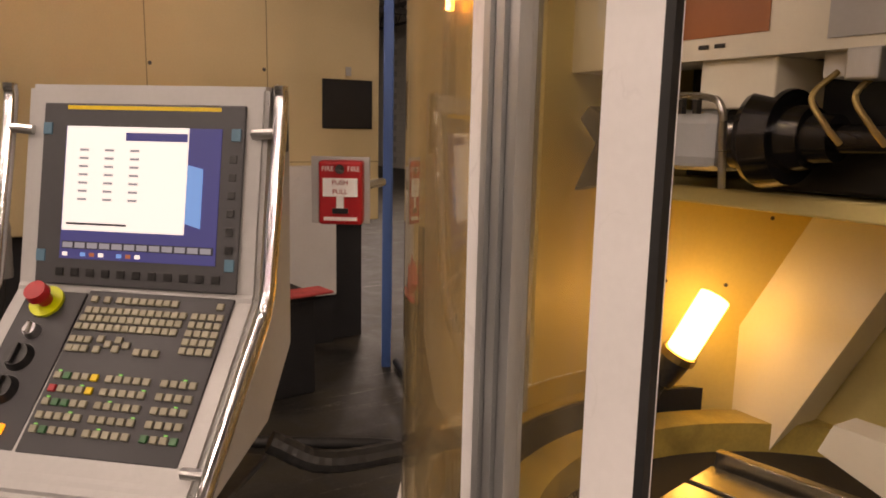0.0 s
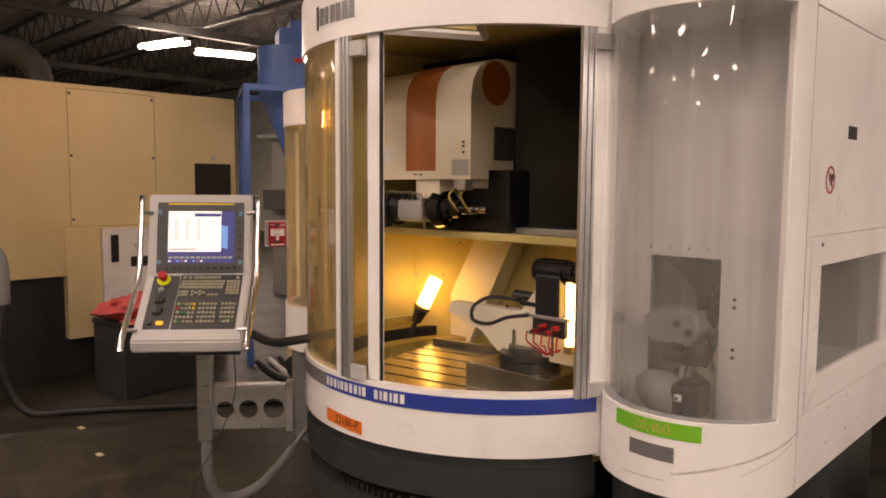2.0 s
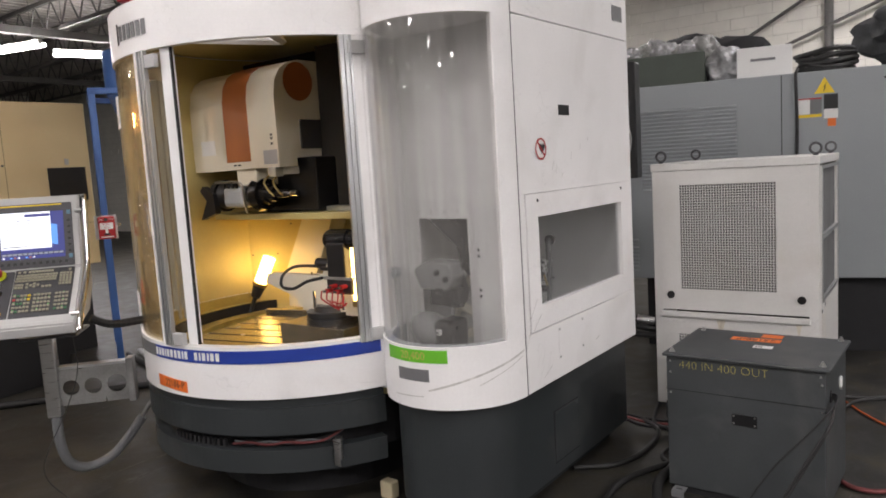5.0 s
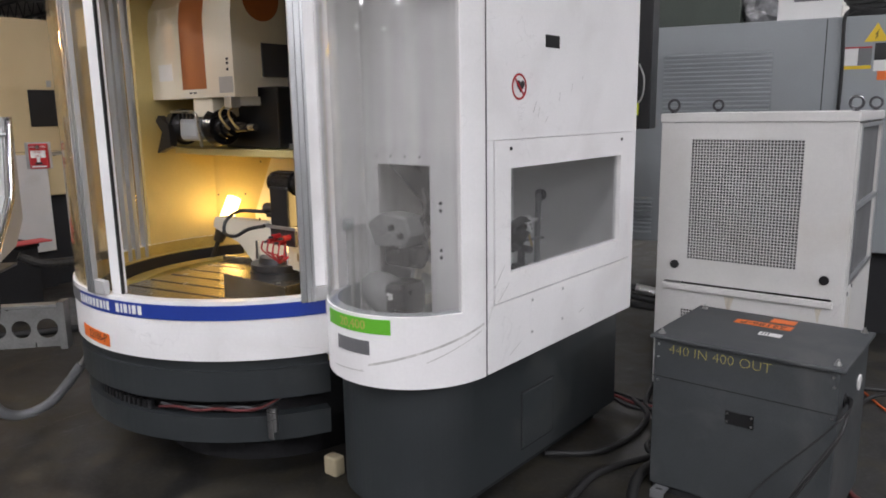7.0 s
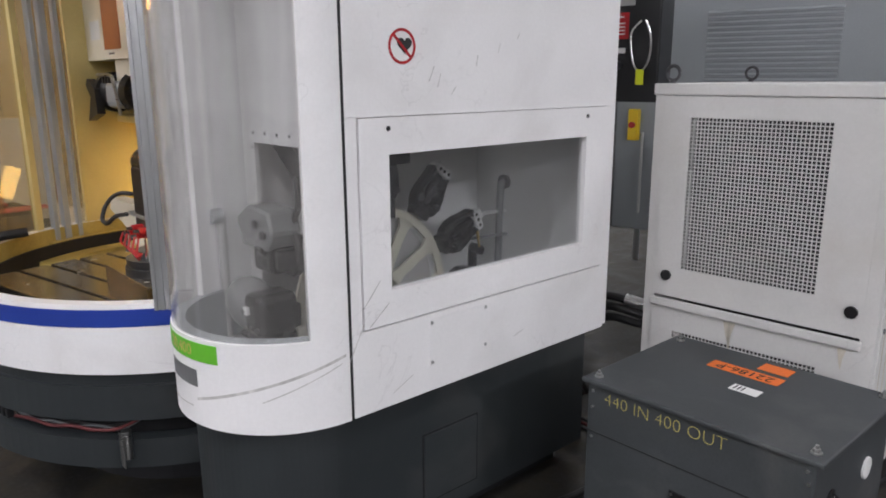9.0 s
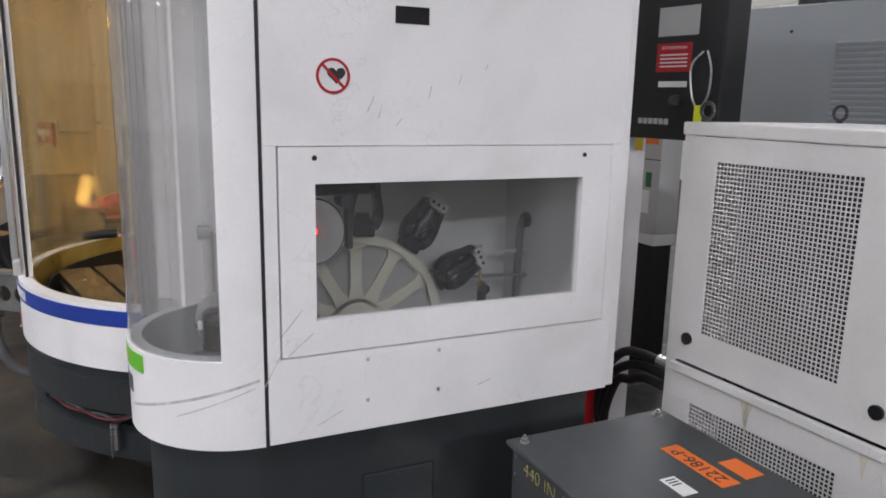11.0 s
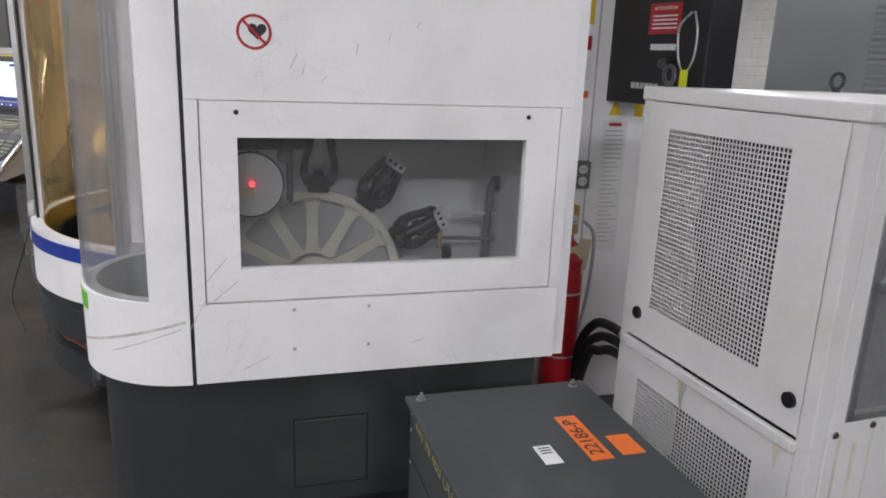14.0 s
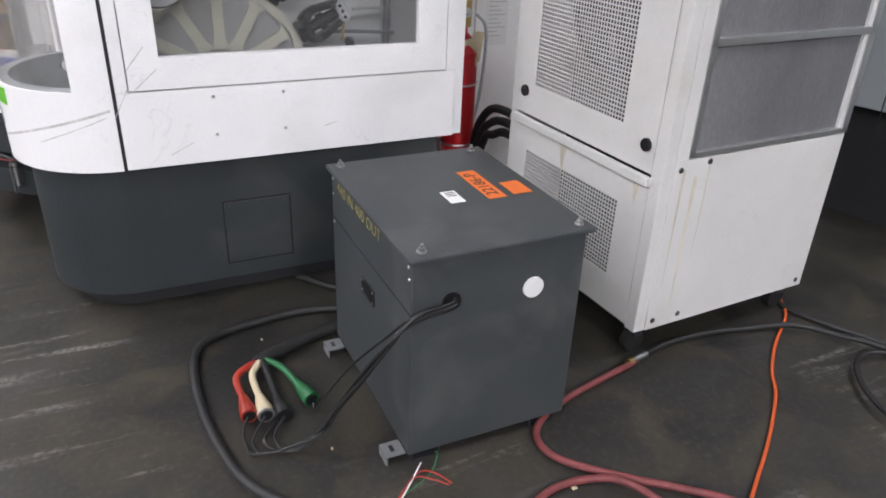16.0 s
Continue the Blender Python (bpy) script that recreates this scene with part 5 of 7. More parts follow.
def pull_station():
    th = thing("fire_alarm_pull_station", "red fire alarm pull station with white handle", "alarm", pose(-2.246, -0.646, 1.425, 0, 0, 58))
    part("backplate", box(-0.062, 0.052, 0.0, 0.008, -0.064, 0.066, 0.001), GREY_LIGHT, th, "pale back plate")
    bm = box(-0.042, 0.042, -0.035, 0.0, -0.062, 0.06, 0.006)
    body = part("body", bm, RED, th, "red cast body")
    m = Matrix(((1, 0, 0, 0), (0, 0, -1, -0.0352), (0, 1, 0, 0), (0, 0, 0, 1)))
    part("lock", rod((0, -0.036, 0.044), (0, -0.042, 0.044), 0.009, 16), CHROME, body)
    hd = part("handle", box(-0.033, 0.033, -0.040, -0.035, -0.008, 0.027, 0.001), PAPER, body, "white push and pull handle")
    part("handle_stem", box(-0.007, 0.007, -0.040, -0.035, -0.030, -0.008, 0.001), PAPER, body)
    part("handle_foot", box(-0.015, 0.015, -0.042, -0.035, -0.040, -0.030, 0.001), BLACK, body)
    for text, x, z, mat, size, y in (("FIRE", -0.024, 0.044, PAPER, 0.013, -0.0354), ("FIRE", 0.025, 0.044, PAPER, 0.013, -0.0354), ("PUSH", 0, 0.019, RED, 0.013, -0.0404), ("PULL", 0, 0.001, RED, 0.013, -0.0404)):
        writing("lettering", text, size, mat, body, Matrix(((1, 0, 0, x), (0, 0, -1, y), (0, 1, 0, z), (0, 0, 0, 1))), 0.0003)
    part("maker_bar", box(-0.032, 0.032, -0.0356, -0.035, -0.054, -0.047, 0), PAPER, body)
    part("bracket", tube([(0.0, 0.008, 0.0), (0.02, 0.12, 0.0), (0.05, 0.25, 0.0)], 0.01, 8), STEEL, th, "thin steel bracket")


pull_station()


def transformer():
    th = thing("transformer_box", "dark grey steel transformer box with bolted lid and yellow writing", "transformer")
    body = part("body", box(0.41, 1.10, 0.615, 1.15, 0.035, 0.678, 0.006), TRANSFORMER_GREY, th, "grey textured steel case")
    bm = bmesh.new()
    add_box(bm, 0.395, 1.12, 0.60, 1.165, 0.678, 0.694, 0.005)
    lid = part("lid", bm, TRANSFORMER_GREY, th, "flat bolted lid")
    for x, y in ((0.432, 0.64), (0.435, 1.115), (1.083, 0.648), (1.083, 1.129)):
        bm = rod((x, y, 0.694), (x, y, 0.698), 0.014, 16)
        add_rod(bm, (x, y, 0.698), (x, y, 0.707), 0.010, 6)
        add_rod(bm, (x, y, 0.707), (x, y, 0.716), 0.005, 10)
        part("bolt", bm, STEEL, lid)
    m = Matrix(((0, -1, 0, 0.725), (1, 0, 0, 1.002), (0, 0, 1, 0.6945), (0, 0, 0, 1)))
    lot = part("lot_sticker", box(-0.031, 0.031, -0.115, 0.115, 0, 0.0008, 0, Matrix.Translation((0.725, 1.004, 0.6945)) @ Matrix(((0, 1, 0, 0), (1, 0, 0, 0), (0, 0, 1, 0), (0, 0, 0, 1)))), ORANGE, lid, "orange sticker with handwritten number")
    writing("handwriting", "22186-P", 0.055, INK, lot, Matrix.Translation((0.725, 1.004, 0.6957)) @ Matrix.Rotation(radians(180), 4, "Z"), 0.0003)
    part("sticker", box(0.735, 0.832, 1.063, 1.128, 0.6945, 0.6953, 0), ORANGE, lid, "plain orange sticker")
    lab = part("paper_label", box(0.745, 0.832, 0.852, 0.90, 0.6945, 0.6953, 0), PAPER, lid, "small white printed label")
    for i in range(3):
        part("text_bar", box(0.755 + 0.012 * i, 0.76 + 0.012 * i, 0.862, 0.892, 0.6954, 0.6957, 0), INK, lab)
    wm = Matrix(((1, 0, 0, 0.672), (0, 0, -1, 0.6145), (0, 1, 0, 0.640), (0, 0, 0, 1)))
    writing("handwriting", "440 IN 400 OUT", 0.056, YELLOW_INK, body, wm, 0.0004, squeeze=1.02, label="yellow handwritten voltage note", thin=0.0015)
    pl = part("nameplate", box(0.712, 0.82, 0.611, 0.6155, 0.385, 0.438, 0.001), BLACK, body, "black nameplate")
    for x, z in ((0.72, 0.428), (0.812, 0.43), (0.72, 0.394), (0.812, 0.394)):
        screw(pl, (x, 0.611, z), (0, -1, 0), 0.005)
    for x, z in ((0.43, 0.60), (0.43, 0.50), (1.085, 0.62), (1.085, 0.50), (0.43, 0.655), (1.08, 0.655)):
        screw(body, (x, 0.615, z), (0, -1, 0), 0.006)
    part("seam", box(0.408, 1.102, 0.6135, 0.616, 0.515, 0.519, 0), BLACK_DULL, body)
    part("knockout_cap", rod((1.10, 0.985, 0.531), (1.106, 0.985, 0.531), 0.032, 28), PAPER, body, "white plastic knockout cap", True)
    bm = rod((1.098, 0.732, 0.539), (1.104, 0.732, 0.539), 0.028, 24)
    part("cable_hole", bm, BLACK, body, "black cable opening")
    for y in (0.63, 1.03):
        bm = bmesh.new()
        add_box(bm, 0.42, 1.09, y, y + 0.09, 0.0, 0.006, 0)
        add_box(bm, 0.42, 1.09, y, y + 0.006, 0.006, 0.036, 0)
        add_box(bm, 0.42, 1.09, y + 0.084, y + 0.09, 0.006, 0.036, 0)
        part("foot", bm, BLACK_DULL, th, "steel channel foot")
    for x in (0.44, 1.02):
        bm = box(x, x + 0.06, 0.56, 0.615, 0.028, 0.034, 0.001)
        add_box(bm, x, x + 0.06, 0.554, 0.56, 0.0, 0.034, 0.001)
        f = part("mounting_lug", bm, GREY_MID_DARK, th, "slotted mounting lug")
        part("slot", box(x + 0.016, x + 0.044, 0.575, 0.588, 0.034, 0.0346, 0), BLACK, f)
    # leads that come out of the hole
    ends = ([(0.90, 0.22, 0.012), (0.84, 0.195, 0.012), (0.79, 0.20, 0.02), (0.748, 0.222, 0.03)],
            [(0.91, 0.25, 0.014), (0.86, 0.215, 0.012), (0.81, 0.235, 0.02), (0.765, 0.272, 0.03)],
            [(0.92, 0.31, 0.012), (0.87, 0.28, 0.012), (0.83, 0.29, 0.02), (0.785, 0.328, 0.03)],
            [(0.93, 0.33, 0.014), (0.90, 0.27, 0.012), (0.85, 0.25, 0.014), (0.78, 0.30, 0.012)])
    for k, end in enumerate(ends):
        dx, dz = 0.007 * math.cos(math.tau * k / 4), 0.007 * math.sin(math.tau * k / 4)
        pts = [(1.085, 0.735, 0.54 + dz), (1.118, 0.724 + dx, 0.535 + dz), (1.134, 0.614 + dx, 0.528 + dz), (1.12, 0.548 + dz, 0.459 + dx), (1.05 - dx, 0.493 + dz, 0.317 - dz), (0.98 + dz, 0.447 + dx, 0.179 + dx), (0.918 + dx, 0.40 + dz, 0.045 + 0.4 * dz)] + end
        part("lead", tube(pts, 0.0052, 8), RUBBER, th, "black lead")
    part("lead", tube([(1.085, 0.745, 0.545), (1.125, 0.72, 0.55), (1.13, 0.61, 0.535), (1.06, 0.56, 0.44), (0.92, 0.51, 0.27), (0.82, 0.46, 0.11), (0.78, 0.43, 0.02), (0.755, 0.428, 0.03)], 0.004, 8), RUBBER, th, "thin black lead")


transformer()


def perforated(bm, x0, x1, z0, z1, nx, nz, y, web=0.30):
    """A sheet in the xz plane with nx by nz square holes."""
    px, pz = (x1 - x0) / nx, (z1 - z0) / nz
    xs = [x0 + px * (i // 2) + (px * web / 2 if i % 2 == 0 else px * (1 - web / 2)) for i in range(2 * nx)]
    zs = [z0 + pz * (i // 2) + (pz * web / 2 if i % 2 == 0 else pz * (1 - web / 2)) for i in range(2 * nz)]
    xs, zs = [x0] + xs + [x1], [z0] + zs + [z1]
    g = [[bm.verts.new((x, y, z)) for z in zs] for x in xs]
    for i in range(len(xs) - 1):
        for j in range(len(zs) - 1):
            if not (i % 2 == 1 and j % 2 == 1):
                bm.faces.new((g[i][j], g[i + 1][j], g[i + 1][j + 1], g[i][j + 1]))


def chiller():
    th = thing("chiller_unit", "white coolant chiller cabinet with perforated grilles and rust streaks", "chiller", pose(0.025, 1.512, 0, 0, 0, 2.8))
    w, d, z0, z1 = 0.895, 0.88, 0.12, 1.581
    for x, y in ((0, 0), (w - 0.05, 0), (0, d - 0.05), (w - 0.05, d - 0.05)):
        part("corner_post", box(x, x + 0.05, y, y + 0.05, z0, z1 - 0.044, 0.003), WHITE_OLD, th)
    # pan coloured dark so the lower holes look into shade
    part("floor_pan", box(0.006, w - 0.012, 0.006, d - 0.006, z0 + 0.002, z0 + 0.02, 0), PAN_SHADE, th)
    part("top", box(-0.006, w + 0.008, -0.0075, d + 0.01, z1 - 0.046, z1, 0.006), WHITE_OLD, th, "white top cover")
    for x, y in ((0.04, 0.057), (0.052, 0.782), (0.862, 0.136), (0.862, 0.84)):
        bm = tube([(x + 0.028 * math.cos(math.tau * i / 16), y, z1 + 0.04 + 0.028 * math.sin(math.tau * i / 16)) for i in range(17)], 0.007, 8, 2)
        add_rod(bm, (x, y, z1), (x, y, z1 + 0.014), 0.014, 12)
        part("lifting_eye", bm, DARK_METAL, th, "steel lifting eye", True)
    # upper door with perforated field
    def door(name, x0, x1, zz0, zz1, gx0, gx1, gz0, gz1, nx, nz):
        bm = bmesh.new()
        for b in ((x0, x1, zz0, gz0), (x0, x1, gz1, zz1), (x0, gx0, gz0, gz1), (gx1, x1, gz0, gz1)):
            v = [bm.verts.new((b[i], -0.004, b[j])) for i, j in ((0, 2), (1, 2), (1, 3), (0, 3))]
            bm.faces.new(v)
        perforated(bm, gx0, gx1, gz0, gz1, nx, nz, -0.004, 0.28)
        bmesh.ops.remove_doubles(bm, verts=bm.verts, dist=0.0001)
        bmesh.ops.solidify(bm, geom=bm.faces[:], thickness=0.0016)
        return part(name, bm, WHITE_OLD, th, "white door with square perforations")
    up = door("upper_door", 0.045, w - 0.045, 0.71, z1 - 0.048, 0.160, 0.684, 0.835, 1.452, 35, 41)
    lowd = door("lower_panel", 0.045, w - 0.045, 0.135, 0.665, 0.140, 0.715, 0.275, 0.565, 38, 19)
    part("drip_ledge", box(0.04, w - 0.04, -0.022, 0.0, 0.667, 0.70, 0.004), WHITE_OLD, th, "white folded drip ledge")
    for x in (0.10, 0.81):
        k = part("latch_plug", rod((x, -0.002, 0.800), (x, -0.014, 0.800), 0.022, 24), BLACK, up, "black round latch", True)
    # added sheet, its dark colour stands for shade seen through the holes
    part("shade_sheet", box(0.052, w - 0.06, 0.26, 0.265, z0 + 0.03, z1 - 0.07, 0), GRILLE_SHADE, th, "added dark sheet standing for the shade behind the grille")
    ring = tube([(0.47 + 0.19 * math.cos(math.tau * i / 32), 0.06, 1.15 + 0.19 * math.sin(math.tau * i / 32)) for i in range(33)], 0.012, 8, 2)
    fan = part("fan", ring, BLACK, th, "black fan behind the grille", True)
    part("fan_shroud", rod((0.47, 0.10, 1.15), (0.47, 0.16, 1.15), 0.205, 40), BLACK_DULL, fan)
    part("fan_hub", rod((0.47, 0.05, 1.15), (0.47, 0.08, 1.15), 0.07, 24), BLACK, fan)
    for i in range(5):
        part("blade", box(0.06, 0.165, -0.004, 0.004, -0.05, 0.05, 0.003, Matrix.Translation((0.47, 0.065, 1.15)) @ Matrix.Rotation(math.tau * i / 5, 4, "Y") @ Matrix.Rotation(radians(25), 4, "X")), BLACK, fan)
    # right flank: white panel below, condenser above
    part("flank_panel", box(w - 0.01, w + 0.004, 0.05, d - 0.004, z0, 0.762, 0.002), WHITE_OLD, th, "white flank panel with rust streaks")
    for y, z in ((0.075, 0.73), (0.20, 0.745), (0.08, 0.155), (0.20, 0.155), (d - 0.04, 0.15)):
        screw(th, (w + 0.004, y, z), (1, 0, 0), 0.012, DARK_METAL)
    part("condenser", box(w - 0.05, w - 0.012, 0.12, d - 0.03, 0.775, z1 - 0.06, 0), FIN, th, "grey finned condenser")
    bm = bmesh.new()
    for b in ((0.10, 0.125, 0.77, z1 - 0.055), (d - 0.03, d, 0.77, z1 - 0.055), (0.10, d, 0.765, 0.785), (0.10, d, 1.12, 1.145), (0.10, d, z1 - 0.075, z1 - 0.055)):
        add_box(bm, w - 0.03, w + 0.006, b[0], b[1], b[2], b[3], 0.002)
    part("condenser_frame", bm, ALU, th, "aluminium condenser frame")
    part("flank_strip", box(w - 0.01, w + 0.003, 0.05, 0.10, 0.762, z1 - 0.055, 0.002), WHITE_OLD, th)
    part("flank_panel", box(-0.004, 0.01, 0.05, d - 0.05, z0, z1 - 0.06, 0.002), WHITE_OLD, th)
    part("rear_panel", box(0.05, w - 0.05, d - 0.02, d, z0, z1 - 0.06, 0.002), WHITE_OLD, th)
    for k, (y, z, l, wd) in enumerate(((0.085, 0.73, 0.46, 0.012), (0.14, 0.70, 0.50, 0.016), (0.20, 0.73, 0.35, 0.008))):
        part("rust_streak", prism([(y, z), (y + wd, z), (y + wd * 0.8, z - l * 0.6), (y + wd * 0.55, z - l), (y + wd * 0.3, z - l * 0.8)], w + 0.004, w + 0.0045, Matrix(((0, 0, 1, 0), (1, 0, 0, 0), (0, 1, 0, 0), (0, 0, 0, 1)))), STAIN, th, "brown rust streak")
    for x, z, l, wd in ((0.36, 0.66, 0.10, 0.05), (0.38, 0.66, 0.22, 0.016), (0.78, 0.66, 0.08, 0.03)):
        part("rust_streak", prism([(x, z), (x + wd, z), (x + wd * 0.7, z - l * 0.5), (x + wd * 0.6, z - l), (x + wd * 0.35, z - l * 0.7)], 0.0084, 0.0088, Matrix(((1, 0, 0, 0), (0, 0, -1, 0), (0, 1, 0, 0), (0, 0, 0, 1)))), STAIN, th)
    for x, y in ((0.06, 0.06), (w - 0.06, 0.06), (0.06, d - 0.06), (w - 0.06, d - 0.06)):
        bm = rod((x - 0.016, y, 0.045), (x + 0.016, y, 0.045), 0.045, 20)
        c = part("caster", bm, RUBBER, th, "black caster wheel", True)
        part("fork", box(x - 0.028, x + 0.028, y - 0.02, y + 0.02, 0.07, 0.125, 0.004), DARK_METAL, c)


chiller()


# ---- behind the machine: cabinets, extinguisher ----
def rear_cabinet():
    th = thing("electrical_cabinet", "tall white electrical cabinet with stickers and a paper notice", "cabinet")
    body = part("body", box(-1.5, -0.78, 1.32, 2.02, 0.0, 2.42, 0.006), WHITE, th, "white sheet metal body")
    notice = part("notice", box(-0.7805, -0.779, 1.80, 1.925, 0.78, 1.40, 0), PAPER, body, "white paper notice with small print")
    part("notice_heading", box(-0.779, -0.7784, 1.83, 1.895, 1.375, 1.39, 0), RED, notice)
    for i in range(26):
        z = 1.35 - i * 0.021
        part("text_bar", box(-0.779, -0.7785, 1.815, 1.91 if i < 7 else 1.87 + 0.02 * (i % 3), z, z + (0.006 if i < 7 else 0.004), 0), GREY_LIGHT, notice)
    m = Matrix(((0, 0, 1, -0.7795), (1, 0, 0, 1.855), (0, 1, 0, 1.425), (0, 0, 0, 1)))
    part("warning_triangle", prism([(-0.032, 0), (0.032, 0), (0, 0.075)], 0, 0.0008, m), YELLOW, body, "yellow warning triangle")
    part("sticker", box(-0.7805, -0.779, 1.955, 2.0, 1.42, 1.50, 0), YELLOW, body)
    for z0, z1, mat in ((1.82, 1.96, YELLOW), (1.70, 1.78, PAPER), (1.58, 1.68, PAPER), (1.50, 1.53, ORANGE)):
        part("sticker", box(-0.7805, -0.779, 1.66, 1.71, z0, z1, 0), mat, body)
    part("switch", box(-0.78, -0.765, 1.67, 1.70, 1.71, 1.77, 0.002), RED, body)
    part("edge_trim", box(-0.785, -0.777, 1.735, 1.742, 0.05, 2.4, 0), GREY_LIGHT, body)
    out = part("power_outlet", box(-0.78, -0.735, 1.655, 1.735, 1.09, 1.215, 0.004), GREY_MID_DARK, body, "grey double power outlet")
    for z in (1.125, 1.18):
        k = part("socket", rod((-0.736, 1.695, z), (-0.731, 1.695, z), 0.021, 20), PAPER, out)
        for y in (1.687, 1.703):
            part("slot", box(-0.732, -0.7305, y - 0.0015, y + 0.0015, z - 0.006, z + 0.008, 0), BLACK, out)
    # black suppression unit on the cabinet's back corner
    bb = thing("suppression_control_unit", "black fire suppression control box with red notice", "control box", pose(-0.80, 1.80, 0, 0, 0, 10.7) @ Matrix.Diagonal((1.28, 1, 1, 1)))
    body = part("body", box(0, 0.46, 0.0, 0.16, 1.49, 2.25, 0.006), BLACK, bb, "black steel case")
    part("glass_panel", box(0.20, 0.36, -0.002, 0.001, 1.93, 2.05, 0), GREY_LIGHT, body)
    red = part("notice", box(0.20, 0.34, -0.002, 0.001, 1.78, 1.90, 0), RED, body, "red notice plate")
    writing("lettering", "ATTENTION", 0.018, PAPER, red, Matrix(((1, 0, 0, 0.27), (0, 0, -1, -0.0024), (0, 1, 0, 1.88), (0, 0, 0, 1))), 0.0003)
    for i in range(4):
        part("text_bar", box(0.215, 0.325, -0.0026, -0.0018, 1.80 + i * 0.016, 1.806 + i * 0.016, 0), PAPER, red)
    part("label_strip", box(0.215, 0.33, -0.002, 0.001, 1.715, 1.74, 0), PAPER, body)
    for i in range(6):
        part("maker_bar", box(0.14 + i * 0.022, 0.157 + i * 0.022, -0.002, 0.001, 1.555, 1.58, 0), GREY_LIGHT, body)
    part("key_switch", rod((0.30, 0.0, 1.66), (0.30, -0.03, 1.66), 0.022, 16), DARK_METAL, body)
    part("key_loop", tube([(0.39, -0.01, 1.86), (0.36, -0.03, 1.80), (0.37, -0.03, 1.68), (0.40, -0.03, 1.63), (0.43, -0.03, 1.68), (0.435, -0.03, 1.78), (0.41, -0.02, 1.86)], 0.004, 6), STEEL, body, "wire key loop")
    part("key_tag", box(0.385, 0.415, -0.034, -0.028, 1.57, 1.64, 0.002), YELLOW_GREEN, body)


rear_cabinet()


def extinguisher():
    th = thing("suppression_cylinder", "tall red fire suppression cylinder with brass valve and paper tags", "extinguisher")
    c = Vector((-0.60, 1.575, 0))
    bm = bmesh.new()
    prev = None
    for z, r in ((0.0, 0.075), (0.02, 0.082), (0.80, 0.082), (0.86, 0.06), (0.89, 0.03), (0.92, 0.028)):
        if prev:
            add_rod(bm, c + Vector((0, 0, prev[0])), c + Vector((0, 0, z)), prev[1], 28, r)
        prev = (z, r)
    part("cylinder", bm, RED, th, "red enamelled cylinder", True)
    v = part("valve", box(-0.635, -0.545, 1.535, 1.60, 0.92, 1.05, 0.008), BRASS, th, "brass valve head")
    part("gauge", rod((-0.545, 1.57, 0.99), (-0.53, 1.57, 0.99), 0.022, 16), STEEL, v)
    for k, (y, z) in enumerate(((1.59, 0.80), (1.63, 0.83))):
        part("tag", box(-0.535 - 0.01 * k, -0.533 - 0.01 * k, y - 0.03, y + 0.03, z - 0.07, z + 0.07, 0, Matrix.Translation((0, y, z)) @ Matrix.Rotation(radians(12 - 20 * k), 4, "X") @ Matrix.Translation((0, -y, -z))), PAPER_CREAM, th, "manila inspection tag")
    part("discharge_hose", tube([(-0.56, 1.63, 0.98), (-0.53, 1.67, 0.9), (-0.54, 1.66, 0.6), (-0.58, 1.62, 0.35), (-0.62, 1.60, 0.25)], 0.008, 8), GREY_MID, th, "grey discharge hose")
    for z in (0.35, 0.65):
        part("band", tube([(c.x + 0.085 * math.cos(math.tau * i / 20), c.y + 0.085 * math.sin(math.tau * i / 20), z) for i in range(21)], 0.005, 6, 1), STEEL, th)
    h = thing("hydraulic_hoses", "black looped hydraulic hoses beside the machine", "hose")
    for k in range(3):
        part("hose", tube([(-0.42, 1.66 + 0.04 * k, 0.02), (-0.49 + 0.02 * k, 1.62, 0.2), (-0.48 + 0.045 * k, 1.62, 0.42), (-0.36 + 0.03 * k, 1.62, 0.57 - 0.05 * k), (-0.2, 1.62, 0.61 - 0.05 * k), (-0.05, 1.66, 0.58 - 0.04 * k), (0.06, 1.75, 0.52)], 0.02, 10), RUBBER, h, "black rubber hose")
    part("coupling", rod((-0.14, 1.625, 0.61), (-0.04, 1.66, 0.59), 0.027, 12), STEEL, h)


extinguisher()


def moved(ob, place):
    ob.location = Vector(place)
    return ob


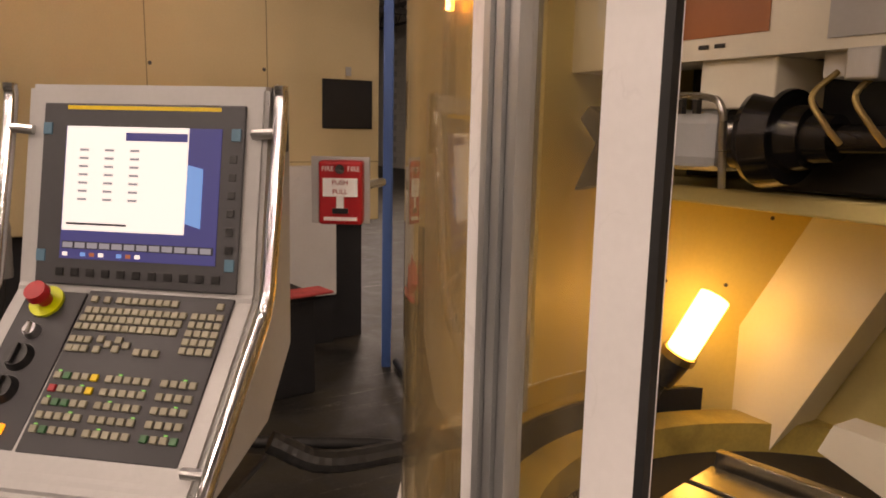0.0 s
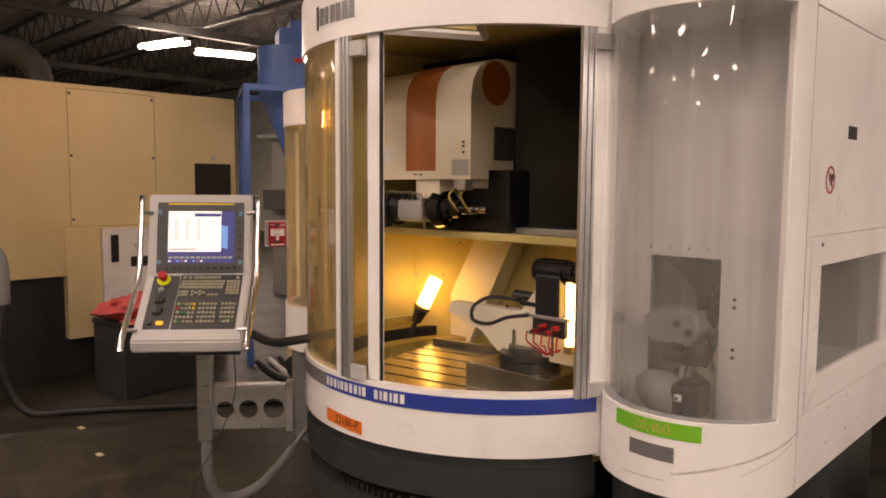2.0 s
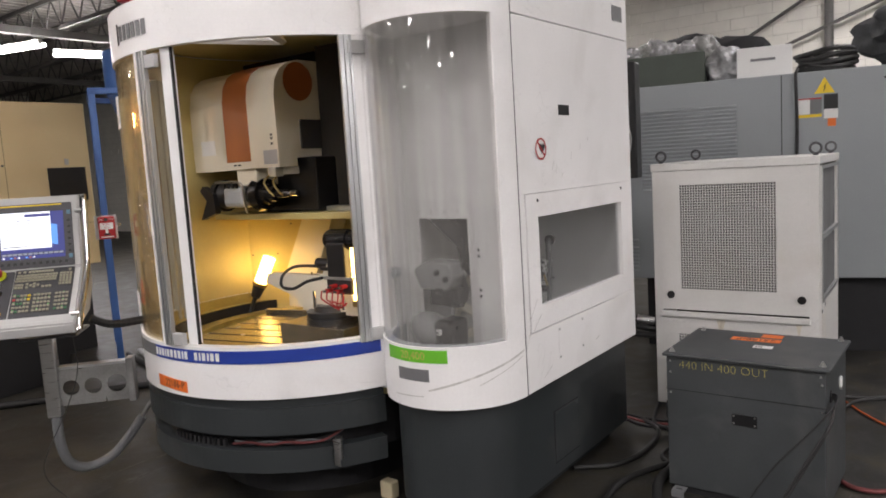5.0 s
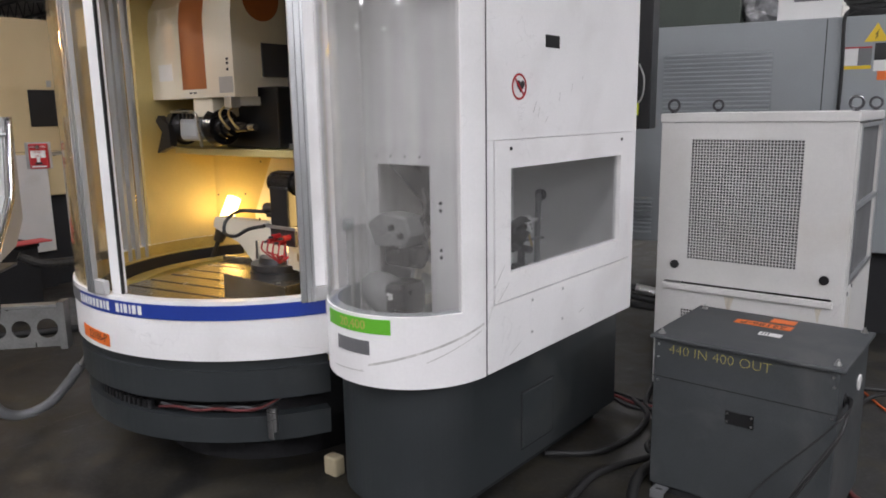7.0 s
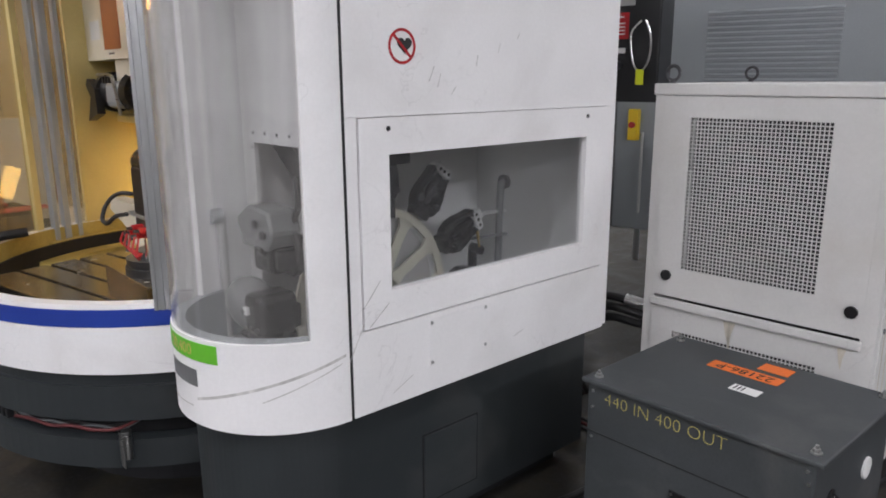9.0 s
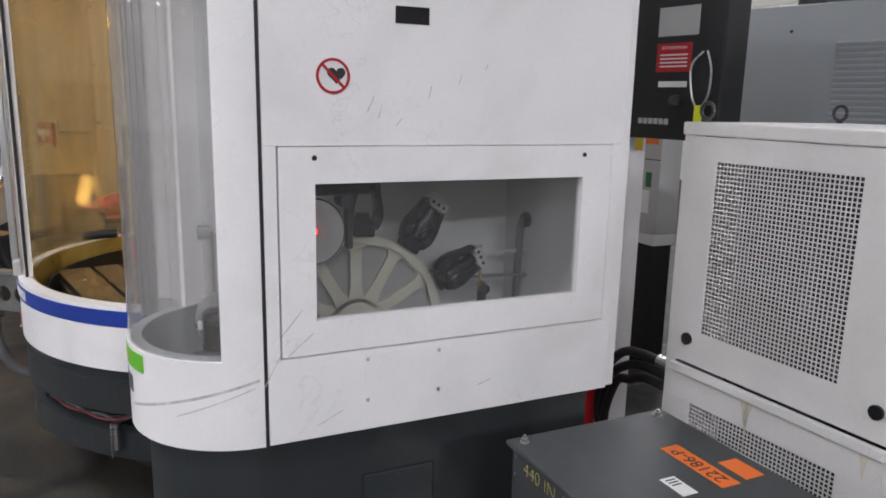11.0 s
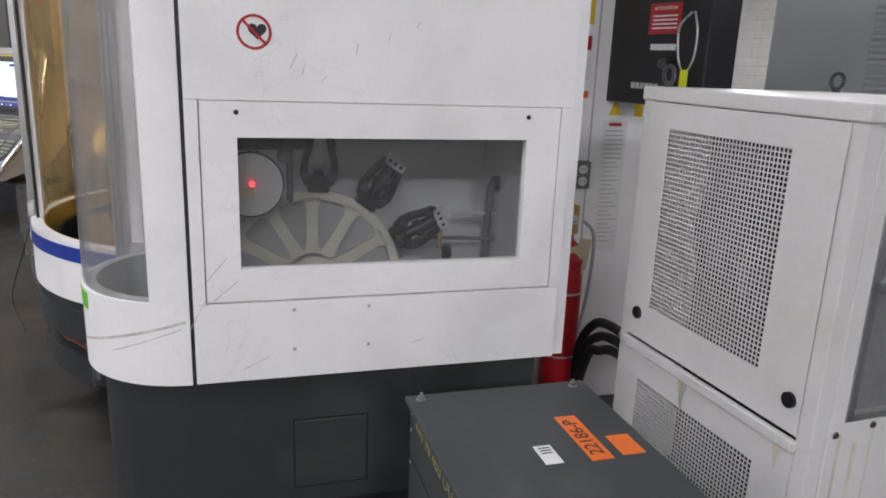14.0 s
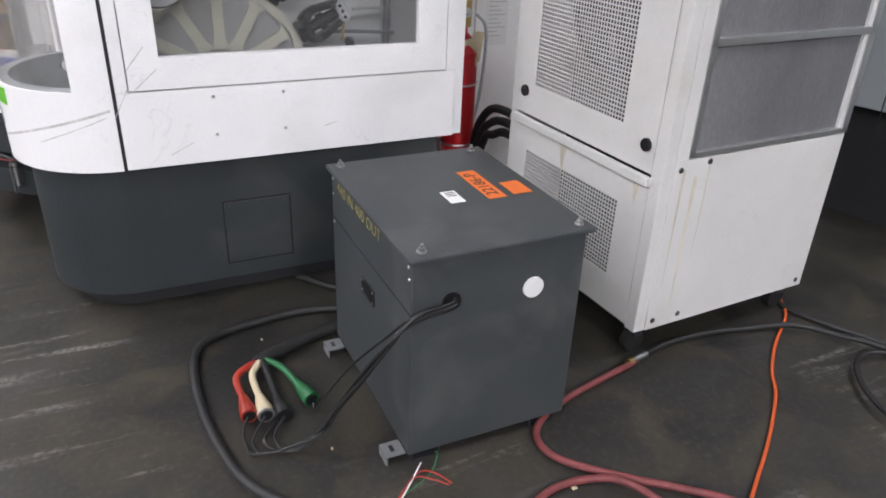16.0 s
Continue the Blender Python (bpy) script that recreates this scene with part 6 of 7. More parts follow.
def grey_cabinet():
    m = pose(-1.2, 3.0, 0, 0, 0, 15.3)
    th = thing("machine_enclosure", "large grey machine enclosure with louvred vents and warning labels", "enclosure", m)
    part("body", box(0, 3.6, 0.0, 1.6, 0.60, 2.19, 0.01), GREY_BLUE, th, "grey sheet metal enclosure")
    part("side_cover", box(-0.17, -0.002, 0.01, 0.5, 0.60, 1.46, 0.006), GREY_MID_DARK, th, "grey lower side cover")
    part("plinth", box(0.55, 3.55, 0.12, 1.5, 0.0, 0.602, 0), BLACK_DULL, th)
    for x0, x1, z0, z1 in ((0.55, 1.28, 1.33, 2.0), (0.25, 0.5, 0.66, 0.95)):
        for i in range(22 if x1 > 1 else 9):
            z = z0 + (z1 - z0) * i / (22 if x1 > 1 else 9)
            bm = bmesh.new()
            add_prism(bm, [(0.0, 0.0), (-0.010, 0.003), (-0.010, 0.009), (0.0, 0.021)], x0, x1, Matrix(((0, 0, 1, 0), (1, 0, 0, 0), (0, 1, 0, z), (0, 0, 0, 1))))
            part("louvre", bm, GREY_BLUE, th)
    part("door_gap", box(1.60, 1.606, -0.002, 0.004, 0.32, 2.18, 0), BLACK_DULL, th)
    part("cable", tube([(1.72, 0.02, 2.22), (1.70, -0.03, 2.15), (1.71, -0.02, 1.8), (1.70, -0.02, 1.2)], 0.012, 8), RUBBER, th, "black hanging cable")
    x = 1.90
    part("warning_triangle", prism([(x - 0.07, 0), (x + 0.07, 0), (x, 0.12)], 0, 0.002, Matrix(((1, 0, 0, 0), (0, 0, -1, -0.001), (0, 1, 0, 2.02), (0, 0, 0, 1)))), YELLOW, th, "yellow electrical warning triangle")
    part("bolt_mark", prism([(x - 0.012, 0), (x + 0.01, 0.03), (x, 0.03), (x + 0.014, 0.07), (x - 0.01, 0.035), (x + 0.002, 0.035)], 0, 0.001, Matrix(((1, 0, 0, 0), (0, 0, -1, -0.0035), (0, 1, 0, 2.03), (0, 0, 0, 1)))), INK, th)
    for x0, x1, z0, z1, mat in ((1.72, 1.80, 1.87, 1.98, PAPER), (1.80, 1.88, 1.87, 1.98, GREY_MID_DARK), (1.72, 1.88, 1.845, 1.868, YELLOW), (1.72, 1.88, 1.98, 1.99, RED), (1.895, 1.99, 1.90, 2.01, BLACK), (1.895, 1.99, 1.83, 1.90, PAPER), (1.92, 1.975, 1.77, 1.83, ORANGE)):
        part("label_plate", box(x0, x1, -0.003, 0.001, z0, z1, 0), mat, th)
    for x, z in ((0.30, 2.05), (0.30, 1.25), (2.3, 2.1), (2.5, 1.5)):
        screw(th, (x, -0.001, z), (0, -1, 0), 0.01, BLACK)
    part("handle", box(0.185, 0.20, -0.04, -0.02, 0.72, 1.25, 0.004), GREY_LIGHT, th)
    part("switch_box", box(0.10, 0.165, -0.06, 0.0, 1.20, 1.40, 0.004), YELLOW, th, "yellow switch box")
    part("switch_knob", rod((0.132, -0.06, 1.30), (0.132, -0.085, 1.30), 0.02, 16), RED, th)
    # things lying on top of it
    def at(name, label, cat, x, y, build):
        t = thing(name, label, cat, m @ Matrix.Translation((x, y, 2.19)))
        build(t)
    at("metal_tray", "dark green metal tray filled with wrapped parts", "tray", 0.75, 0.35, lambda t: (part("tray", box(-0.35, 0.3, -0.2, 0.3, 0, 0.26, 0.01), OLIVE, t), [moved(part("wrapped_part", lump(0.09 + 0.02 * (i % 3), i), (FOIL, STEEL_DULL)[i % 2], t), (-0.28 + 0.11 * i, 0.02 * (i % 2), 0.28)) for i in range(6)]))
    at("wrapped_bundle", "clear plastic wrapped bundle", "bundle", 1.20, 0.3, lambda t: part("wrap", lump(0.17, 11, (1.0, 0.9, 0.9), 0.15), FOIL, t))
    at("cardboard_box", "white cardboard box with faint print", "box", 1.42, 0.25, lambda t: (part("carton", box(-0.13, 0.27, -0.12, 0.2, 0, 0.24, 0.004), PAPER, t), part("text_bar", box(-0.03, 0.15, -0.1225, -0.12, 0.13, 0.15, 0), STRIPE_GREY, t)))
    at("black_bag", "slumped black canvas tool bag", "bag", 1.05, 0.8, lambda t: (part("bag", lump(0.26, 3, (1.7, 0.7, 0.9), 0.23, 0.45), BLACK_DULL, t, "", True), moved(part("flap", lump(0.16, 5, (1.0, 0.6, 0.9), 0.50), BLACK_DULL, t), (0.28, 0, 0.1)), part("wooden_part", box(0.25, 0.6, -0.15, 0.1, 0.02, 0.2, 0.01), WOOD, t)))
    at("coiled_cable", "heap of black coiled cable", "cable", 1.95, 0.4, lambda t: [part("coil", tube([(0.20 * math.cos(a) * (1 + 0.12 * math.sin(3 * a + k)), 0.16 * math.sin(a), 0.03 + 0.035 * k + 0.02 * math.sin(2 * a + k)) for a in [math.tau * i / 12 for i in range(13)]], 0.02, 8, 3), RUBBER, t) for k in range(5)])
    at("tarpaulin", "crumpled dark grey cloth tarpaulin", "tarpaulin", 2.85, 0.5, lambda t: (part("sheet", lump(0.35, 8, (1.7, 1.0, 0.75), 0.24, 0.5), DARK_CLOTH, t, "", True), part("strap", box(-0.3, 0.3, -0.33, -0.3, 0.1, 0.16, 0.005), BLACK, t)))
    at("curved_guard", "bent black sheet guard", "guard", 0.28, 0.45, lambda t: part("guard", arc_wall((0, 0), 0.17, -40, 110, 0.0, 0.35, 0.015, 14), BLACK, t))


def lump(r, seed, s=(1, 1, 1), lift=None, rough=0.35):
    """A crumpled, uneven bundle resting on z = 0."""
    bm = bmesh.new()
    bmesh.ops.create_icosphere(bm, subdivisions=4, radius=r)
    for v in bm.verts:
        n = noise.noise(v.co * (2.2 / r) * 0.6 + Vector((seed * 7.1, seed, 0))) + 0.5 * noise.noise(v.co * (5 / r) * 0.6 + Vector((0, seed * 3.3, 0)))
        v.co *= 1 + rough * n
        v.co = Vector((v.co.x * s[0], v.co.y * s[1], v.co.z * s[2]))
    low = min(v.co.z for v in bm.verts)
    for v in bm.verts:
        v.co.z = max(v.co.z - low - 0.25 * r * s[2], 0.0) if lift is not None else v.co.z
    return bm


grey_cabinet()


def lower_cabinet():
    th = thing("floor_cabinet", "pale grey floor cabinet with orange sticker on a black base", "cabinet", pose(-1.98, 2.60, 0))
    part("body", box(0, 0.66, 0, 0.16, 0.87, 1.46, 0.006), GREY_LIGHT, th, "pale grey cabinet body")
    part("drawer_gap", box(0.004, 0.656, -0.002, 0.002, 1.315, 1.32, 0), BLACK_DULL, th)
    part("sill", box(-0.004, 0.664, -0.012, 0.16, 0.80, 0.868, 0.004), WHITE_OLD, th)
    part("base", box(0.02, 0.64, 0.01, 0.15, 0.0, 0.802, 0.004), BLACK_DULL, th, "black base")
    part("header_label", box(0.290, 0.630, -0.003, 0.001, 1.41, 1.445, 0), ORANGE, th)
    part("sticker", box(0.405, 0.460, -0.002, 0.001, 1.15, 1.215, 0), ORANGE, th)
    part("sticker", box(0.510, 0.580, -0.002, 0.001, 0.99, 1.13, 0), PAPER, th)
    part("sticker", box(0.540, 0.590, -0.0025, 0.001, 1.15, 1.24, 0), GREEN_DARK, th)
    part("sticker", box(0.450, 0.500, -0.002, 0.001, 1.29, 1.30, 0), ORANGE, th)
    screw(th, (0.42, 0, 1.27), (0, -1, 0), 0.014)


lower_cabinet()


# ---- floor hoses and connectors ----
def floor_lines():
    def line(name, label, pts, r, mat, cat="hose", ridge=0.0):
        return tagged(part(name, tube(pts, r, 10, 10, ridge), mat, None, "", True), label, cat)
    line("power_cable", "thick black power cable looped on the floor", [(0.50, 1.22, 0.016), (0.21, 0.662, 0.016), (0.199, 0.36, 0.016), (0.251, 0.181, 0.016), (0.373, 0.112, 0.016), (0.63, 0.10, 0.016), (0.886, 0.13, 0.016), (1.03, 0.18, 0.016), (1.2, 0.30, 0.016), (1.5, 0.45, 0.016)], 0.016, RUBBER, "cable")
    line("air_hose", "dusty red rubber air hose on the floor", [(0.949, 1.56, 0.016), (1.034, 1.206, 0.014), (1.125, 1.04, 0.014), (1.25, 1.03, 0.014), (1.391, 1.165, 0.014), (1.50, 1.30, 0.014), (1.62, 1.42, 0.014), (1.85, 1.5, 0.014)], 0.0115, RED_HOSE)
    line("air_hose", "dusty red rubber air hose on the floor", [(1.45, 0.78, 0.014), (1.365, 0.92, 0.014), (1.36, 1.05, 0.014), (1.42, 1.15, 0.026), (1.56, 1.22, 0.014), (1.8, 1.26, 0.014)], 0.0115, RED_HOSE)
    line("orange_cord", "orange extension cord on the floor", [(0.76, 2.50, 0.01), (0.809, 2.438, 0.01), (0.918, 2.351, 0.01), (1.053, 2.148, 0.01), (1.181, 1.993, 0.01), (1.282, 1.902, 0.01), (1.441, 1.70, 0.01), (1.60, 1.465, 0.01), (1.85, 1.1, 0.01)], 0.0062, ORANGE_CORD, "cord")
    line("hose_coupling", "steel coupling joining two hoses", [(0.925, 1.63, 0.016), (0.944, 1.55, 0.016)], 0.014, STEEL, "coupling")
    line("coupling_nut", "brass hose nut beside the coupling", [(0.944, 1.552, 0.016), (0.949, 1.53, 0.016)], 0.017, BRASS, "coupling")
    line("black_hose", "black hose lying on the floor", [(0.93, 1.60, 0.012), (0.897, 1.753, 0.012), (0.899, 1.945, 0.012), (0.933, 2.117, 0.012), (1.001, 2.288, 0.03), (1.12, 2.398, 0.03), (1.26, 2.496, 0.03), (1.6, 2.65, 0.012), (2.2, 2.8, 0.012)], 0.011, RUBBER)
    line("black_hose", "black hose lying on the floor", [(0.80, 2.42, 0.012), (0.876, 2.395, 0.012), (1.007, 2.438, 0.012), (1.118, 2.497, 0.012), (1.221, 2.548, 0.012), (1.7, 2.75, 0.012), (2.3, 2.9, 0.012)], 0.011, RUBBER)
    c = Vector((1.56, 2.40, 0.0))
    pts = [c + Vector(((0.35 - 0.018 * a) * math.cos(a) * (1 + 0.07 * math.sin(2.3 * a)), (0.29 - 0.012 * a) * math.sin(a) * (1 + 0.09 * math.sin(1.7 * a)), 0.012 + 0.009 * a / 2)) for a in [math.tau * i / 14 for i in range(30)]]
    line("coiled_hose", "coiled black hose on the floor", pts, 0.0105, RUBBER)
    line("floor_cable", "black cable on the floor by the machine", [(-0.05, 1.45, 0.015), (0.10, 1.30, 0.015), (0.14, 1.0, 0.015), (0.08, 0.75, 0.015), (-0.1, 0.6, 0.015)], 0.015, RUBBER, "cable")
    line("floor_cable", "black cable on the floor by the machine", [(-0.1, 1.9, 0.012), (0.02, 1.45, 0.012), (0.16, 1.35, 0.012), (0.25, 1.22, 0.012), (0.24, 0.98, 0.012), (0.35, 0.85, 0.012)], 0.012, RUBBER, "cable")
    for k in range(3):
        line("floor_cable", "thin cables on the floor behind the machine", [(-0.5, 1.35 + 0.05 * k, 0.01), (-0.2, 1.42 + 0.04 * k, 0.01), (0.0, 1.36 + 0.06 * k, 0.01), (0.3, 1.46 + 0.05 * k, 0.01)], 0.008, (RUBBER, RED_HOSE, RUBBER)[k], "cable")
    line("trunk_cable", "thick black cable across the floor", [(-4.85, -1.25, 0.55), (-4.85, -1.20, 0.25), (-4.80, -1.08, 0.04), (-4.65, -0.85, 0.028), (-4.45, -0.55, 0.028), (-4.2, -0.2, 0.028), (-3.9, 0.30, 0.028), (-3.5, 0.7, 0.028)], 0.028, RUBBER, "cable")
    line("grey_hose", "thick grey hose hanging between the console post and the machine plinth", [(-2.353, -0.987, 0.47), (-2.37, -0.975, 0.28), (-2.40, -0.92, 0.14), (-2.40, -0.82, 0.085), (-2.36, -0.70, 0.12), (-2.30, -0.62, 0.22), (-2.25, -0.56, 0.32)], 0.026, GREY_MID_DARK, ridge=0.04)
    line("hose_bracket", "steel clamp holding the grey hose on the plinth", [(-2.27, -0.585, 0.29), (-2.25, -0.56, 0.325), (-2.21, -0.52, 0.40), (-2.17, -0.47, 0.45)], 0.013, STEEL_DULL, "clamp")
    for k in range(3):
        line("floor_hose", "black hoses on the floor behind the console", [(-5.0, 0.9 + 0.12 * k, 0.03), (-4.4, 0.75 + 0.1 * k, 0.03), (-3.9, 0.8 + 0.12 * k, 0.05), (-3.45, 0.6 + 0.08 * k, 0.35), (-3.3, 0.5, 0.5)], 0.028, (RUBBER, GREY_LIGHT, RUBBER)[k])
    # power connectors
    hub = Vector((0.47, 0.325, 0.034))
    for (x, y), (bx, by), mat, nm, lab in (((0.735, 0.228), (0.55, 0.225), RED_PLASTIC, "red_connector", "red cable with round power connector"), ((0.752, 0.277), (0.565, 0.275), PAPER_CREAM, "white_connector", "dirty white cable with round power connector"),
                                           ((0.728, 0.427), (0.57, 0.385), GREEN_DARK, "green_connector", "green cable with round power connector"), ((0.775, 0.33), (0.585, 0.325), BLACK, "black_connector", "black cable with round power connector")):
        t = thing(nm, lab, "connector")
        e = Vector((x, y, 0.028))
        b = Vector((bx, by, 0.04))
        d = (e - b).normalized()
        part("lead", tube([hub, (hub + b) / 2 + Vector((0, 0, 0.012)), b, e - d * 0.06], 0.012, 10), mat, t, "", True)
        bm = rod(e - d * 0.085, e - d * 0.03, 0.015, 20, 0.025)
        add_rod(bm, e - d * 0.03, e, 0.026, 20)
        sock = part("socket", bm, mat, t, "", True)
        part("socket_ring", rod(e, e + d * 0.006, 0.027, 20), STEEL_DULL if mat is PAPER_CREAM else mat, sock)
        part("socket_mouth", rod(e + d * 0.006, e + d * 0.0075, 0.020, 18), BLACK, sock)
    line("supply_cable", "thick black supply cable", [hub + Vector((0.02, -0.02, 0)), hub, (0.41, 0.45, 0.03), (0.355, 0.63, 0.03), (0.36, 0.85, 0.03), (0.40, 1.2, 0.03)], 0.023, RUBBER, "cable", 0.05)
    for k, (mat, pts) in enumerate(((RED_PLASTIC, [(1.22, 0.53, 0.004), (1.17, 0.60, 0.02), (1.15, 0.64, 0.014), (1.18, 0.67, 0.02), (1.219, 0.702, 0.006)]), (PAPER, [(1.225, 0.54, 0.004), (1.18, 0.59, 0.015), (1.14, 0.635, 0.03), (1.112, 0.651, 0.008)]), (GREEN_DARK, [(1.21, 0.55, 0.004), (1.167, 0.655, 0.012), (1.12, 0.70, 0.03), (1.085, 0.709, 0.008)]), (RED_PLASTIC, [(1.215, 0.545, 0.006), (1.16, 0.61, 0.008), (1.19, 0.655, 0.012), (1.225, 0.69, 0.01)]))):
        line("loose_wire", "short loose wire on the floor", pts, 0.0024, mat, "wire")
    for x, y, s in ((0.18, 0.32, 0.008), (0.30, 0.36, 0.005), (0.95, 0.43, 0.005), (1.36, 1.02, 0.014), (1.15, 2.9, 0.02), (-3.7, -1.0, 0.03), (-4.3, -0.9, 0.03)):
        bm = bmesh.new()
        add_box(bm, x - s, x + s, y - s * 0.6, y + s * 0.6, 0.0, 0.004, 0.001, None)
        tagged(part("debris", bm, PAPER_CREAM), "scrap of paper litter on the floor", "litter")
    tagged(part("floor_clamp", box(-0.80, -0.72, -0.16, -0.10, 0.0, 0.09, 0.01), PAPER_CREAM), "pale fitting on the floor under the plinth", "fitting")


floor_lines()


# ---- far side of the hall ----
def yellow_enclosure():
    th = thing("cream_enclosure", "large cream machine enclosure with black base and hatch", "enclosure", pose(-5.70, 0, 0, 0, 0, 0))
    part("body", box(-1.6, 0.0, -4.2, 1.10, 0.88, 2.50, 0.01), CREAM_FAR, th, "cream sheet metal enclosure")
    part("base", box(-1.5, -0.08, -4.2, 1.0, 0.0, 0.882, 0), BLACK_DULL, th, "black base")
    for y in (-0.45, 0.29):
        part("panel_seam", box(-0.001, 0.0015, y - 0.003, y + 0.003, 1.30, 2.46, 0), SEAM, th)
    part("panel_seam", box(-0.001, 0.0015, -0.5, 1.1, 1.297, 1.303, 0), SEAM, th)
    part("panel_seam", box(-0.001, 0.0015, -0.45, 0.29, 2.455, 2.461, 0), SEAM, th)
    for y in (-0.43, 0.27):
        for z in (1.36, 1.9, 2.42):
            screw(th, (0, y, z), (1, 0, 0), 0.014, DARK_METAL)
    hat = part("hatch", box(0.0, 0.012, 0.667, 1.04, 1.53, 1.865, 0.004), BLACK, th, "black hatch")
    part("hatch_latch", box(0.001, 0.01, 0.84, 0.88, 1.89, 1.95, 0.002), GREY_LIGHT, th)
    part("side_skirt", box(-0.4, 0.02, -0.5, -0.22, 0.34, 1.30, 0.006), CREAM_FAR, th)
    d = part("cabinet_door", box(-0.4, 0.05, -0.215, 0.75, 0.36, 1.275, 0.008), WHITE_OLD, th, "off-white cabinet door")
    part("meter", box(0.05, 0.062, -0.15, -0.085, 0.98, 1.22, 0.003), BLACK, d)
    part("meter", box(0.05, 0.062, 0.02, 0.20, 0.93, 1.02, 0.003), BLACK, d)
    part("lock", rod((0.05, 0.07, 1.12), (0.065, 0.07, 1.12), 0.02, 16), STEEL, d)
    part("kick", box(-0.38, 0.0, -0.2, 0.74, 0.0, 0.362, 0), BLACK_DULL, th)
    tagged(part("duct_pipe", tube([(-6.4, -3.5, 2.85), (-6.4, -1.4, 2.85), (-6.4, -0.75, 2.84), (-6.4, -0.5, 2.74), (-6.4, -0.42, 2.52), (-6.4, -0.42, 2.4)], 0.11, 16), DUCT, None, "", True), "dark duct pipe over the cream enclosure", "duct")
    b = thing("storage_bin", "black square storage bin with red rags on top", "bin", pose(-4.69, -0.44, 0, 0, 0, 8))
    part("body", box(-0.47, -0.01, 0.01, 0.71, 0.0, 0.555, 0.01), BLACK_DULL, b, "black box body")
    part("lid", box(-0.48, 0.0, 0.0, 0.72, 0.557, 0.60, 0.012), BLACK_DULL, b, "black box lid")
    r = thing("shop_rags", "crumpled red shop rags on the bin", "rag", pose(-4.95, -0.22, 0.575, 0, 0, 8))
    part("rag", lump(0.17, 21, (1.2, 1.7, 0.55), 0.1, 0.5), PINK, r, "", True)
    part("rag", lump(0.11, 22, (1.2, 1.2, 0.8), 0.1, 0.5), PINK, r, "", True).location = Vector((0.02, 0.0, 0.05))
    part("rag_drape", box(0.10, 0.275, -0.22, 0.55, 0.02, 0.035, 0.006), PINK, r)


yellow_enclosure()


def steel_post():
    th = thing("steel_column", "dark steel building column with conduit", "column", pose(-4.83, -1.52, 0, 0, 0, 32))
    bm = bmesh.new()
    add_box(bm, -0.11, 0.11, -0.13, -0.115, 0, 5.6, 0)
    add_box(bm, -0.11, 0.11, 0.115, 0.13, 0, 5.6, 0)
    add_box(bm, -0.01, 0.01, -0.115, 0.115, 0, 5.6, 0)
    part("beam", bm, DARK_STEEL, th, "dark painted steel section")
    part("wrap", rod((0.0, 0, 0.0), (0, 0, 1.15), 0.135, 24), DARK_STEEL, th, "dark round lower sleeve", True)
    jb = thing("disconnect_box", "grey electrical disconnect box on the column", "electrical box", pose(-4.72, -1.36, 0, 0, 0, 40))
    part("case", box(-0.075, 0.075, -0.08, 0.08, 1.50, 2.105, 0.012), BOX_GREY, jb, "grey metal case")
    part("lever", rod((0.075, -0.02, 1.98), (0.12, -0.02, 1.98), 0.015, 10), RED, jb, "red lever")
    part("conduit", rod((0.03, 0.03, 2.105), (0.03, 0.03, 5.5), 0.025, 14), GREY_MID, jb, "upright conduit", True)
    part("conduit_body", tube([(-0.04, 0, 1.5), (-0.04, 0, 1.35), (0.0, 0, 1.25), (0.10, 0.0, 1.2), (0.14, 0, 1.1), (0.14, 0, 0.86)], 0.055, 14, 8, 0.05), BOX_GREY, jb, "grey conduit elbow", True)
    part("cable", tube([(0.14, 0, 0.88), (0.12, -0.02, 0.6), (0.06, 0.02, 0.5)], 0.03, 10), RUBBER, jb)
    part("small_box", box(-0.28, -0.2, -0.1, -0.02, 1.15, 1.28, 0.004), GREY_LIGHT, jb)
    lp = thing("beacon_lamp", "lit amber lamp on top of the disconnect box", "lamp", pose(-4.75, -1.40, 2.105))
    part("base", rod((0, 0, 0), (0, 0, 0.05), 0.07, 20), PAPER, lp, "", True)
    bm = bmesh.new()
    bmesh.ops.create_uvsphere(bm, u_segments=20, v_segments=12, radius=0.07, matrix=Matrix.Translation((0, 0, 0.11)))
    part("bulb", bm, BULB_GLOW, lp, "glowing warm bulb", True)
    l2 = thing("small_bulb", "small lit bulb high on the column", "lamp", pose(-4.85, -1.42, 2.62))
    bm = bmesh.new()
    bmesh.ops.create_uvsphere(bm, u_segments=14, v_segments=10, radius=0.03)
    part("bulb", bm, TUBE_GLOW, l2, "", True)


steel_post()


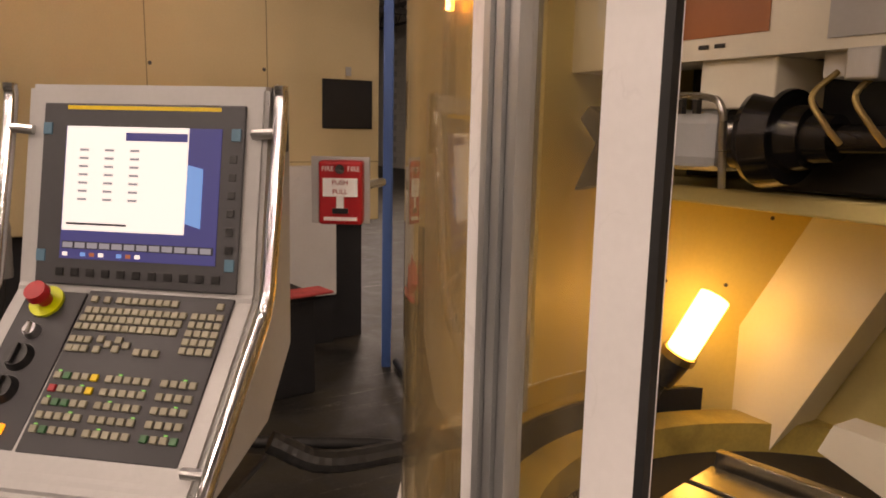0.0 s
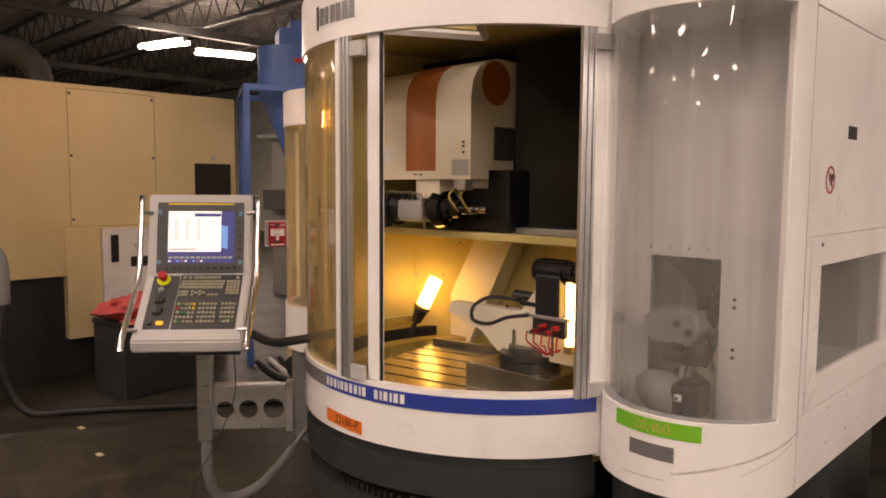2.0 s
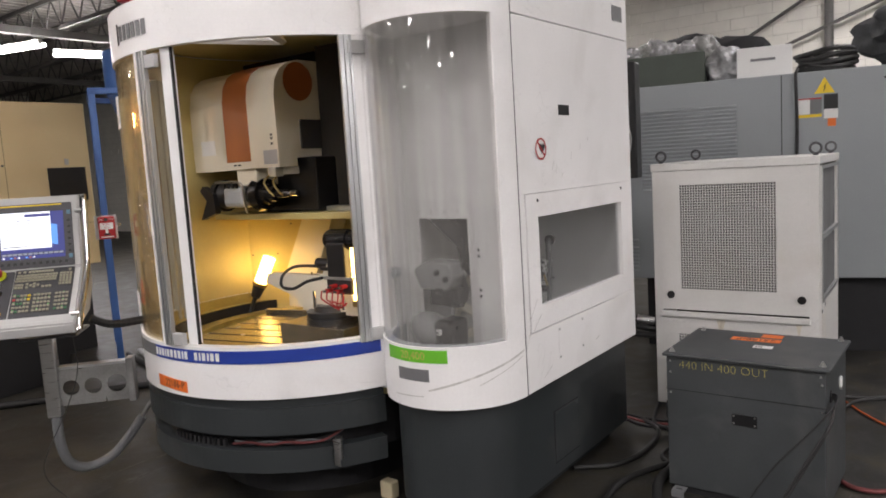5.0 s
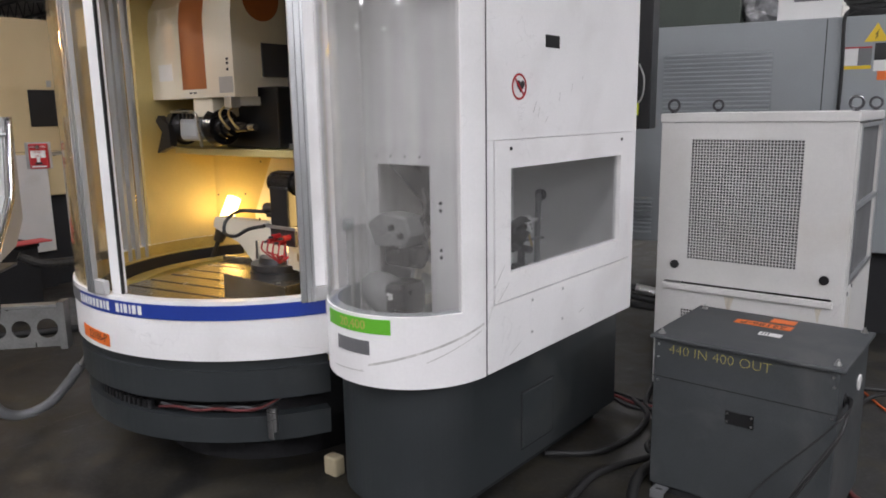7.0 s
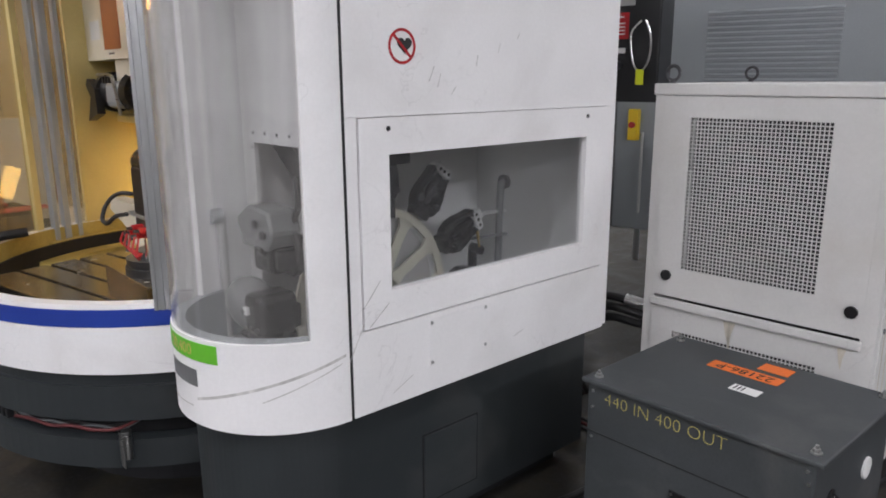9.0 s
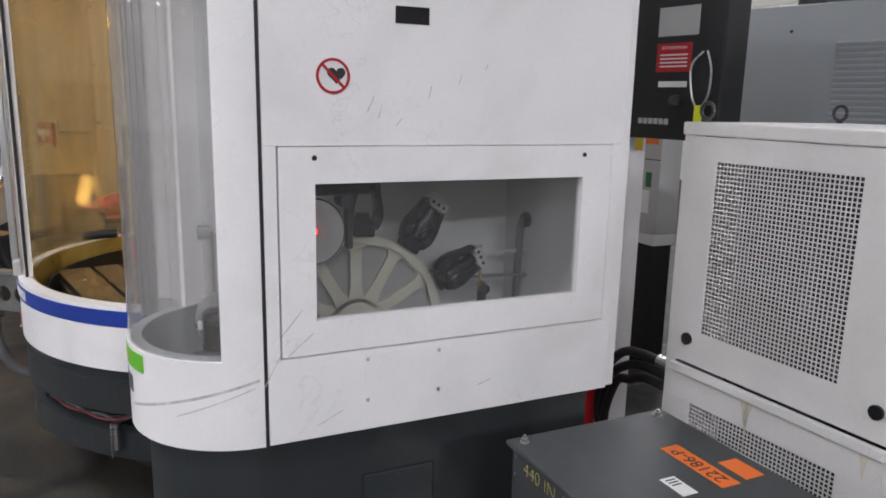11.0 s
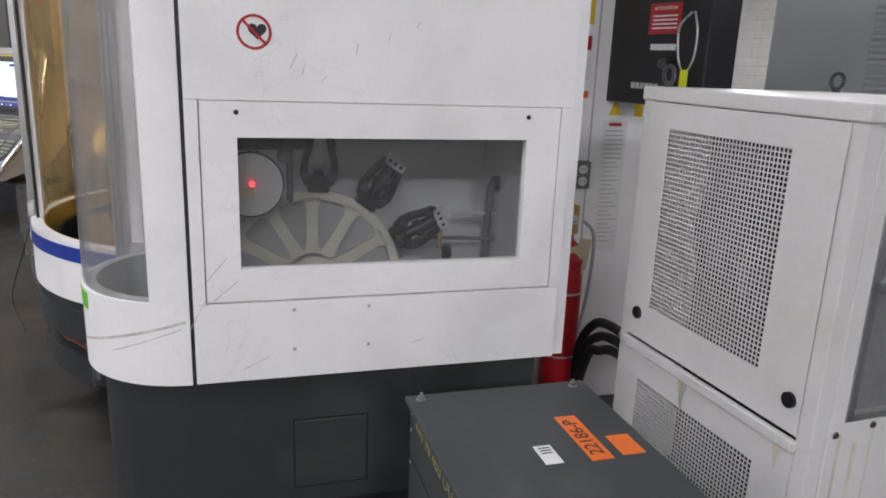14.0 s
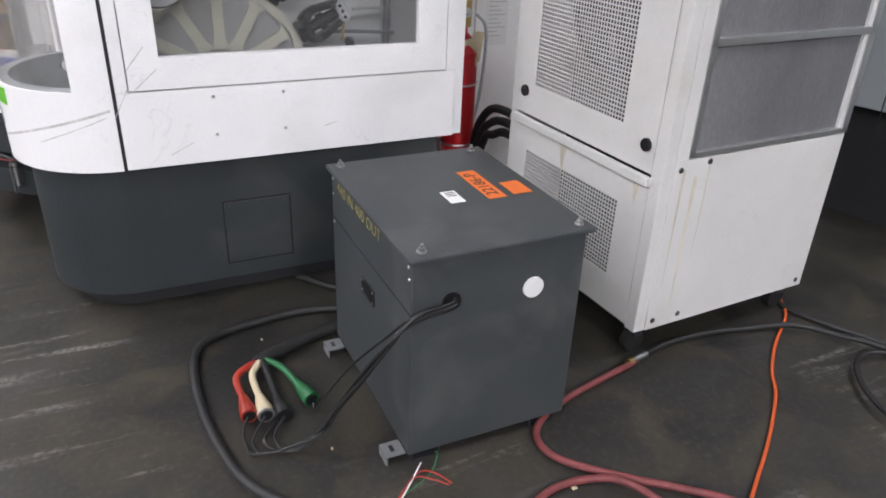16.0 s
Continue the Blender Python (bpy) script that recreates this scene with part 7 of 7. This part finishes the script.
def dust_collector():
    th = thing("dust_collector", "blue steel dust collector hopper on a frame", "dust collector", Matrix.Translation((-5.23, 1.43, 0)) @ Matrix.Rotation(radians(62.8), 4, "Z") @ Matrix.Diagonal((0.97, 0.97, 0.98, 1)))
    for x, y in ((-0.45, -0.45), (0.45, -0.45), (-0.45, 0.45), (0.45, 0.45)):
        part("leg", box(x - 0.03, x + 0.03, y - 0.03, y + 0.03, 0, 2.62, 0.004), BLUE_PAINT, th, "blue frame leg")
    for b in ((-0.48, 0.48, -0.485, -0.415), (-0.48, 0.48, 0.415, 0.485)):
        part("beam", box(*b, 2.56, 2.62, 0.004), BLUE_PAINT, th)
    for b in ((-0.485, -0.415, -0.41, 0.41), (0.415, 0.485, -0.41, 0.41)):
        part("beam", box(*b, 2.56, 2.62, 0.004), BLUE_PAINT, th)
    part("hopper", rod((0.05, 0, 1.85), (0.05, 0, 2.62), 0.06, 28, 0.36), BLUE_PAINT, th, "blue conical hopper", True)
    part("drum", rod((0.05, 0, 2.62), (0.05, 0, 3.02), 0.36, 32), BLUE_PAINT, th, "blue cylindrical drum", True)
    part("inlet", box(-0.12, 0.42, -0.2, 0.2, 3.02, 3.20, 0.01), BLUE_PAINT, th)
    part("inlet", box(0.0, 0.3, -0.1, 0.3, 3.2, 3.3, 0.01), BLUE_PAINT, th)
    part("label_plate", box(0.0, 0.1, -0.375, -0.355, 2.85, 2.89, 0), RED, th)
    c = thing("cream_tank", "cream coolant tank with black hose", "tank", pose(-4.55, 1.02, 0, 0, 0, 30))
    part("tank", box(-0.1, 0.9, 0, 0.6, 0.0, 1.90, 0.01), CREAM_FAR, c)
    part("hose", tube([(0.02, -0.05, 1.35), (0.04, -0.06, 1.6), (0.10, -0.05, 1.78), (0.14, 0.0, 1.85)], 0.02, 10), RUBBER, c, "black hose")
    part("pipe", tube([(0.2, -0.04, 1.4), (0.22, -0.04, 1.6), (0.2, -0.04, 1.75)], 0.012, 8), STEEL, c)
    s = thing("wall_shelf", "grey wall shelf with instruments", "shelf", pose(-8.2, 3.6, 0, 0, 0, 35))
    part("board", box(-0.6, 0.6, -0.2, 0.2, 2.35, 2.39, 0), GREY_LIGHT, s)
    part("instrument", box(-0.35, 0.35, -0.15, 0.15, 2.39, 2.58, 0.01), PAPER, s)
    part("stand", box(-0.5, 0.5, 0.1, 0.2, 0.0, 2.35, 0), GREY_LIGHT, s)
    part("lower_bin", box(-0.5, 0.3, -0.25, 0.1, 1.3, 1.6, 0.01), STRIPE_GREY, s)


dust_collector()


# ---- roof: trusses and tube lights ----
def truss(y, x0, x1, mat, name, label):
    bm = bmesh.new()
    add_box(bm, x0, x1, y - 0.04, y + 0.04, 5.44, 5.52, 0)
    add_box(bm, x0, x1, y - 0.04, y + 0.04, 4.86, 4.93, 0)
    n = int((x1 - x0) / 0.7)
    for i in range(n):
        a = x0 + (x1 - x0) * i / n
        b = x0 + (x1 - x0) * (i + 1) / n
        add_rod(bm, (a, y, 4.9), ((a + b) / 2, y, 5.48), 0.018, 6)
        add_rod(bm, ((a + b) / 2, y, 5.48), (b, y, 4.9), 0.018, 6)
    return tagged(part(name, bm, mat), label, "truss", "roof trusses", "structure")


for y in (-6, -4.2, -2.4, -0.6, 1.2, 3.0, 4.8, 6.6, 8.4, 10.2):
    truss(y, -29.5, 13.5, DARK_STEEL, "roof_truss", "dark open web roof truss")
for x in (-20, -13.5, -7, 0, 7):
    tagged(part("roof_girder", box(x - 0.08, x + 0.08, -14, 11.5, 4.7, 4.86, 0.01), DARK_STEEL), "dark steel roof girder", "girder", "roof girders", "structure")

fixture = thing("tube_light_fixture", "lit fluorescent tube light under the roof", "light", Matrix(), "roof tube lights")
part("tray", box(-0.62, 0.62, -0.05, 0.05, -0.02, 0.06, 0.006), PAPER, fixture, "white reflector tray")
for y in (-0.09, 0.09):
    part("tube", rod((-0.6, y, -0.03), (0.6, y, -0.03), 0.042, 12), TUBE_GLOW, fixture, "lit fluorescent tube", True)
for x in (-0.4, 0.4):
    part("hanger", rod((x, 0, 0.06), (x, 0, 1.10), 0.006, 6), DARK_METAL, fixture)
for k, (tx, ty, tz, turn) in enumerate(TUBES + FAR_TUBES):
    m = Matrix.Translation((tx, ty, tz)) @ Matrix.Rotation(radians(turn), 4, "Z")
    if k == 0:
        fixture.matrix_basis = m
    else:
        copy_thing(fixture, m)


# ---- on the far wall ----
def wall_tools():
    for k, (x, tilt) in enumerate(((0.35, 3), (1.05, -4), (1.6, -6), (1.72, -5))):
        t = thing("hand_tool", "long wooden handled tool hung on the wall", "tool", pose(x, 11.44, 3.1, 0, tilt, 0), "hung tools")
        part("shaft", rod((0, 0, 0.2), (0, 0, 1.65 - 0.1 * k), 0.022, 10), WOOD, t, "", True)
        part("blade", box(-0.11, 0.11, -0.03, 0.03, -0.05, 0.25, 0.01), DARK_METAL, t)
    p = thing("wall_pipe", "grey upright pipe on the wall", "pipe", pose(-0.55, 11.3, 0))
    part("pipe", rod((0, 0, 0), (0, 0, 5.5), 0.07, 14), DARK_STEEL, p, "", True)
    for a, b in (((-2.2, 11.25, 3.4), (0.0, 11.25, 4.6)), ((-1.4, 11.25, 3.3), (0.4, 11.25, 3.95))):
        tagged(part("wall_rod", rod(a, b, 0.03, 8), DARK_STEEL), "dark slanted rod on the wall", "rod")
    g = thing("green_machine", "small green bench machine in the distance", "machine", pose(-4.25, 6.4, 0))
    part("body", box(-0.3, 0.3, -0.2, 0.2, 0.70, 1.15, 0.02), GREEN_MACHINE, g)
    part("cap", box(-0.35, 0.35, -0.25, 0.25, 1.15, 1.3, 0.02), GREEN_MACHINE, g)
    part("stand", box(-0.25, 0.25, -0.2, 0.2, 0.0, 0.70, 0.01), BLACK_DULL, g)
    j = thing("junction_box", "small grey junction box with orange cap", "electrical box", pose(-1.9, 4.4, 0, 0, 0, 35))
    part("pole", rod((0, 0, 0), (0, 0, 1.5), 0.03, 10), GREY_MID, j)
    part("case", box(-0.12, 0.12, -0.05, 0.05, 1.5, 1.68, 0.006), GREY_MID, j)
    part("cap", lump(0.1, 4, (1.3, 0.8, 0.7)), ORANGE, j).location = Vector((0.3, 0, 1.56))
    part("holder", rod((0.3, 0, 0), (0.3, 0, 1.52), 0.02, 8), DARK_METAL, j)


wall_tools()
hb = thing("hanging_red_box", "red metal box hung from the roof", "box", pose(-3.75, 0.66, 3.07, 0, 0, 35))
part("case", box(-0.16, 0.16, -0.12, 0.12, 0, 0.34, 0.01), RED, hb)
for x in (-0.12, 0.12):
    part("hanger", rod((x, 0, 0.34), (x, 0, 2.5), 0.008, 6), DARK_METAL, hb)
bs = thing("black_tool_bag", "black bag with papers on the floor", "bag", pose(-4.0, 0.9, 0, 0, 0, 30))
part("bag", lump(0.2, 31, (1.3, 0.9, 1.3), 0.2, 0.4), BLACK_DULL, bs, "", True)


# ---- block courses of the far wall ----
bm = bmesh.new()
for j in range(28):
    for i in range(90):
        x = -29.8 + i * 0.48 + (0.24 if j % 2 else 0)
        if -26 < x < 8:
            add_box(bm, x + 0.006, x + 0.474, 11.50, 11.53, j * 0.2 + 0.005, j * 0.2 + 0.195, 0)
me_wall = part("wall_blocks", bm, BLOCK, bpy.data.objects["wall_north"])
tagged(me_wall, "cream painted concrete blocks", kind="stuff")
